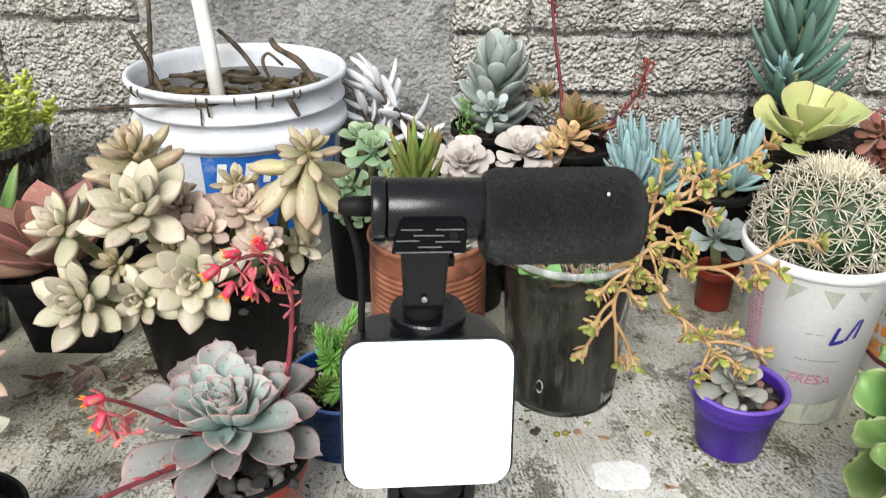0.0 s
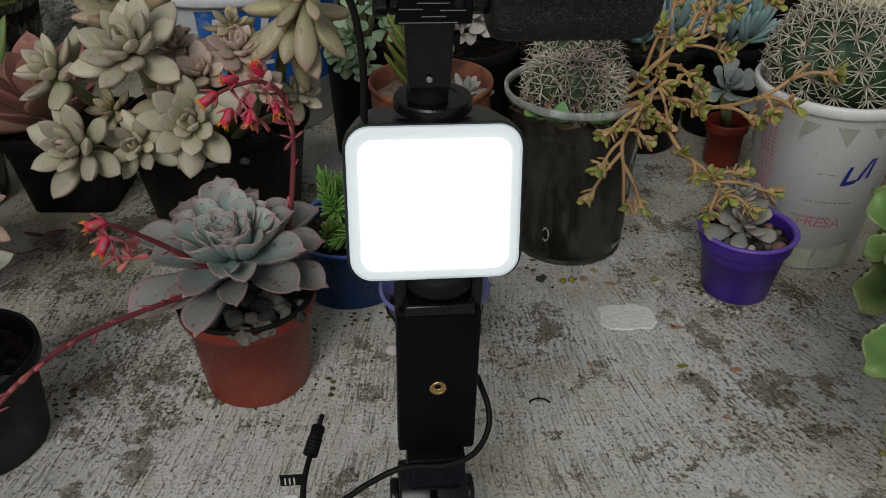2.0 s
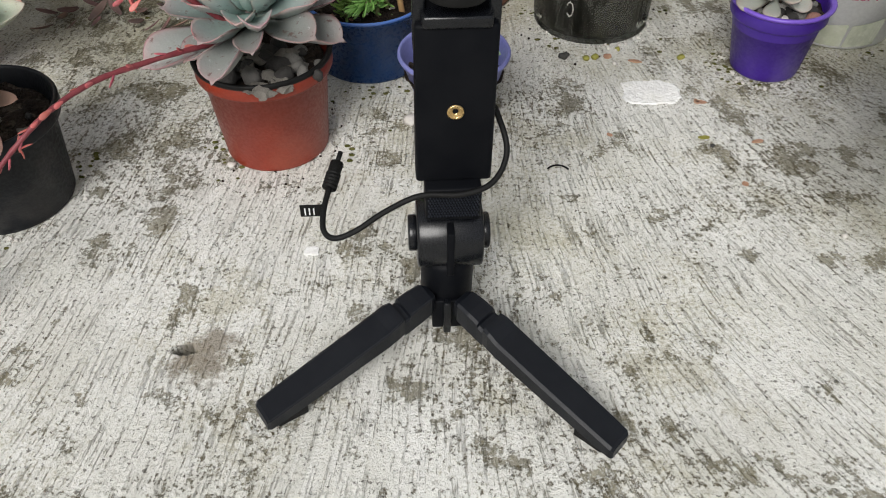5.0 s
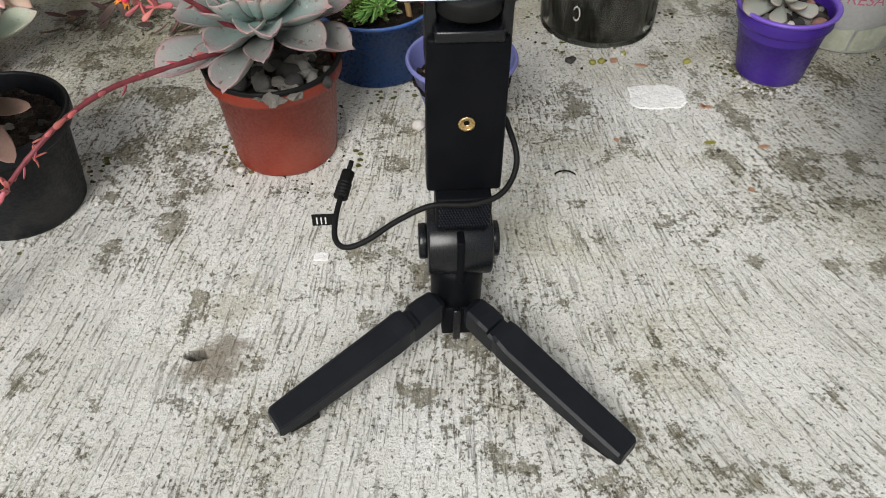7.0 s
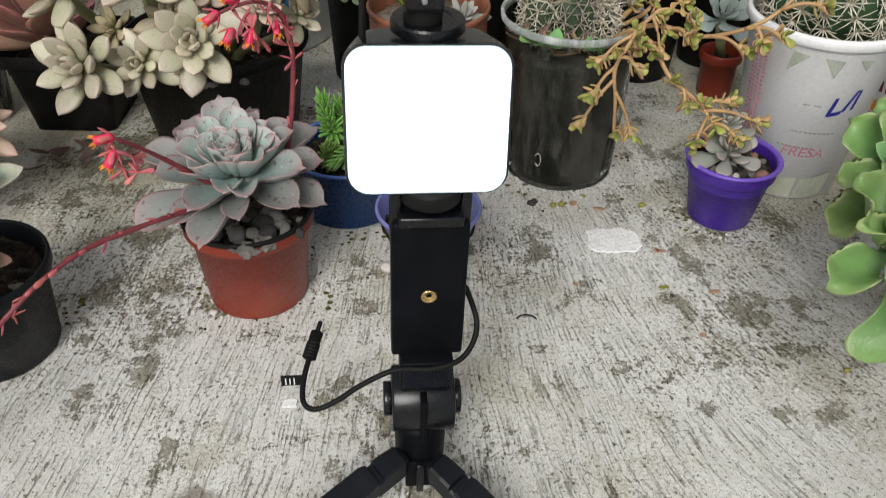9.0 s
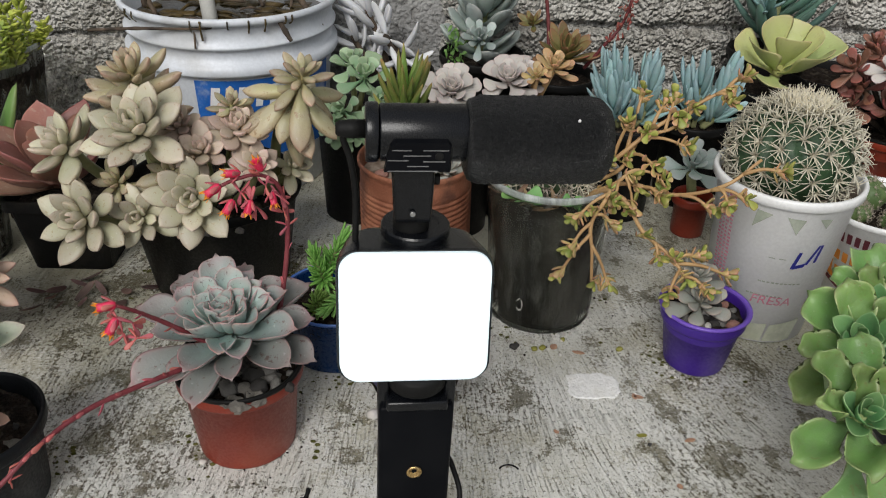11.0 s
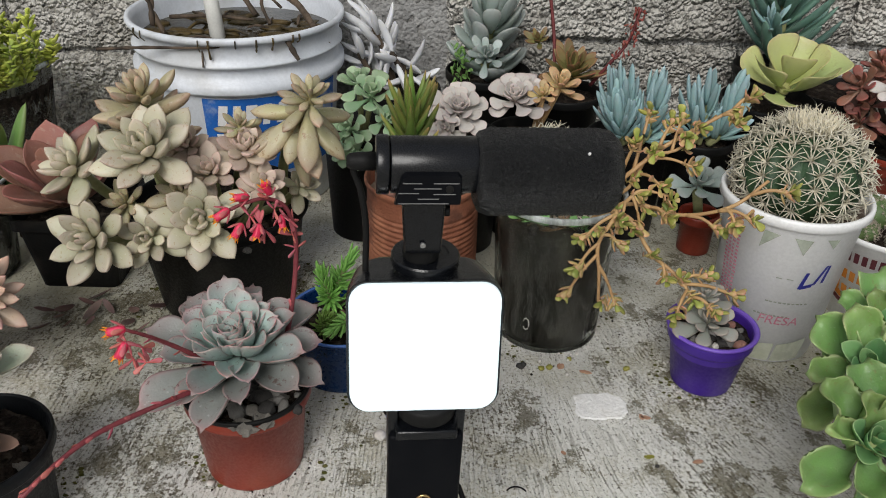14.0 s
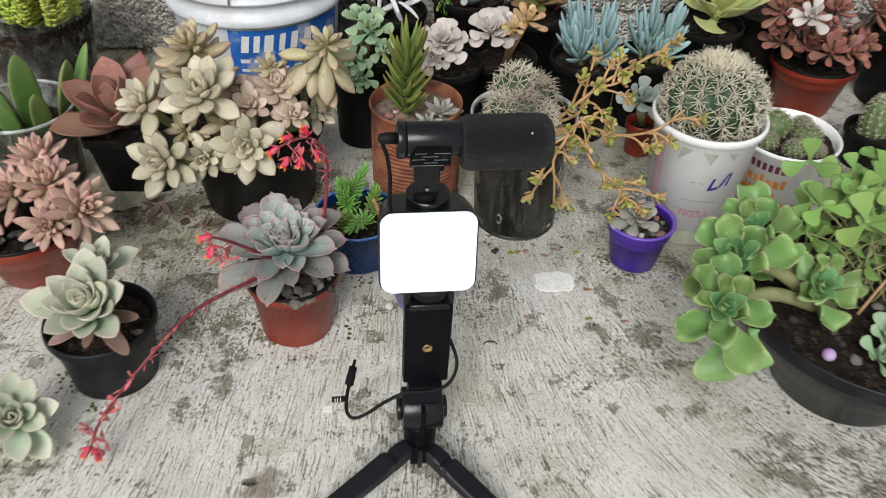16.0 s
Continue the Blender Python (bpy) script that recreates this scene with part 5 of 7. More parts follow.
def square_pot(parent, c, hb, ht, h, material):
    bm = bmesh.new()
    rings = []
    for hw, z in ((hb, 0.0), (ht - 0.004, h - 0.012), (ht, h - 0.011), (ht, h), (ht - 0.002, h), (ht - 0.004, h - 0.01), (hb - 0.003, 0.004)):
        rings.append([bm.verts.new((c[0] + x, c[1] + y, z)) for x, y in rounded_square(0, 0, hw, hw, 0.008, 4)])
    n = len(rings[0])
    for a, b in zip(rings, rings[1:]):
        for k in range(n):
            bm.faces.new((a[k], a[(k + 1) % n], b[(k + 1) % n], b[k]))
    bm.faces.new(rings[0][::-1])
    bm.faces.new(rings[-1])
    bmesh.ops.recalc_face_normals(bm, faces=bm.faces)
    part("pot", bm, M[material], parent, smooth=False)
    part("soil", box((c[0] - ht + 0.006, c[1] - ht + 0.006, h - 0.02), (c[0] + ht - 0.006, c[1] + ht - 0.006, h - 0.010), 0.001), M["soil"], parent)


square_pot(t3, (-0.325, 0.672), 0.036, 0.047, 0.075, "black_pot")
rosette(t3, (-0.328, 0.655, 0.080), (-0.1, -0.35, 1), 0.080, 14, leaf_mesh(L_RED, 0.56, 0.11, 0.24, 0.50, "gem"), (12, 74), seed=8, shrink=0.42, base=0.08, rise=0.2)

# ---- left foreground: cream echeveria, pink sedum ----
t4 = thing("potted_cream_echeveria", "pale cream-green echeveria leaning in a charcoal pot", "potted succulent", (-0.272, 0.366, 0))
round_pot(t4, (-0.274, 0.366), 0.037, 0.0468, 0.066, "charcoal_pot", soil_drop=0.011, lip=0.004)
pebbles(t4, (-0.262, 0.350), 0.032, 0.056, 9, (0.002, 0.005), ("dark_stone", "slate", "dark_stone"), 15)
cl = leaf_mesh(L_CREAM, 0.54, 0.18, 0.30, 0.60, "gem")
rosette(t4, (-0.270, 0.352, 0.088), (0.0, -0.42, 0.85), 0.045, 34, cl, (14, 78), seed=61, shrink=0.60, base=0.12, rise=0.36)
rosette(t4, (-0.270, 0.352, 0.082), (0.0, -0.42, 0.85), 0.040, 7, dry, (-25, 0), seed=64, shrink=0.2, base=0.12, rise=0.1)
part("stem", tube(spline([(-0.276, 0.366, 0.055), (-0.273, 0.360, 0.072), (-0.270, 0.352, 0.086)], 4), 0.006, 8), M["brown_stem"], t4)
rosette(t4, (-0.272, 0.385, 0.102), (0.25, -0.1, 1), 0.030, 15, cl, (10, 75), seed=62, shrink=0.5)
t4b = thing("succulent_offset", "pale grey-cream succulent cluster on the concrete", "succulent", (-0.325, 0.285, 0))
rosette(t4b, (-0.325, 0.285, 0.030), (0.3, -0.5, 0.8), 0.040, 22, cl, (-5, 75), seed=63, shrink=0.6, base=0.12, rise=0.3)
part("stem", tube(spline([(-0.335, 0.305, 0.000), (-0.332, 0.295, 0.018), (-0.325, 0.285, 0.030)], 5), 0.006, 8), M["brown_stem"], t4b)

t5 = thing("potted_pink_sedum", "pinkish-brown sedum rosettes in a brick-red pot", "potted succulent", (-0.391, 0.503, 0))
round_pot(t5, (-0.391, 0.503), 0.034, 0.062, 0.067, "red_pot", soil_drop=0.008)
part("pot_rim", lathe([(0.0590, 0.0620), (0.0625, 0.0668), (0.0625, 0.0690), (0.0600, 0.0692), (0.0585, 0.0670)], (-0.391, 0.503, 0), 56, closed=True), M["black_pot"], t5, "black liner rim")
pebbles(t5, (-0.375, 0.475), 0.03, 0.062, 10, (0.003, 0.008), ("pale_stone", "stone", "dark_stone"), 16)
pk = leaf_mesh(L_PINK, 0.34, 0.26, 0.22, 0.06, "gem")
for k, (at, nrm, r, c) in enumerate([((-0.352, 0.500, 0.105), (0.2, -0.3, 0.9), 0.034, 22), ((-0.318, 0.478, 0.094), (0.6, -0.5, 0.6), 0.034, 20), ((-0.385, 0.495, 0.098), (-0.2, -0.5, 0.8), 0.034, 20), ((-0.348, 0.470, 0.082), (0.2, -0.8, 0.5), 0.026, 22),
                                     ((-0.410, 0.475, 0.085), (-0.3, -0.7, 0.5), 0.034, 18), ((-0.368, 0.530, 0.115), (0.1, -0.1, 1), 0.030, 18)]):
    rosette(t5, at, nrm, 1.05 * r, int(1.5 * c), pk, (-5, 75), seed=70 + k, shrink=0.55, base=0.08, rise=0.3)
    part("stem", tube(spline([(-0.391 + 0.5 * (at[0] + 0.391), 0.503 + 0.5 * (at[1] - 0.503), 0.058), tuple(at)], 4), 0.004, 8), M["brown_stem"], t5)


# ---- rusted can with a spiky green plant ----
t6 = thing("potted_haworthia", "spiky green haworthia with grey offsets in a rusty ribbed tin can", "potted succulent", (-0.006, 0.638, 0))
prof = [(0, 0.001), (0.047, 0.001), (0.0495, 0.002), (0.0500, 0.004), (0.0485, 0.007)]
for k in range(84):
    z = 0.012 + 0.00125 * k
    prof.append((0.0480 + (0.0011 * math.cos(2 * math.pi * k / 4.0) if 6 <= k <= 70 else 0.0003), z))
prof += [(0.0488, 0.1175), (0.0502, 0.1195), (0.0506, 0.1220), (0.0500, 0.1238), (0.0488, 0.1238), (0.0480, 0.1220), (0.0475, 0.1100), (0.0470, 0.006), (0, 0.006)]
part("can", lathe(prof, (-0.006, 0.638, 0), 56, wobble=0.006), M["rust"], t6, "rusty ribbed steel can")
soil(t6, (-0.006, 0.638), 0.0472, 0.108, "dry_litter", 3)
pebbles(t6, (-0.025, 0.620), 0.02, 0.109, 9, (0.003, 0.007), ("pink_stone", "pale_stone", "pink_stone"), 33)
spk = leaf_mesh(L_ALOE, 0.25, 0.16, 0.06, 0.2, "spike")
spire(t6, [(-0.018, 0.628, 0.106), (-0.017, 0.624, 0.130), (-0.016, 0.621, 0.165), (-0.015, 0.619, 0.185)], spk, 48, (0.034, 0.042), (44, 70), 51, M["green_stem"], 0.004, start=0.15)
rosette(t6, (0.020, 0.632, 0.112), (0.2, -0.4, 0.9), 0.022, 20, leaf_mesh(L_STONEY, 0.4, 0.25, 0.1, 0.2, "point"), (10, 75), seed=52)
rosette(t6, (0.006, 0.612, 0.112), (0.0, -0.6, 0.8), 0.016, 16, leaf_mesh(L_STONEY, 0.4, 0.25, 0.1, 0.2, "point"), (10, 75), seed=53)


# ---- cacti ----
def cactus_ball(parent, c, rx, rz, ribs, rows, spine_len, skin, spine_mat, seed, crown=0.0, lean=(0, 0), spines=9, thick=0.0008, tuft=0):
    """A ribbed globe with a radiating tuft of spines on each tubercle."""
    rng = random.Random(seed)
    bm = bmesh.new()
    nu, nv = ribs * 6, 22
    rings = []
    for j in range(nv + 1):
        th = math.pi * (0.03 + 0.94 * j / nv)
        ring = []
        for i in range(nu):
            a = 2 * math.pi * i / nu
            swirl = a + 0.35 * math.cos(th)
            k = 1 + 0.075 * math.sin(th) * math.cos(ribs * swirl) * (0.75 + 0.25 * math.cos(rows * 2 * th)) + 0.012 * noise.noise(Vector((a * 4, th * 6, seed)))
            ring.append(bm.verts.new((c[0] + rx * k * math.sin(th) * math.cos(a) + lean[0] * math.cos(th), c[1] + rx * k * math.sin(th) * math.sin(a) + lean[1] * math.cos(th), c[2] + rz * math.cos(th))))
        rings.append(ring)
    for a, b in zip(rings, rings[1:]):
        for i in range(nu):
            bm.faces.new((a[i], b[i], b[(i + 1) % nu], a[(i + 1) % nu]))
    bm.faces.new(rings[0])
    bm.faces.new(rings[-1][::-1])
    bmesh.ops.recalc_face_normals(bm, faces=bm.faces)
    ball = part("cactus", bm, M[skin], parent)
    sp, felt = bmesh.new(), bmesh.new()
    for j in range(rows):
        th = math.pi * (0.10 + 0.58 * j / max(1, rows - 1))
        for r in range(ribs):
            a = 2 * math.pi * (r + 0.5 * (j % 2) * 0.3) / ribs - 0.35 * math.cos(th) + rng.uniform(-0.07, 0.07)
            nrm = Vector((math.sin(th) * math.cos(a), math.sin(th) * math.sin(a), math.cos(th)))
            p = Vector((c[0] + 1.06 * rx * nrm.x + lean[0] * nrm.z, c[1] + 1.06 * rx * nrm.y + lean[1] * nrm.z, c[2] + 1.02 * rz * nrm.z))
            s, u = frame_along(nrm)
            bmesh.ops.create_icosphere(felt, subdivisions=1, radius=0.0011, matrix=Matrix.Translation(p))
            for k in range(spines):
                b = 2 * math.pi * k / spines + rng.uniform(-0.2, 0.2)
                up = rng.uniform(0.25, 0.75) + (0.9 * crown if th < 0.9 else 0)
                d = (s * math.cos(b) + u * math.sin(b) + nrm * up).normalized()
                ln = spine_len * rng.uniform(0.7, 1.2) * (1 + crown * (0.8 if th < 0.7 else 0))
                tube([p, p + d * ln * 0.6 + nrm * 0.001, p + d * ln], thick, 3, sp, taper=0.2)
    if tuft:
        wool = bmesh.new()
        for k in range(tuft):
            a, r = rng.uniform(0, 6.28), 0.36 * rx * math.sqrt(rng.random())
            p = Vector((c[0] + r * math.cos(a), c[1] + r * math.sin(a), c[2] + 0.93 * rz))
            d = Vector((0.9 * r * math.cos(a) / rx + rng.uniform(-.4, .4), 0.9 * r * math.sin(a) / rx + rng.uniform(-.4, .4), 1)).normalized()
            tube([p, p + d * spine_len * 0.6, p + d * spine_len * rng.uniform(0.8, 1.25)], 0.8 * thick, 3, wool, taper=0.2)
        tagged(part("crown_tuft", wool, M["crown_wool"], ball, "dense pale straw spines crowning the cactus"), kind="stuff")
    tagged(part("spine_coat", sp, M[spine_mat], ball, "dense straw-coloured spines"), kind="stuff")
    tagged(part("areole_felt", felt, M["felt"], ball), kind="stuff")
    return ball


FACE = lambda c: math.atan2(0.03 - c[1], 0.0 - c[0])
t7 = thing("potted_barrel_cactus", "spiny green cactus in a white printed yoghurt tub", "potted cactus", (0.296, 0.590, 0))
tub = ((0.296, 0.590), 0.0425, 0.0540, 0.130)
prof = [(0, 0.003), (0.0385, 0.003), (0.041, 0.0), (0.0425, 0.001), (0.0540, 0.130), (0.0550, 0.1310), (0.0550, 0.1335), (0.0572, 0.1340), (0.0588, 0.1350), (0.0590, 0.1405), (0.0582, 0.1425), (0.0560, 0.1428), (0.0548, 0.1410), (0.0530, 0.1300), (0.0410, 0.005), (0, 0.005)]
pot = part("tub", lathe(prof, (0.296, 0.590, 0), 64), M["white_tub"], t7, "white plastic yoghurt tub")
cone = (*tub, FACE((0.296, 0.590)))
strip = []
for k in range(24):
    strip += bars(-52, -33, 0.050 + 0.0034 * k, 0.0017, 4, 300 + k)
decal("small_print", pot, cone, strip, M["ink_pink"], "column of faded pink small print")
decal("leaf_print", pot, cone, [[(-84, 0.088), (-70, 0.108), (-66, 0.100), (-70, 0.080)], [(-80, 0.03), (-66, 0.05), (-58, 0.03), (-66, 0.012)]], M["ink_green"], "faded green leaf print")
decal("worn_print", pot, cone, [[(-16, 0.112), (-14, 0.128), (-1, 0.127), (-9, 0.119)], [(10, 0.127), (25, 0.126), (20, 0.112), (16, 0.118)], [(36, 0.127), (48, 0.126), (44, 0.118)]], M["ink_sage"], "worn sage-grey print")
decal("foot_print", pot, cone, [[(-52, 0.004), (-12, 0.003), (-10, 0.020), (-48, 0.024)], [(-8, 0.003), (18, 0.003), (20, 0.022), (-6, 0.019)], [(20, 0.003), (52, 0.004), (56, 0.026), (23, 0.021)]], M["ink_pale"], "pale green blocks printed round the foot")
decal("logo", pot, cone, [[(24, 0.080), (27.5, 0.080), (31, 0.096), (28, 0.096)], [(26, 0.0795), (36, 0.082), (37, 0.0855), (27, 0.083)], [(36, 0.084), (39, 0.084), (47, 0.102), (44.5, 0.102)], [(44, 0.085), (47, 0.0855), (49.5, 0.102), (47, 0.102)]], M["ink_blue"], "slanted navy logo shape")
lettering("flavour_word", pot, cone, "FRESA", -3.5, 0.0425, 0.0118, M["ink_pink"], "faded pink word on the tub")
for bar in bars(-8, 26, 0.050, 0.0015, 9, 5) + bars(0, 40, 0.064, 0.0012, 10, 6) + bars(4, 22, 0.088, 0.0008, 2, 7):
    decal("print_bar", pot, cone, [bar], M["ink_sage"])
soil(t7, (0.296, 0.590), 0.0530, 0.133, "dry_litter", 7)
cactus_ball(t7, (0.294, 0.588, 0.158), 0.0455, 0.038, 15, 8, 0.0145, "cactus", "spine", 3, crown=0.25, spines=11, thick=0.00080, tuft=240)

t8 = thing("potted_trailing_jade", "cactus and trailing orange jade stems in a smoky clear pot", "potted succulent", (0.106, 0.598, 0))
prof = pot_profile(0.0455, 0.0550, 0.134, wall=0.0008, lip=0.0030, lip_h=0.006)
clear_pot = part("pot", lathe(prof, (0.106, 0.598, 0), 56), M["clear"], t8, "dirty transparent plastic pot")
part("pot_rim", lathe([(0.0532, 0.1290), (0.0556, 0.1305), (0.0560, 0.1348), (0.0544, 0.1358), (0.0528, 0.1342)], (0.106, 0.598, 0), 56, closed=True), M["clear_rim"], clear_pot)
part("root_ball", lathe([(0, 0.004), (0.0438, 0.004), (0.0444, 0.010), (0.0496, 0.106), (0.046, 0.112), (0, 0.114)], (0.106, 0.598, 0), 48), M["pot_earth"], t8, "dark soil seen through the pot")
mark = [on_cone((0.106, 0.598), 0.0455, 0.0520, 0.134, math.atan2(-0.047, -0.025), -0.055 * math.cos(a), 0.028 + 0.0058 * math.sin(a) + 0.0006 * math.sin(9 * a), 0.0005) for a in [0.6 + 5.0 * k / 20 for k in range(21)]]
part("mould_mark", tube(mark, 0.00036, 6, lumpy=0.6), M["pale_stone"], clear_pot, "pale scratched mould mark")
pebbles(t8, (0.090, 0.565), 0.014, 0.114, 6, (0.003, 0.006), ("stone", "dark_stone"), 43)
for k, (x, y, z, r) in enumerate(((0.098, 0.612, 0.144, 0.024), (0.116, 0.606, 0.140, 0.021), (0.086, 0.596, 0.134, 0.017), (0.104, 0.588, 0.136, 0.018), (0.122, 0.590, 0.130, 0.013))):
    cactus_ball(t8, (x, y, z), r, 1.25 * r, 9, 7, 0.0120, "cactus_dry", "spine_grey" if k % 2 else "spine", 9 + k, crown=0.2, spines=6, thick=0.00080)
straw = leaf_mesh(leaf_mat("leaf_dry_straw", (0.13, 0.085, 0.05), (0.30, 0.20, 0.12), (0.3, 0.18, 0.1)), 0.22, 0.10, 0.3, 0.3, "point")
rng = random.Random(23)
for k in range(60):
    a, r, ln = rng.uniform(0, 6.28), 0.042 * math.sqrt(rng.random()), rng.uniform(0.010, 0.022)
    put_leaf(t8, straw, Matrix.Translation(Vector((r * math.cos(a) - 0.003, r * math.sin(a), 0.117 + 0.034 * max(0, 1 - r / 0.03)))) @ Euler((rng.uniform(-1, 1), rng.uniform(-1.2, 0.2), rng.uniform(0, 6.28))).to_matrix().to_4x4() @ Matrix.Diagonal((ln, ln, ln, 1)), "dry_leaf")
small_green = leaf_mesh(leaf_mat("leaf_fresh_green", (0.12, 0.30, 0.07), (0.17, 0.36, 0.10), (0.2, 0.4, 0.12)), 0.95, 0.1, 0.1, 0.2, "cupped")
rosette(t8, (0.076, 0.562, 0.124), (-0.2, -0.5, 0.8), 0.017, 4, small_green, (5, 50), seed=91)
rosette(t8, (0.122, 0.557, 0.122), (0.1, -0.7, 0.7), 0.012, 5, small_green, (5, 50), seed=92)
JT = leaf_mesh(L_JADE_TAN, 0.62, 0.28, 0.1, 0.12, "obovate")
JG = leaf_mesh(L_JADE_OLIVE, 0.7, 0.45, 0.05, 0.05, "spoon")


def jade_cluster(parent, at, way, size, count, seed):
    rng = random.Random(seed)
    q = Matrix.Translation(at) @ tilt(way)
    back = Matrix.Translation(-origin_of(parent))
    for k in range(count):
        f = k / count
        s = size * rng.uniform(0.6, 1.1)
        put_leaf(parent, JG if f > 0.62 else JT, back @ q @ Matrix.Translation((0, 0, 0.012 * (f - 0.6))) @ Matrix.Rotation(radians(137.5 * k), 4, "Z") @ Matrix.Rotation(-radians(rng.uniform(5, 70)), 4, "Y") @ Matrix.Diagonal((s, s, s, 1)))


def jade_stem(points, r, clusters, seed, side=()):
    path = spline(points, 8)
    st = part("stem", tube(path, 0.70 * r, 8, taper=0.6, lumpy=0.08), M["tan_stem"], t8)
    for k, f in enumerate(clusters):
        i = min(len(path) - 2, int(f * (len(path) - 1)))
        jade_cluster(st, path[i] + Vector((random.uniform(-.004, .004), -0.003, random.uniform(-.003, .005))), path[i + 1] - path[i] + Vector((random.uniform(-.01, .01), -0.006, random.uniform(-.005, .01))), 0.0092, 9, seed + k)
    for k, (f, end) in enumerate(side):
        i = int(f * (len(path) - 1))
        end = Vector(end)
        part("side_shoot", tube(spline([path[i], path[i].lerp(end, 0.5) + Vector((0, 0, 0.003)), end], 4), 0.55 * r, 7, taper=0.7), M["tan_stem"], st)
        jade_cluster(st, end, end - path[i], 0.0098, 12, seed + 50 + k)


jade_stem([(0.128, 0.585, 0.112), (0.1433, 0.5480, 0.1408), (0.1313, 0.5400, 0.1173), (0.1341, 0.5370, 0.0928), (0.1366, 0.5360, 0.0663)], 0.0028, (0.30, 0.45, 1.0), 100,
          ((0.50, (0.1167, 0.5350, 0.0987)), (0.62, (0.1102, 0.5330, 0.0754)), (0.70, (0.1484, 0.5330, 0.0685)), (0.45, (0.1463, 0.5400, 0.1175)), (0.3, (0.1195, 0.5400, 0.1218))))
jade_stem([(0.132, 0.590, 0.112), (0.1551, 0.5600, 0.1300), (0.1732, 0.5450, 0.1078), (0.1937, 0.5300, 0.0947), (0.2057, 0.5150, 0.0817)], 0.0030, (0.15, 0.35, 0.5, 0.72, 1.0), 200,
          ((0.62, (0.1834, 0.5300, 0.0956)), (0.82, (0.2370, 0.5250, 0.0827)), (0.80, (0.2139, 0.5300, 0.0960)), (0.9, (0.1893, 0.5050, 0.0787)), (0.95, (0.2166, 0.5050, 0.0815))))
jade_stem([(0.134, 0.592, 0.114), (0.1606, 0.5700, 0.1366), (0.1962, 0.5600, 0.1329), (0.2256, 0.5400, 0.1515), (0.2512, 0.5450, 0.1714)], 0.0029, (0.12, 0.3, 0.42), 300,
          ((0.55, (0.2190, 0.5400, 0.1324)), (0.72, (0.2257, 0.5250, 0.1452)), (0.70, (0.2351, 0.5220, 0.1513)), (0.35, (0.1829, 0.5500, 0.1357)), (0.9, (0.2614, 0.5300, 0.1692))))
jade_stem([(0.130, 0.600, 0.114), (0.1574, 0.5850, 0.1551), (0.1850, 0.5900, 0.1785), (0.2188, 0.6000, 0.1952), (0.2394, 0.6000, 0.2087)], 0.0030, (0.2, 0.45, 0.7, 1.0), 400,
          ((0.30, (0.1701, 0.6000, 0.1991)), (0.45, (0.1880, 0.6000, 0.1903)), (0.6, (0.1953, 0.5800, 0.1895)), (0.85, (0.2357, 0.5900, 0.1992)), (0.95, (0.2465, 0.6000, 0.2154)), (0.2, (0.1573, 0.5800, 0.1824))))
jade_stem([(0.128, 0.604, 0.114), (0.1583, 0.5900, 0.1385), (0.1719, 0.5900, 0.1669), (0.1942, 0.5850, 0.1785), (0.2259, 0.6100, 0.1960)], 0.0026, (0.35, 0.55, 0.8), 500,
          ((0.5, (0.2017, 0.5700, 0.1694)), (0.4, (0.1778, 0.5650, 0.1556)), (0.7, (0.1958, 0.6000, 0.1949))))
jade_stem([(0.130, 0.590, 0.113), (0.1510, 0.5650, 0.1391), (0.1640, 0.5650, 0.1508), (0.1856, 0.5600, 0.1490)], 0.0026, (0.3, 0.6, 1.0), 600, ((0.5, (0.1652, 0.5550, 0.1234)), (0.4, (0.1489, 0.5500, 0.1306))))

# ---- noodle cup ----
t9 = thing("potted_small_cacti", "low green cacti in a white and orange printed noodle cup", "potted cactus", (0.410, 0.636, 0))
prof = [(0, 0.003), (0.034, 0.003), (0.0355, 0), (0.0370, 0.001), (0.0525, 0.084), (0.0545, 0.0855), (0.0560, 0.0875), (0.0562, 0.0900), (0.0548, 0.0918), (0.0530, 0.0905), (0.0510, 0.083), (0.0355, 0.006), (0, 0.006)]
cup = part("cup", lathe(prof, (0.410, 0.636, 0), 60), M["white_tub"], t9, "white foam noodle cup")
cone9 = ((0.410, 0.636), 0.0370, 0.0525, 0.084, FACE((0.410, 0.636)))
decal("stripe", cup, cone9, [[(-90, 0.047), (-20, 0.022), (-20, 0.028), (-90, 0.054)], [(-20, 0.022), (60, 0.014), (60, 0.020), (-20, 0.028)]], M["ink_orange"], "orange swoosh stripe")
decal("stripe", cup, cone9, [[(-90, 0.041), (-20, 0.016), (-20, 0.021), (-90, 0.046)], [(-20, 0.016), (60, 0.009), (60, 0.0135), (-20, 0.021)]], M["ink_maroon"], "dark maroon stripe")
for bar in [[(x, z), (x + w, z - 0.001), (x + w, z - 0.001 + h), (x, z + h)] for x, z, w, h in ((-38, 0.048, 3, 0.016), (-31, 0.047, 7, 0.010), (-21, 0.046, 6, 0.010), (-12, 0.046, 5, 0.014), (-4, 0.045, 8, 0.010), (7, 0.045, 7, 0.010), (17, 0.045, 5, 0.013),
                                                                                     (-34, 0.033, 3, 0.012), (-28, 0.032, 7, 0.008), (-18, 0.031, 7, 0.008), (-8, 0.030, 7, 0.008), (2, 0.030, 3, 0.012), (7, 0.029, 7, 0.008))]:
    decal("word_bar", cup, cone9, [bar], M["ink_orange"])
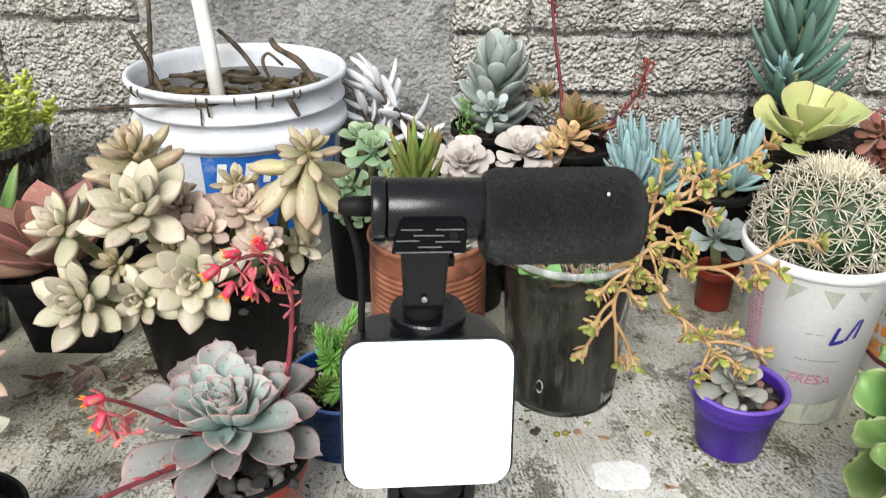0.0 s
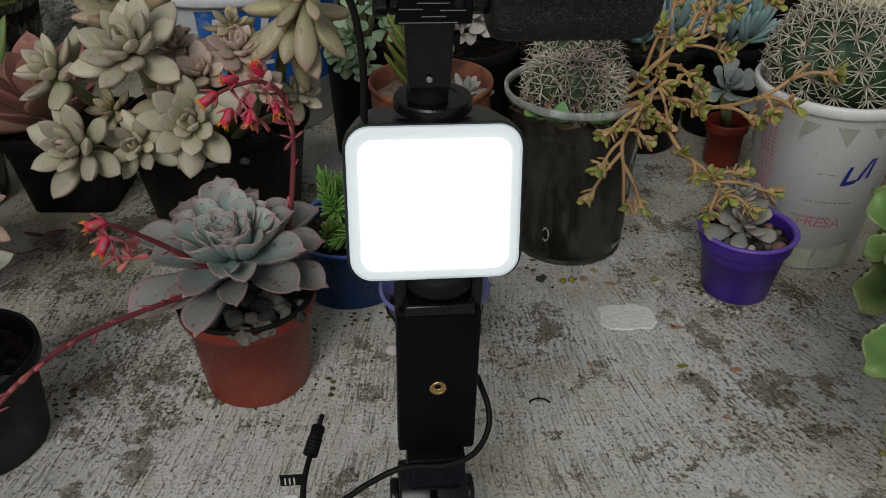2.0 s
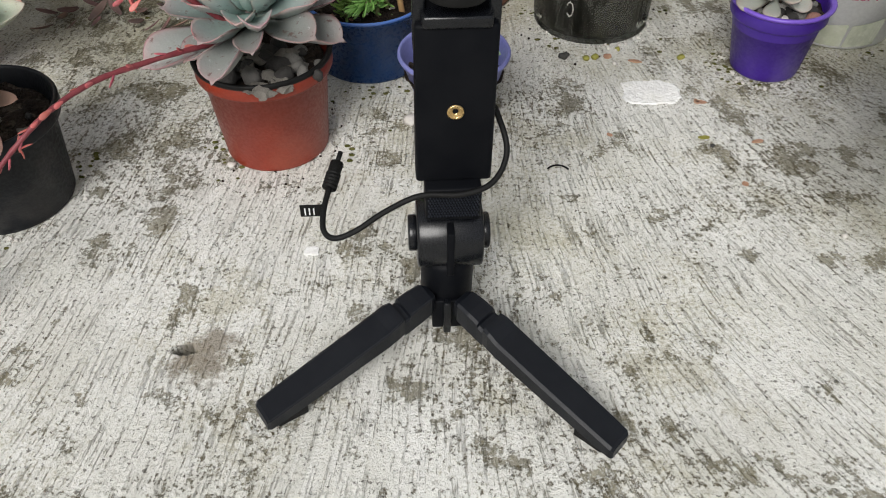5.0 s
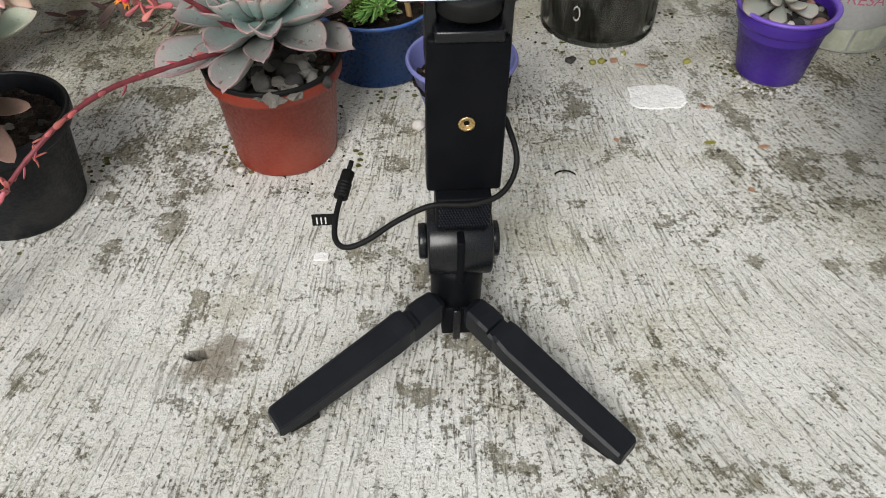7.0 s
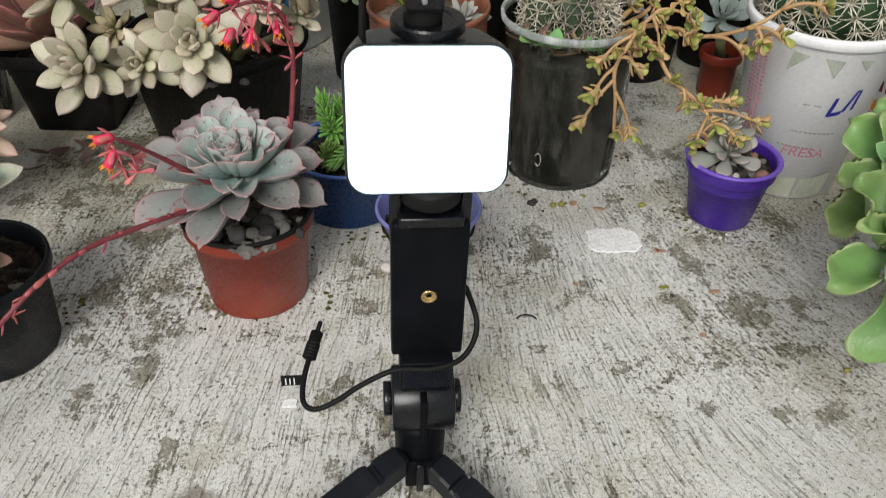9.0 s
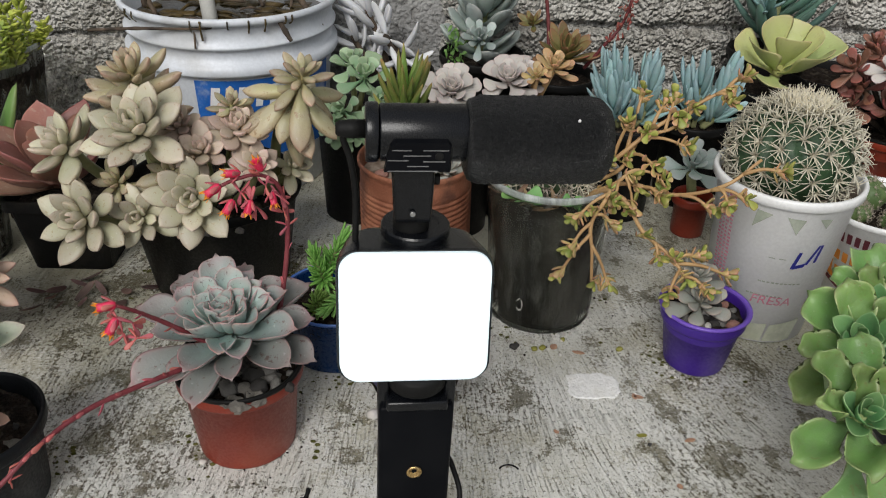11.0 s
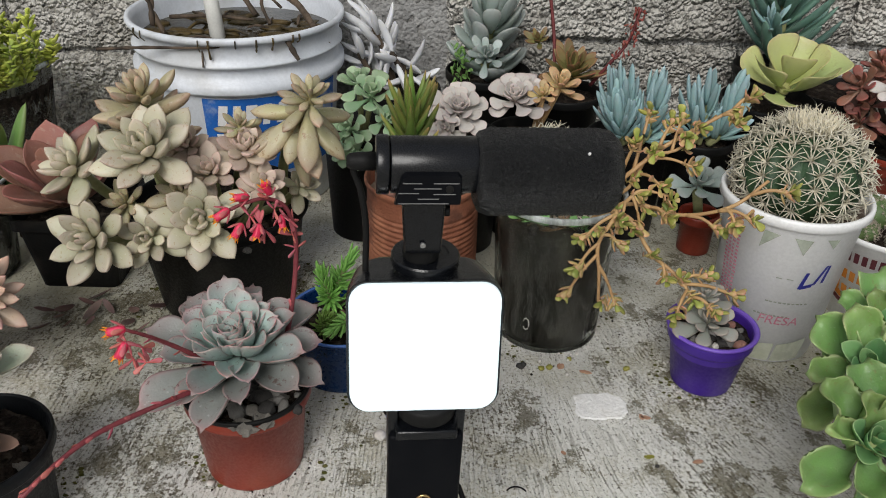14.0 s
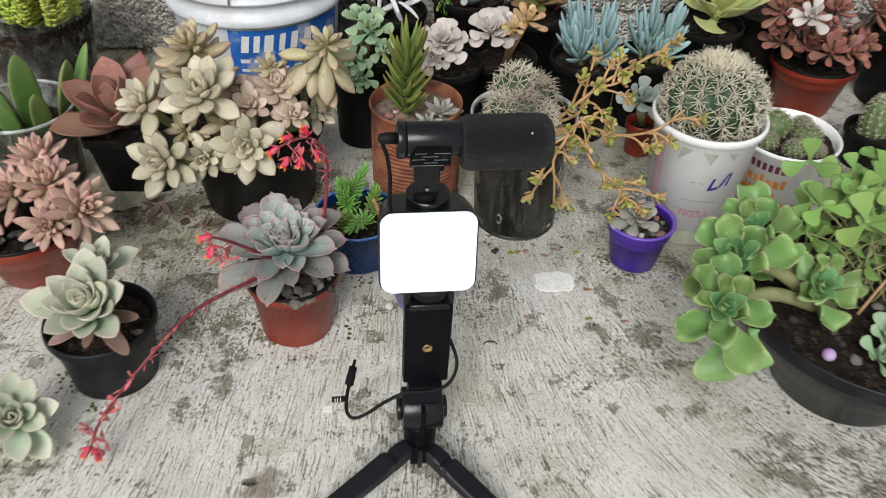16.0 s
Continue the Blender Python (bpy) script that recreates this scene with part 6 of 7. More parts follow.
decal("badge_print", cup, cone9, [[(-42, 0.066), (-32, 0.066), (-32, 0.078), (-42, 0.078)]] + [[(x, 0.066), (x + 5, 0.066), (x + 5, 0.076), (x, 0.076)] for x in (-28, -20, -12, -4, 4, 12)], M["ink_maroon"], "dark badge and bars")
soil(t9, (0.410, 0.636), 0.0505, 0.080, "soil", 9)
for k, (x, y, r) in enumerate(((0.398, 0.654, 0.019), (0.382, 0.626, 0.011), (0.430, 0.634, 0.015), (0.407, 0.610, 0.011), (0.434, 0.660, 0.011), (0.371, 0.648, 0.009), (0.432, 0.610, 0.009))):
    cactus_ball(t9, (x, y, 0.081 + 0.5 * r), r, 0.85 * r, 10, 6, 0.004, "cactus_pale", "spine_grey", 70 + k, spines=6, thick=0.0003)

# ---- purple pot ----
t10 = thing("potted_stone_rosette", "olive-grey rosette among gravel in a small violet pot", "potted succulent", (0.227, 0.525, 0))
pp = round_pot(t10, (0.227, 0.525), 0.0240, 0.0335, 0.054, "purple_pot", soil_drop=0.008, lip=0.0006, lip_h=0.012)
part("pot_rim", lathe([(0.0326, 0.0515), (0.0340, 0.0520), (0.0358, 0.0535), (0.0360, 0.0548), (0.0348, 0.0556), (0.0328, 0.0552), (0.0316, 0.0540)], (0.227, 0.525, 0), 60, closed=True), M["purple_rim"], pp, "paler flared rim")
pebbles(t10, (0.228, 0.523), 0.026, 0.0465, 34, (0.0035, 0.0065), ("dark_stone", "dark_stone", "stone", "pale_stone", "pink_stone"), 21)
st_leaf = leaf_mesh(L_STONEY, 0.62, 0.34, 0.05, 0.1, "spoon")
rosette(t10, (0.220, 0.518, 0.058), (-0.1, -0.45, 0.9), 0.024, 16, st_leaf, (0, 70), seed=101, shrink=0.5, rise=0.4)
rosette(t10, (0.217, 0.530, 0.072), (0.0, -0.3, 1), 0.021, 13, st_leaf, (5, 70), seed=102, shrink=0.5, rise=0.4)
part("stem", tube([Vector((0.220, 0.526, 0.045)), Vector((0.217, 0.530, 0.070))], 0.004, 8), M["brown_stem"], t10)

# ---- blue pot of needle sedum ----
t11 = thing("potted_needle_sedum", "bright green needle-leaved sedum sprigs in a dark blue bowl", "potted succulent", (-0.066, 0.535, 0))
round_pot(t11, (-0.066, 0.535), 0.040, 0.0445, 0.050, "blue_pot", soil_drop=0.012, lip=0.0012, lip_h=0.004)
part("pot_rim", lathe([(0.0428, 0.0485), (0.0448, 0.0490), (0.0450, 0.0505), (0.0440, 0.0512), (0.0426, 0.0505)], (-0.066, 0.535, 0), 60, closed=True), plain("worn_blue_rim", (0.06, 0.14, 0.42), (0.08, 0.18, 0.5), 30, 0.35, 0.05), t11, "lighter blue rim")
pebbles(t11, (-0.070, 0.525), 0.033, 0.039, 24, (0.0015, 0.003), ("stone", "pink_stone", "pale_stone", "dark_stone"), 22)
needle = leaf_mesh(L_SEDUM, 0.20, 0.16, 0.12, 0.05, "finger")


def needle_sprig(parent, points, n, ln, seed, dense=0.5):
    rng = random.Random(seed)
    path = spline(points, 8)
    st = part("sprig", tube(path, 0.0016, 6), M["green_stem"], parent)
    ms = []
    for k in range(n):
        f = (k / n) ** dense
        i = min(len(path) - 2, int(f * (len(path) - 1)))
        m = Matrix.Translation(path[i].lerp(path[i + 1], f * (len(path) - 1) - i)) @ tilt(path[i + 1] - path[i]) @ Matrix.Rotation(radians(137.5 * k), 4, "Z") @ Matrix.Rotation(-radians(20 + 55 * f ** 3 + rng.uniform(-12, 12)), 4, "Y")
        s = ln * rng.uniform(0.75, 1.15)
        ms.append(m @ Matrix.Diagonal((s, s, s, 1)))
    joined_leaves("needle_leaves", st, needle, ms, "narrow pointed green leaves")


needle_sprig(t11, [(-0.072, 0.535, 0.036), (-0.074, 0.532, 0.065), (-0.0743, 0.5250, 0.0707), (-0.0792, 0.5200, 0.0958)], 95, 0.013, 1)
needle_sprig(t11, [(-0.070, 0.540, 0.036), (-0.070, 0.538, 0.070), (-0.0690, 0.5350, 0.0789), (-0.0589, 0.5350, 0.1010)], 95, 0.013, 2)
needle_sprig(t11, [(-0.058, 0.525, 0.036), (-0.058, 0.518, 0.055), (-0.0697, 0.5050, 0.0552)], 80, 0.012, 3)
needle_sprig(t11, [(-0.052, 0.535, 0.036), (-0.050, 0.532, 0.06), (-0.046, 0.530, 0.082)], 70, 0.012, 4)
needle_sprig(t11, [(-0.080, 0.520, 0.036), (-0.079, 0.515, 0.050), (-0.076, 0.512, 0.060)], 60, 0.011, 5)
part("dry_stem", tube(spline([(-0.040, 0.530, 0.036), (-0.043, 0.526, 0.060), (-0.048, 0.522, 0.078)], 5), 0.0022, 7), M["tan_stem"], t11)
part("dry_stem", tube(spline([(-0.036, 0.528, 0.058), (-0.025, 0.520, 0.052), (-0.012, 0.512, 0.046)], 5), 0.0020, 7), M["pink_stalk"], t11)

t12 = thing("lavender_pot", "small faded lavender-blue plastic pot with withered leaves", "flower pot", (-0.004, 0.455, 0))
round_pot(t12, (-0.001, 0.455), 0.0205, 0.0370, 0.053, "lav_pot", soil_drop=0.016, lip=0.0015, lip_h=0.004)
rosette(t12, (-0.004, 0.455, 0.040), (0, -0.2, 1), 0.030, 12, dry, (5, 60), seed=111)
rosette(t12, (0.010, 0.462, 0.045), (0.4, -0.1, 1), 0.026, 8, leaf_mesh(L_JADE, 0.4, 0.15, 0.2, 0.1, "spoon"), (0, 50), seed=112)

# ---- small pots at the back ----
def back_pot(name, label, c, rb, rt, h, material, soil_mat="soil"):
    ob = thing(name, label, "potted succulent", (c[0], c[1], 0))
    round_pot(ob, c, rb, rt, h, material, soil_mat=soil_mat)
    return ob


t13 = back_pot("potted_small_rosette", "grey-green rosette in a tiny brick-red pot", (0.274, 0.736), 0.0165, 0.0205, 0.044, "red_pot")
rosette(t13, (0.2615, 0.7220, 0.0782), (-0.05, -0.6, 0.8), 0.030, 14, leaf_mesh(L_PACH, 0.62, 0.2, 0.1, 0.3, "obovate"), (-5, 70), seed=121, shrink=0.5, rise=0.3)
part("stem", tube([Vector((0.274, 0.736, 0.035)), Vector((0.2615, 0.7220, 0.0782))], 0.005, 8), M["green_stem"], t13)

t14 = back_pot("potted_chalk_sticks", "blue-grey chalk stick succulent in a black pot", (0.203, 0.785), 0.036, 0.045, 0.105, "black_pot")
t15 = back_pot("potted_chalk_sticks", "blue chalk stick clump in a small black pot", (0.285, 0.815), 0.030, 0.038, 0.095, "black_pot")
chalk = leaf_mesh(L_CHALK, 0.20, 0.16, 0.10, 0.08, "finger")
for thing_ob, base, tips, seed in ((t14, (0.203, 0.785, 0.098), 9, 131), (t15, (0.285, 0.812, 0.088), 5, 132)):
    rng = random.Random(seed)
    for k in range(tips):
        dx, dy = rng.uniform(-0.030, 0.032) * (1 if tips > 5 else 0.7), rng.uniform(-0.030, 0.010)
        spire(thing_ob, [(base[0] + 0.4 * dx, base[1] + 0.4 * dy, base[2]), (base[0] + 0.8 * dx, base[1] + 0.8 * dy, base[2] + 0.016), (base[0] + dx, base[1] + dy, base[2] + rng.uniform(0.028, 0.050))], chalk, 13, (0.036, 0.040), (48, 82), seed * 10 + k, M["green_stem"], 0.003, start=0.25)

t16 = back_pot("potted_pale_rosettes", "powdery pink-white rosette in a black pot", (0.030, 0.742), 0.034, 0.042, 0.118, "black_pot")
pale = leaf_mesh(L_GHOST, 0.66, 0.2, 0.12, 0.3, "obovate")
rosette(t16, (0.0245, 0.7150, 0.1516), (-0.05, -0.6, 0.8), 0.030, 30, pale, (-5, 78), seed=141, shrink=0.65, rise=0.3)
rosette(t16, (0.0136, 0.7000, 0.1412), (-0.2, -0.8, 0.5), 0.020, 18, pale, (-5, 75), seed=142, shrink=0.6, rise=0.3)
t17 = back_pot("potted_pale_rosettes", "powdery grey-pink rosettes with orange offsets in a black pot", (0.098, 0.772), 0.034, 0.042, 0.112, "black_pot")
rosette(t17, (0.0789, 0.7450, 0.1520), (-0.1, -0.5, 0.9), 0.030, 28, pale, (-5, 78), seed=143, shrink=0.65, rise=0.3)
rosette(t17, (0.0939, 0.7650, 0.1506), (0.1, -0.4, 0.9), 0.024, 20, pale, (-5, 78), seed=144, shrink=0.65, rise=0.3)
orange = leaf_mesh(leaf_mat("leaf_orange_sedum", (0.42, 0.36, 0.15), (0.52, 0.35, 0.18), (0.55, 0.26, 0.14), 5, 0.4, 0.5), 0.5, 0.25, 0.1, 0.1, "spoon")
rosette(t17, (0.1204, 0.7500, 0.1645), (0.1, -0.4, 0.9), 0.022, 18, orange, (5, 75), seed=145, shrink=0.5, rise=0.3)
rosette(t17, (0.1040, 0.7400, 0.1596), (-0.1, -0.6, 0.9), 0.016, 14, orange, (5, 75), seed=146, shrink=0.5, rise=0.3)
for p in ((0.1204, 0.7500, 0.1645), (0.1040, 0.7400, 0.1596)):
    part("stem", tube([Vector((0.100, 0.770, 0.100)), Vector(p)], 0.003, 7), M["tan_stem"], t17)

t18 = back_pot("potted_green_rosettes", "soft jade-green rosettes tumbling from a black pot", (-0.070, 0.765), 0.034, 0.042, 0.115, "black_pot")
jade = leaf_mesh(L_JADE, 0.62, 0.24, 0.12, 0.25, "obovate")
for k, (p, r, nn) in enumerate((((-0.0580, 0.7350, 0.1557), 0.028, (0.1, -0.6, 0.8)), ((-0.0706, 0.7500, 0.1623), 0.022, (-0.1, -0.3, 0.9)), ((-0.0766, 0.7200, 0.1293), 0.022, (-0.2, -0.8, 0.5)), ((-0.0869, 0.7150, 0.1173), 0.018, (-0.4, -0.8, 0.3)), ((-0.0688, 0.7120, 0.1093), 0.020, (0.0, -0.9, 0.3)), ((-0.0432, 0.7250, 0.1388), 0.018, (0.3, -0.7, 0.5)))):
    rosette(t18, p, nn, r, 16, jade, (-5, 75), seed=150 + k, shrink=0.55, rise=0.3)
    part("stem", tube([Vector((-0.070, 0.765, 0.100)), Vector(p)], 0.003, 7), M["green_stem"], t18)

t19 = back_pot("potted_white_fingers", "white felted finger succulent sprawling from a black pot", (-0.040, 0.915), 0.038, 0.047, 0.105, "black_pot")
felt_leaf = leaf_mesh(L_WHITE, 0.24, 0.21, 0.25, 0.0, "finger")
spire(t19, [(-0.045, 0.915, 0.100), (-0.055, 0.912, 0.135), (-0.066, 0.910, 0.165), (-0.0725, 0.9100, 0.1722)], felt_leaf, 15, (0.048, 0.036), (10, 68), 161, M["brown_stem"], 0.004, start=0.3)
spire(t19, [(-0.035, 0.912, 0.100), (-0.030, 0.895, 0.125), (-0.0477, 0.8850, 0.1513), (-0.0322, 0.8750, 0.1293)], felt_leaf, 12, (0.046, 0.030), (15, 50), 162, M["brown_stem"], 0.004, start=0.2)
spire(t19, [(-0.055, 0.912, 0.100), (-0.070, 0.900, 0.120), (-0.0855, 0.8950, 0.1479)], felt_leaf, 10, (0.040, 0.030), (10, 50), 163, M["brown_stem"], 0.004, start=0.2)

t20 = back_pot("potted_grey_pachyphytum", "tall grey-green pachyphytum in a black pot", (0.062, 0.930), 0.040, 0.050, 0.122, "black_pot")
pach = leaf_mesh(L_PACH, 0.44, 0.26, 0.20, 0.10, "spoon")
spire(t20, [(0.058, 0.930, 0.110), (0.059, 0.926, 0.145), (0.062, 0.922, 0.172), (0.064, 0.920, 0.188)], pach, 32, (0.052, 0.044), (22, 72), 171, M["green_stem"], 0.006, start=0.0)
rosette(t20, (0.0562, 0.8850, 0.1493), (0.0, -0.7, 0.6), 0.024, 18, pach, (0, 75), seed=172, shrink=0.5, rise=0.4)
weed = leaf_mesh(L_CLOVER, 0.6, 0.1, 0.1, 0.1, "spoon")
rng = random.Random(5)
joined_leaves("weed_leaves", t20, weed, [Matrix.Translation((0.030 + rng.uniform(-.010, .010), 0.890 + rng.uniform(-.006, .006), 0.125 + rng.uniform(-0.01, .034))) @ Euler((rng.uniform(0, 6), rng.uniform(0, 6), rng.uniform(0, 6))).to_matrix().to_4x4() @ Matrix.Diagonal((.007, .007, .007, 1)) for k in range(60)], "tiny bright green weed leaves")

t21 = back_pot("potted_bronze_rosette", "bronze-green rosette with a maroon flower stalk in a black pot", (0.148, 0.895), 0.036, 0.044, 0.112, "black_pot")
bronze = leaf_mesh(L_DARKRED, 0.42, 0.16, 0.2, 0.3, "point")
rosette(t21, (0.1511, 0.8780, 0.1336), (0.0, -0.4, 0.9), 0.040, 24, bronze, (10, 70), seed=181, shrink=0.5, rise=0.3)
rosette(t21, (0.1154, 0.9050, 0.1630), (-0.2, -0.5, 0.8), 0.018, 12, bronze, (10, 70), seed=182, shrink=0.5, rise=0.3)


def maroon_stalk(points, seed, start):
    rng = random.Random(seed)
    path = spline(points, 8)
    st = part("flower_stalk", tube(path, 0.0021, 7, taper=0.7, lumpy=0.1), M["maroon_stalk"], t21)
    bud = leaf_mesh(L_MAROON, 0.5, 0.4, 0.1, 0.1, "spoon")
    ms = []
    for k in range(46):
        p = path[int((start + (1 - start) * rng.random()) * (len(path) - 1))]
        ms.append(Matrix.Translation(p + Vector((rng.uniform(-.007, .007), rng.uniform(-.005, .005), rng.uniform(-.004, .004)))) @ Euler((rng.uniform(0, 6), rng.uniform(0, 6), rng.uniform(0, 6))).to_matrix().to_4x4() @ Matrix.Diagonal((.006, .006, .006, 1)))
    joined_leaves("bud_tuft", st, bud, ms, "dark red flower buds")


L_MAROON = leaf_mat("leaf_maroon_bud", (0.16, 0.025, 0.03), (0.24, 0.03, 0.04), (0.2, 0.03, 0.03))
maroon_stalk([(0.1341, 0.8900, 0.1359), (0.1305, 0.9000, 0.1771), (0.1222, 0.9050, 0.2244), (0.1165, 0.9100, 0.2643), (0.1113, 0.9100, 0.2980), (0.1073, 0.9100, 0.3252)], 7, 0.55)
maroon_stalk([(0.1719, 0.8700, 0.1269), (0.1884, 0.8600, 0.1554), (0.2051, 0.8600, 0.1798), (0.2137, 0.8600, 0.2151)], 8, 0.45)

t22 = back_pot("potted_tall_fingers", "tall dark blue-green finger succulent in a black pot", (0.395, 0.932), 0.038, 0.046, 0.135, "black_pot")
tallf = leaf_mesh(L_TALL, 0.17, 0.14, 0.16, 0.04, "finger")
spire(t22, [(0.395, 0.930, 0.130), (0.392, 0.927, 0.170), (0.388, 0.924, 0.215), (0.384, 0.922, 0.255)], tallf, 40, (0.080, 0.066), (34, 76), 191, M["green_stem"], 0.006, start=0.05)
rosette(t22, (0.3680, 0.9000, 0.1888), (-0.2, -0.5, 0.9), 0.030, 12, chalk, (30, 80), seed=192, shrink=0.3)
t23 = back_pot("potted_lime_rosette", "large lime-green broad-leaved rosette in a black pot", (0.360, 0.842), 0.040, 0.050, 0.128, "black_pot")
lime = leaf_mesh(L_LIME, 0.90, 0.10, 0.18, 0.36, "cupped")
rosette(t23, (0.366, 0.824, 0.142), (-0.05, -0.30, 0.9), 0.061, 9, lime, (14, 60), seed=219, shrink=0.30, base=0.10, rise=0.20, jitter=1.0)

t24 = thing("potted_rosy_sedum", "rosy-brown sedum rosettes in a brick-red pot", "potted succulent", (0.526, 0.857, 0))
round_pot(t24, (0.526, 0.857), 0.038, 0.057, 0.072, "red_pot")
part("pot_rim", lathe([(0.0545, 0.0670), (0.0575, 0.0718), (0.0575, 0.0736), (0.0550, 0.0738), (0.0535, 0.0720)], (0.526, 0.857, 0), 56, closed=True), M["black_pot"], t24, "black liner rim")
rosy, greyrose = leaf_mesh(L_ROSY, 0.48, 0.25, 0.1, 0.15, "spoon"), leaf_mesh(L_GHOST, 0.5, 0.25, 0.1, 0.15, "spoon")
rng = random.Random(31)
for k in range(24):
    a, r = rng.uniform(0, 6.28), 0.060 * math.sqrt(rng.random())
    p = (0.515 + 1.15 * r * math.cos(a), 0.845 + r * math.sin(a), 0.100 + 0.055 * rng.random())
    rosette(t24, p, (p[0] - 0.515, p[1] - 0.87, 0.07), 0.028, 13, greyrose if k % 8 == 0 else rosy, (0, 75), seed=210 + k, shrink=0.5, rise=0.3)
    part("stem", tube([Vector((0.522, 0.855, 0.065)), Vector(p)], 0.003, 7), M["brown_stem"], t24)

t25 = back_pot("potted_column_cactus", "small ochre-green column cactus in a black pot", (0.555, 0.720), 0.026, 0.032, 0.050, "black_pot")
cactus_ball(t25, (0.553, 0.716, 0.062), 0.016, 0.032, 10, 9, 0.005, "cactus_pale", "spine", 77, spines=6, thick=0.0004)
t26 = back_pot("potted_seedling", "black and terracotta pot with a small green seedling", (0.622, 0.760), 0.036, 0.044, 0.058, "black_pot", "dry_litter")
rosette(t26, (0.620, 0.752, 0.056), (0, -0.3, 1), 0.022, 9, weed, (5, 60), seed=221)

t31 = back_pot("potted_rosy_rosettes", "dull brown-red rosettes in a large black pot", (0.668, 0.880), 0.050, 0.060, 0.095, "black_pot")
for k in range(9):
    a = 0.7 * k
    rosette(t31, (0.660 + 0.035 * math.cos(a), 0.870 + 0.03 * math.sin(a), 0.112 + 0.012 * (k % 3)), (math.cos(a), math.sin(a) - 0.6, 1.4), 0.032, 13, rosy, (0, 70), seed=600 + k, shrink=0.5, rise=0.3)
t32 = back_pot("soil_filled_pot", "black plastic pot filled with bare dark soil", (0.470, 0.930), 0.040, 0.050, 0.110, "black_pot")
t33 = back_pot("soil_filled_pot", "wide black plastic pot of dark soil and litter", (0.705, 0.735), 0.046, 0.058, 0.075, "black_pot")

# ---- left back ----
t27 = thing("potted_aloe", "broad spotted green aloe leaves in a cloudy clear pot", "potted succulent", (-0.440, 0.660, 0))
part("pot", lathe(pot_profile(0.045, 0.0565, 0.098, wall=0.0008, lip=0.002, lip_h=0.004), (-0.440, 0.660, 0), 52), M["cloudy"], t27, "cloudy transparent plastic pot")
part("pot_rim", lathe([(0.0548, 0.0945), (0.0570, 0.0955), (0.0572, 0.0985), (0.0558, 0.0992), (0.0544, 0.0980)], (-0.440, 0.660, 0), 52, closed=True), M["clear_rim"], t27, "pale translucent rim")
part("root_ball", lathe([(0, 0.004), (0.043, 0.004), (0.0495, 0.066), (0.046, 0.070), (0, 0.071)], (-0.440, 0.660, 0), 40), M["soil"], t27)
aloe = leaf_mesh(L_ALOE_BIG, 0.30, 0.14, 0.06, 0.25, "point")
for x, y, ln, tx, ty in ((-0.425, 0.650, 0.105, 0.05, -0.1), (-0.445, 0.655, 0.10, -0.15, -0.2), (-0.400, 0.662, 0.09, 0.22, 0.0), (-0.410, 0.640, 0.075, 0.12, -0.3), (-0.462, 0.645, 0.09, -0.3, -0.3), (-0.438, 0.635, 0.07, 0.0, -0.35), (-0.395, 0.675, 0.10, 0.30, 0.1)):
    put_leaf(t27, aloe, Matrix.Translation(Vector((x, y, 0.066)) - origin_of(t27)) @ tilt((tx, ty, 1)) @ Matrix.Rotation(radians(-90), 4, "Y") @ Matrix.Rotation(radians(90 + 20 * math.sin(x * 900)), 4, "X") @ Matrix.Diagonal((ln, ln, ln, 1)))

t28 = thing("potted_yellow_sedum", "yellow-green bead-leaved sedum in a clear-rimmed dark pot", "potted succulent", (-0.492, 0.850, 0))
part("pot", lathe(pot_profile(0.058, 0.078, 0.145, wall=0.001, lip=0.003, lip_h=0.006), (-0.492, 0.850, 0), 52), M["cloudy"], t28, "scratched clear plastic pot")
part("pot_rim", lathe([(0.0760, 0.1405), (0.0788, 0.1415), (0.0792, 0.1455), (0.0776, 0.1465), (0.0756, 0.1450)], (-0.492, 0.850, 0), 52, closed=True), M["clear_rim"], t28, "pale translucent rim")
part("root_ball", lathe([(0, 0.004), (0.056, 0.004), (0.0725, 0.120), (0.068, 0.126), (0, 0.128)], (-0.492, 0.850, 0), 40), M["soil"], t28)
bead = leaf_mesh(L_YELLOW, 0.55, 0.42, 0.05, 0.0, "spoon")
rng = random.Random(41)
for s in range(44):
    bx, by = -0.448 + rng.uniform(-0.055, 0.040), 0.812 + rng.uniform(-0.055, 0.05)
    top = 0.150 + rng.uniform(0.012, 0.050)
    path = spline([(-0.475 + 0.5 * (bx + 0.475), 0.845, 0.124), (bx, by, 0.145), (bx + rng.uniform(-.01, .01), by - 0.004, top)], 6)
    st = part("sprig", tube(path, 0.0018, 6), M["green_stem"], t28)
    ms = []
    for k in range(56):
        f = 0.25 + 0.75 * k / 56
        i = min(len(path) - 2, int(f * (len(path) - 1)))
        sz = rng.uniform(0.008, 0.012)
        ms.append(Matrix.Translation(path[i].lerp(path[i + 1], f * (len(path) - 1) - i)) @ Matrix.Rotation(radians(137.5 * k), 4, "Z") @ Matrix.Rotation(-radians(rng.uniform(0, 60)), 4, "Y") @ Matrix.Diagonal((sz, sz, sz, 1)))
    joined_leaves("bead_leaves", st, bead, ms)

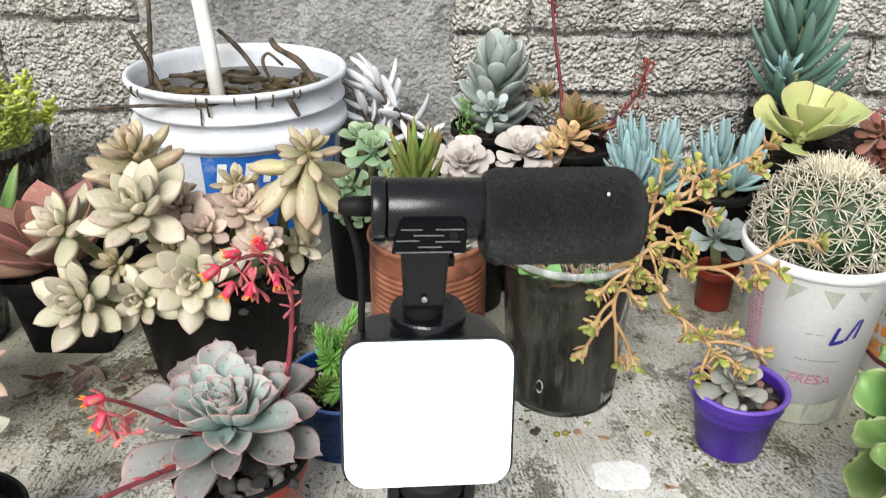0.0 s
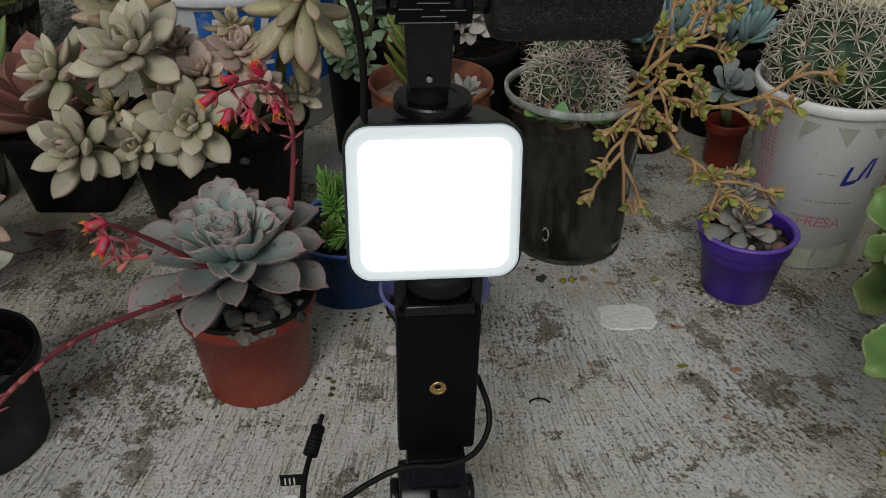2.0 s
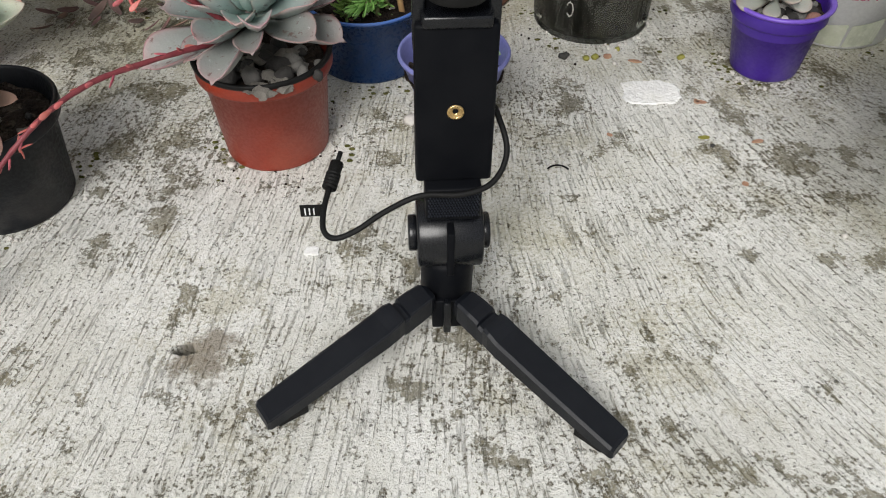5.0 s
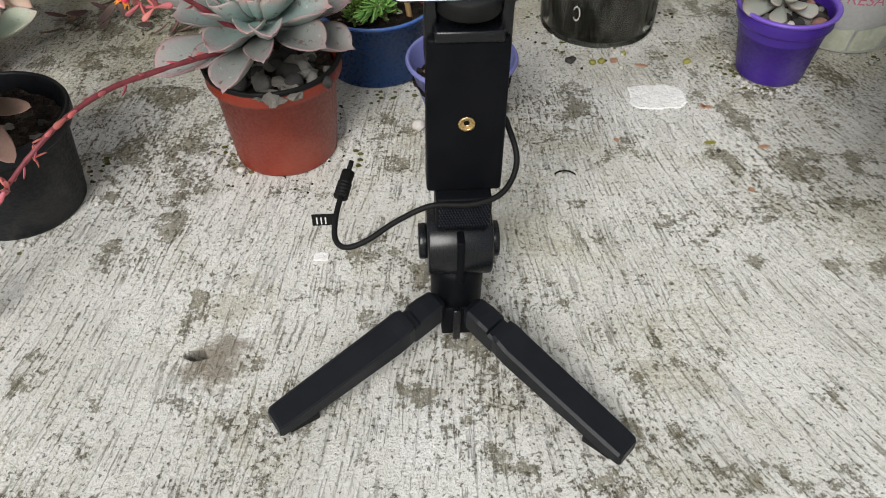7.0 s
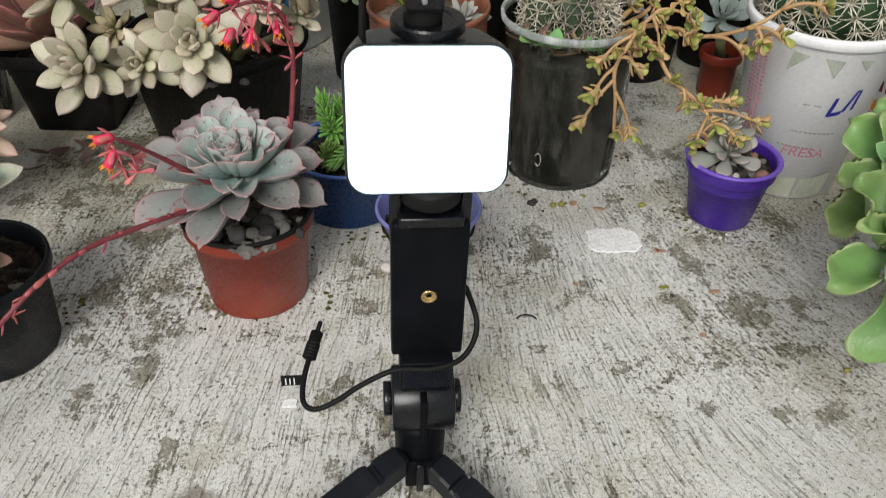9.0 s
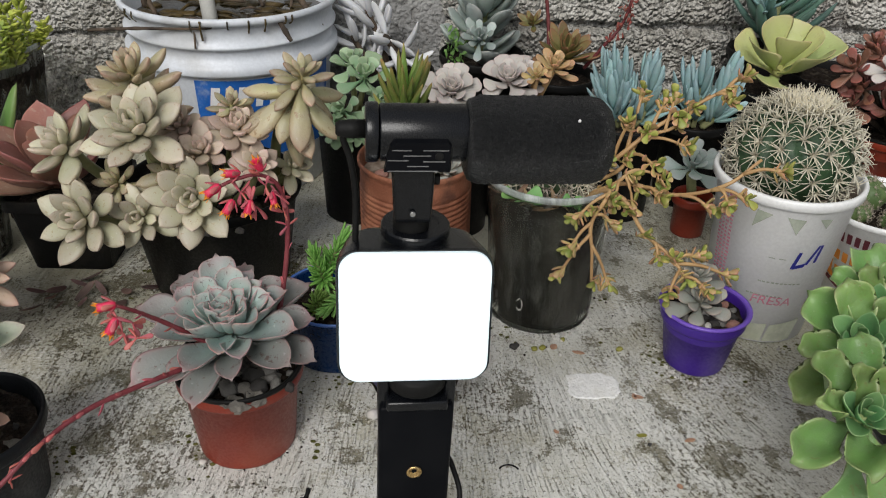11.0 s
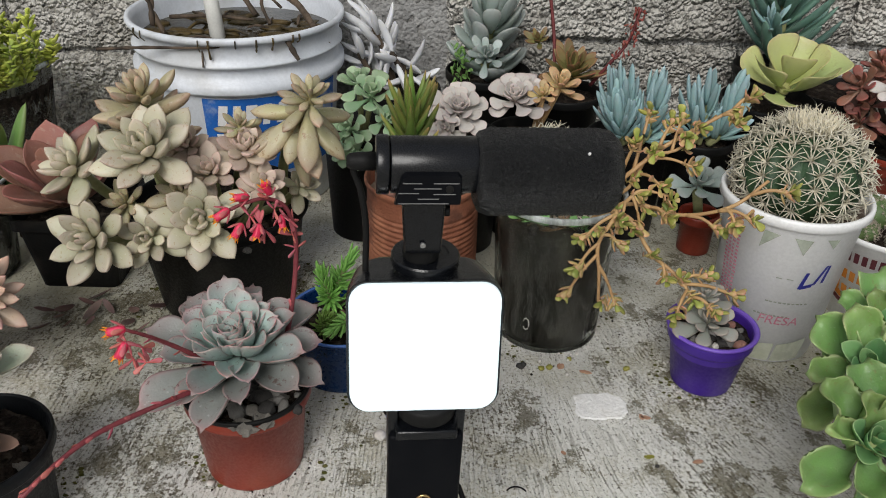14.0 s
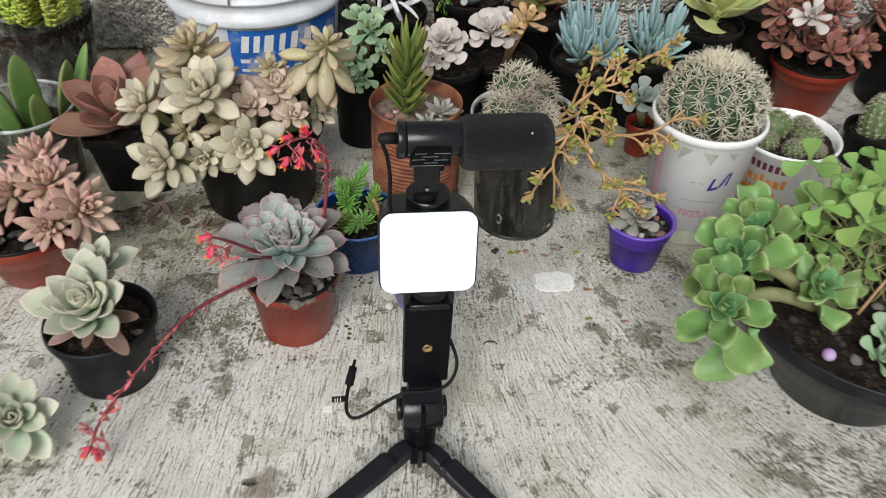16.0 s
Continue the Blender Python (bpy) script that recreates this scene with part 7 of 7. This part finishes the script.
# ---- white bucket ----
t29 = thing("white_bucket", "white plastic bucket of murky water with dead stems and blue label", "bucket", (-0.212, 0.875, 0))
prof = [(0, 0.004), (0.090, 0.004), (0.0935, 0.0), (0.0950, 0.002), (0.1045, 0.140), (0.1050, 0.1410), (0.1110, 0.1420), (0.1120, 0.1440), (0.1118, 0.1530), (0.1062, 0.1545), (0.1062, 0.1680), (0.1105, 0.1690), (0.1108, 0.1720), (0.1070, 0.1735),
        (0.1085, 0.1915), (0.1130, 0.1930), (0.1140, 0.1960), (0.1132, 0.1992), (0.1108, 0.2000), (0.1082, 0.1985), (0.1060, 0.1900), (0.0925, 0.006), (0, 0.006)]
bucket = part("bucket", lathe(prof, (-0.212, 0.875, 0), 80), M["white_bucket"], t29)
BUCK = ((-0.212, 0.875), 0.0950, 0.1045, 0.140, FACE((-0.212, 0.875)))
decal("label", bucket, BUCK, [[(-24, 0.052), (64, 0.050), (64, 0.137), (-24, 0.137)]], M["label_blue"], "torn blue paper label")
for bar in [[(x, 0.108), (x + w, 0.108), (x + w + 2, 0.130), (x + 2, 0.130)] for x, w in ((-17, 5), (-9, 4), (-2, 6), (8, 4), (16, 5), (26, 6))] + bars(-18, 55, 0.094, 0.005, 8, 12) + bars(-18, 55, 0.082, 0.004, 8, 13):
    decal("label_bar", bucket, ((-0.212, 0.875), 0.0954, 0.1049, 0.140, BUCK[4]), [bar], M["white_print"])
rng = random.Random(9)
for k in range(9):
    a = rng.uniform(-2.6, -0.6)
    z1 = 0.1985
    pts = [Vector((-0.212 + r * math.cos(a), 0.875 + r * math.sin(a), z)) for r, z in ((0.1145, z1), (0.1148, z1 - 0.006), (0.1105, z1 - 0.008 - rng.uniform(0, 0.012)))]
    part("dirt_drip", tube(spline(pts, 4), rng.uniform(0.0005, 0.0012), 5, lumpy=0.4), M["algae"], bucket)
bm = bmesh.new()
ring = [bm.verts.new((-0.212 + 0.1062 * math.cos(2 * math.pi * k / 60), 0.875 + 0.1062 * math.sin(2 * math.pi * k / 60), 0.174)) for k in range(60)]
bm.faces.new(ring)
part("water", bm, M["water"], t29, "still murky brown water", smooth=False)
rng = random.Random(19)
for k in range(11):
    a, r = rng.uniform(0, 6.28), 0.090 * math.sqrt(rng.random())
    b = rng.uniform(0, 6.28)
    c = Vector((-0.212 + r * math.cos(a), 0.875 + r * math.sin(a), 0.175))
    d = Vector((math.cos(b), math.sin(b), rng.uniform(-0.02, 0.08))) * rng.uniform(0.012, 0.035)
    part("rotting_stem", tube(spline([c - d, c + Vector((0, 0, rng.uniform(0.001, 0.006))), c + d], 4), rng.uniform(0.0008, 0.0022), 6, lumpy=0.35), M["brown_stem"] if k % 3 else M["algae"], t29)
for k in range(44):
    a, r = rng.uniform(0, 6.28), 0.098 * math.sqrt(rng.random())
    bm = pebble_mesh(300 + k, 0.25, 0.8)
    bmesh.ops.transform(bm, matrix=Matrix.Translation((-0.212 + r * math.cos(a), 0.875 + r * math.sin(a), 0.1745)) @ Matrix.Diagonal((0.013, 0.010, 0.010, 1)), verts=bm.verts)
    part("algae_clump", bm, M["algae"], t29)
for pts, r in (([(-0.2875, 0.8600, 0.1745), (-0.3001, 0.8700, 0.1986), (-0.3002, 0.8800, 0.2313), (-0.3004, 0.8900, 0.2636), (-0.2978, 0.8900, 0.2914)], 0.0040), ([(-0.2880, 0.8300, 0.1916), (-0.2898, 0.8350, 0.2130), (-0.3010, 0.8400, 0.2314), (-0.3048, 0.8400, 0.2424)], 0.0040), ([(-0.1976, 0.9000, 0.1860), (-0.2133, 0.9100, 0.2048), (-0.2323, 0.9200, 0.2206), (-0.2406, 0.9200, 0.2284)], 0.0042),
               ([(-0.1292, 0.8700, 0.1824), (-0.1509, 0.9000, 0.1987), (-0.1782, 0.9200, 0.2090), (-0.1857, 0.9300, 0.2159)], 0.0055), ([(-0.1809, 0.8900, 0.1796), (-0.1927, 0.9100, 0.1959), (-0.1879, 0.9200, 0.2028), (-0.1694, 0.9000, 0.1955)], 0.0030), ([(-0.3285, 0.7800, 0.1817), (-0.2803, 0.7750, 0.1860), (-0.2236, 0.7650, 0.1901), (-0.1983, 0.7700, 0.1916)], 0.0026),
               ([(-0.1482, 0.8000, 0.1929), (-0.1361, 0.7750, 0.1864), (-0.1304, 0.7700, 0.1798)], 0.0040), ([(-0.2224, 0.7700, 0.1897), (-0.2213, 0.7620, 0.1720)], 0.0016), ([(-0.2860, 0.8800, 0.1872), (-0.2378, 0.8800, 0.1895), (-0.1963, 0.8800, 0.1863)], 0.0030)):
    part("dead_stem", tube(spline(pts, 6), 0.72 * r, 7, taper=0.7, lumpy=0.22), M["brown_stem"], t29, "withered brown stalk")
pipe = thing("plastic_pipe", "milky white plastic pipe standing in the bucket water", "pipe", (-0.2314, 0.8620, 0.1787))
part("pipe", tube([Vector((-0.2294, 0.8550, 0.1705)), Vector((-0.2409, 0.8800, 0.2232)), Vector((-0.2510, 0.9000, 0.2624)), Vector((-0.2650, 0.9300, 0.3199))], 0.0080, 20), M["pvc"], pipe)

# ---- black bowl with green rosettes ----
t30 = thing("planted_bowl", "wide black bowl of apple-green rosettes, clover and small succulents", "potted succulent", (0.388, 0.362, 0))
round_pot(t30, (0.388, 0.364), 0.062, 0.118, 0.102, "charcoal_pot", soil_drop=0.018, lip=0.004, lip_h=0.014, n=72)
pebbles(t30, (0.38, 0.335), 0.07, 0.084, 26, (0.002, 0.006), ("dark_stone", "dark_stone", "slate", "stone"), 61)
big = leaf_mesh(L_GREEN, 0.62, 0.08, 0.34, 1.10, "tipped", 1.6)
bigc = leaf_mesh(L_GREEN_CORE, 0.52, 0.12, 0.20, 0.70, "gem")
for k, (p, nn, r, c) in enumerate((((0.2200, 0.3080, 0.1370), (-0.15, -0.55, 0.75), 0.039, 17), ((0.2466, 0.3600, 0.1411), (-0.45, -0.45, 0.75), 0.042, 16), ((0.2729, 0.4000, 0.1332), (-0.35, -0.3, 0.9), 0.036, 16), ((0.3149, 0.3550, 0.1162), (0.1, -0.6, 0.8), 0.036, 14), ((0.2806, 0.4200, 0.1037), (-0.5, -0.3, 0.8), 0.034, 14))):
    p = (p[0] + 0.008, p[1], p[2])
    rosette(t30, p, nn, 1.05 * r, c + 2, big, (-6, 72), seed=240 + k, shrink=0.66, jitter=1.4, rise=0.3, inner_leaf=bigc, inner=0.52)
    part("stem", tube(spline([(0.34 + 0.12 * (p[0] - 0.25), 0.36, 0.090), (0.5 * (0.33 + p[0]), 0.5 * (0.365 + p[1]), 0.5 * (0.10 + p[2]) + 0.008), p], 6), 0.006, 8), M["green_stem"], t30)
flap = leaf_mesh(L_GREEN, 0.88, 0.07, 0.10, 0.25, "cupped", 0.8)
for at, way, out, ln in (((0.232, 0.300, 0.118), (-0.10, -0.30, -0.95), (-0.2, -0.9, 0.35), 0.040), ((0.262, 0.312, 0.112), (0.10, -0.35, -0.9), (0.0, -0.9, 0.4), 0.036)):
    ax = Vector(way).normalized()
    up = (Vector(out) - ax * ax.dot(Vector(out))).normalized()
    m = Matrix((ax, up.cross(ax), up)).transposed().to_4x4()
    put_leaf(t30, flap, Matrix.Translation(Vector(at) - origin_of(t30)) @ m @ Matrix.Diagonal((ln, ln, ln, 1)))
clover = leaf_mesh(L_CLOVER, 0.78, 0.05, 0.10, 0.28, "obovate")
rng = random.Random(71)
for k in range(64):
    p = Vector((0.325 + 0.16 * rng.random(), 0.375 + 0.10 * rng.random(), 0.118 + 0.060 * rng.random()))
    base = Vector((0.38 + rng.uniform(-.05, .05), 0.40 + rng.uniform(-.03, .03), 0.084))
    sp = part("clover_stalk", tube(spline([base, base.lerp(p, 0.6) + Vector((0, 0, 0.012)), p], 4), 0.0009, 5), M["green_stem"], t30)
    q = Matrix.Translation(p - origin_of(t30)) @ tilt((rng.uniform(-.5, .3), rng.uniform(-.6, .1), 1)) @ Matrix.Rotation(rng.uniform(0, 6.28), 4, "Z")
    s = rng.uniform(0.016, 0.028)
    for j in range(3):
        put_leaf(sp, clover, q @ Matrix.Rotation(radians(120 * j), 4, "Z") @ Matrix.Rotation(radians(rng.uniform(-5, 12)), 4, "Y") @ Matrix.Diagonal((s, s, s, 1)), "leaflet")
mixed = leaf_mesh(L_JADE_TAN, 0.6, 0.18, 0.12, 0.2, "obovate")
for k, (x, y) in enumerate(((0.430, 0.330), (0.455, 0.350), (0.400, 0.318), (0.470, 0.320), (0.425, 0.300), (0.450, 0.290), (0.385, 0.300))):
    rosette(t30, (x - 0.02, y, 0.090), (rng.uniform(-.3, .3), -0.4, 1), 0.024, 11, mixed if k % 2 else leaf_mesh(L_JADE, 0.6, 0.18, 0.12, 0.2, "obovate"), (5, 70), seed=260 + k)
part("grass_blade", tube(spline([(0.372, 0.355, 0.086), (0.400, 0.372, 0.125), (0.445, 0.395, 0.165), (0.490, 0.420, 0.190)], 6), 0.0014, 5, taper=0.4), M["tan_stem"], t30)
# added glossy violet sphere that stands in for a purple glint
marble = thing("glint_sphere", "small shiny violet sphere added for a purple glint on the bowl's soil", "marble", (0.3282, 0.3068, 0.0880))
bm = bmesh.new()
bmesh.ops.create_uvsphere(bm, u_segments=24, v_segments=14, radius=0.0055)
mm = plain("violet_glint", (0.45, 0.25, 0.55), (0.6, 0.5, 0.75), 60, 0.05, 0.0)
part("sphere", bm, mm, marble, local=True)

# ---- scatter on the slab ----
def flat_scrap(name, label, category, at, size, material, seed, thick=0.0016, rough=0.8, group="", n=22, square=0):
    ob = thing(name, label, category, at, group)
    rng = random.Random(seed)
    bm = bmesh.new()
    top, low = [], []
    for k in range(n):
        a = 2 * math.pi * k / n
        r = 1 + 0.35 * rough * noise.noise(Vector((math.cos(a) * 1.6, math.sin(a) * 1.6, seed))) + 0.10 * rough * rng.uniform(-1, 1)
        if square:
            r = (1 + 0.16 * noise.noise(Vector((math.cos(a) * 2.5, math.sin(a) * 2.5, seed))) + 0.035 * rng.uniform(-1, 1)) / (abs(math.cos(a)) ** 4 + abs(math.sin(a)) ** 4) ** 0.25
        x, y = size[0] * r * math.cos(a), size[1] * r * math.sin(a)
        top.append(bm.verts.new((0.93 * x, 0.93 * y, thick)))
        low.append(bm.verts.new((x, y, 0.0002)))
    bm.faces.new(top)
    for k in range(n):
        bm.faces.new((low[k], low[(k + 1) % n], top[(k + 1) % n], top[k]))
    part("flake", bm, M[material], ob, smooth=False, local=True)
    ob.rotation_euler = (0, 0, rng.uniform(0, 6.28) if rough < 0.8 else 0)
    return ob


flat_scrap("plaster_flake", "thin white plaster flake stuck on the concrete", "plaster", (0.1388, 0.4873, 0.0000), (0.0205, 0.0150), "plaster", 3, 0.0009, 1.0, n=72, square=1)
flat_scrap("paper_scrap", "tiny white scrap of paper on the concrete", "paper scrap", (-0.0798, 0.3205, 0.0000), (0.0042, 0.0034), "plaster", 5, 0.0012, 0.9, n=30, square=1)
for k, (p, w, l, mt) in enumerate((((0.1662, 0.4341, 0.0000), 0.0028, 0.0055, "yellow_berry"), ((0.2008, 0.4303, 0.0000), 0.0028, 0.0055, "dead_leaf"), ((0.1825, 0.3862, 0.0000), 0.0030, 0.0030, "dead_leaf"), ((0.1690, 0.4762, -0.0000), 0.003, 0.004, "dead_leaf"), ((0.1333, 0.5287, 0.0000), 0.003, 0.007, "dead_leaf"), ((0.1133, 0.5357, 0.0000), 0.005, 0.005, "dead_leaf"),
                                   ((0.1719, 0.4757, 0.0000), 0.003, 0.005, "dead_leaf"), ((0.1039, 0.4359, 0.0000), 0.0025, 0.003, "dead_leaf"))):
    flat_scrap("fallen_leaf", "small dry fallen leaf on the concrete", "leaf", p, (0.75 * l, 0.62 * w), mt, 40 + k, 0.0009, 0.7, "fallen leaves")


def pebble(at, s, mat, seed, label):
    berry = mat == "yellow_berry"
    ob = thing("berry" if berry else "pebble", label, "berry" if berry else "pebble", at, "berries on the slab" if berry else "pebbles on the slab")
    bm = pebble_mesh(seed, 0.8, 0.45)
    bmesh.ops.scale(bm, vec=(s, s, s), verts=bm.verts)
    bmesh.ops.translate(bm, vec=(0, 0, 0.6 * s), verts=bm.verts)
    part("stone", bm, M[mat], ob, local=True)


for k, (p, s, mt, lb) in enumerate((((0.2287, 0.3388, 0.0000), 0.0028, "pale_stone", "small white pebble on the concrete"), ((0.0792, 0.5330, 0.0000), 0.0042, "dark_stone", "small dark pebble on the concrete"), ((-0.0309, 0.4468, 0.0000), 0.0070, "pale_stone", "grey-white stone behind the tripod"), ((-0.1437, 0.3978, 0.0000), 0.0035, "pale_stone", "small white pebble beside the red pot"),
                                    ((0.3071, 0.5607, 0.0000), 0.0060, "pink_stone", "tan pebble beside the yoghurt tub"), ((0.1699, 0.4246, 0.0000), 0.0020, "dark_stone", "tiny dark pebble on the concrete"), ((0.1032, 0.5321, 0.0000), 0.0040, "yellow_berry", "fallen yellow-green berry on the concrete"), ((0.0965, 0.5306, 0.0000), 0.0036, "yellow_berry", "fallen yellow-green berry on the concrete"),
                                    ((0.1217, 0.5448, 0.0000), 0.0030, "yellow_berry", "fallen yellow-green berry on the concrete"), ((0.1679, 0.5334, 0.0000), 0.0036, "yellow_berry", "fallen yellow-green berry on the concrete"), ((0.1174, 0.5244, -0.0000), 0.0024, "pale_stone", "small white pebble on the concrete"), ((0.0963, 0.5409, 0.0000), 0.0024, "pale_stone", "small white pebble on the concrete"),
                                    ((0.2659, 0.3559, 0.0000), 0.0030, "yellow_berry", "fallen yellow-green berry on the concrete"), ((0.0817, 0.5351, 0.0000), 0.0040, "dark_stone", "small dark pebble on the concrete"))):
    pebble(p, 0.75 * s, mt, 400 + k, lb)

ring = thing("plastic_ring", "broken thin dark plastic ring on the concrete", "ring", (0.0667, 0.3975, 0.0000))
o = ring.location
part("arc", tube([o + Vector((0.0075 * math.cos(a), 0.0075 * math.sin(a) - 0.003, 0.0009)) for a in [0.5 + 2.1 * k / 12 for k in range(13)]], 0.0006, 6), M["rubber"], ring)

grit = bmesh.new()
rng = random.Random(99)
rims = [((-0.119, 0.429), 0.031), ((0.227, 0.525), 0.026), ((0.106, 0.598), 0.045), ((0.296, 0.590), 0.048), ((-0.272, 0.366), 0.039), ((-0.186, 0.640), 0.063), ((0.388, 0.364), 0.064), ((-0.066, 0.535), 0.042)]
for k in range(420):
    c, r = rims[k % len(rims)]
    a, d = rng.uniform(0, 6.28), r + abs(rng.gauss(0, 0.0045)) + 0.0005
    s = rng.uniform(0.0006, 0.0017)
    bmesh.ops.create_icosphere(grit, subdivisions=1, radius=s, matrix=Matrix.Translation((c[0] + d * math.cos(a), c[1] + d * math.sin(a), 0.4 * s)) @ Matrix.Rotation(rng.uniform(0, 3), 4, "X"))
ob = part("grit", grit, M["pale_stone"], None, smooth=False)
tagged(ob, "loose pale grit and perlite round the pots", "grit", kind="stuff")
soil_spill = bmesh.new()
for k in range(80):
    c, r = rims[(0, 5, 6, 2)[k % 4]]
    a, d = rng.uniform(0, 6.28), r + abs(rng.gauss(0, 0.018)) + 0.001
    s = rng.uniform(0.0004, 0.0012)
    bmesh.ops.create_icosphere(soil_spill, subdivisions=1, radius=s, matrix=Matrix.Translation((c[0] + d * math.cos(a), c[1] + d * math.sin(a), 0.4 * s)) @ Matrix.Rotation(rng.uniform(0, 3), 4, "X"))
ob = part("soil_crumbs", soil_spill, M["soil"], None, smooth=False)
tagged(ob, "dark crumbs of soil spilt on the concrete", "soil", kind="stuff")
twigs = thing("leaf_litter", "dark withered leaves lying beside the black pots", "dead leaves", (-0.285, 0.60, 0))
for k in range(16):
    p = Vector((-0.285 + rng.uniform(-0.055, 0.055), 0.592 + rng.uniform(-0.028, 0.022), 0.0025))
    ln = rng.uniform(0.010, 0.026)
    put_leaf(twigs, dry, Matrix.Translation(p - twigs.location) @ Euler((rng.uniform(-.5, .5), rng.uniform(-.25, .05), rng.uniform(0, 6.28))).to_matrix().to_4x4() @ Matrix.Diagonal((ln, ln, ln, 1)), "withered_leaf")
moss = bmesh.new()
for k in range(900):
    c, r = rims[k % len(rims)]
    a, d = rng.uniform(0, 6.28), r + abs(rng.gauss(0, 0.012))
    x, y = c[0] + d * math.cos(a), c[1] + d * math.sin(a)
    if noise.noise(Vector((x * 30, y * 30, 4.0))) < 0.02:
        continue
    s = rng.uniform(0.0006, 0.0020)
    bmesh.ops.create_icosphere(moss, subdivisions=1, radius=s, matrix=Matrix.Translation((x, y, 0.0001)) @ Matrix.Diagonal((1.3, 1.0, 0.35, 1)))
ob = part("moss", moss, M["moss"], None, smooth=False)
tagged(ob, "thin olive-brown moss on the concrete round the pots", "moss", kind="stuff")
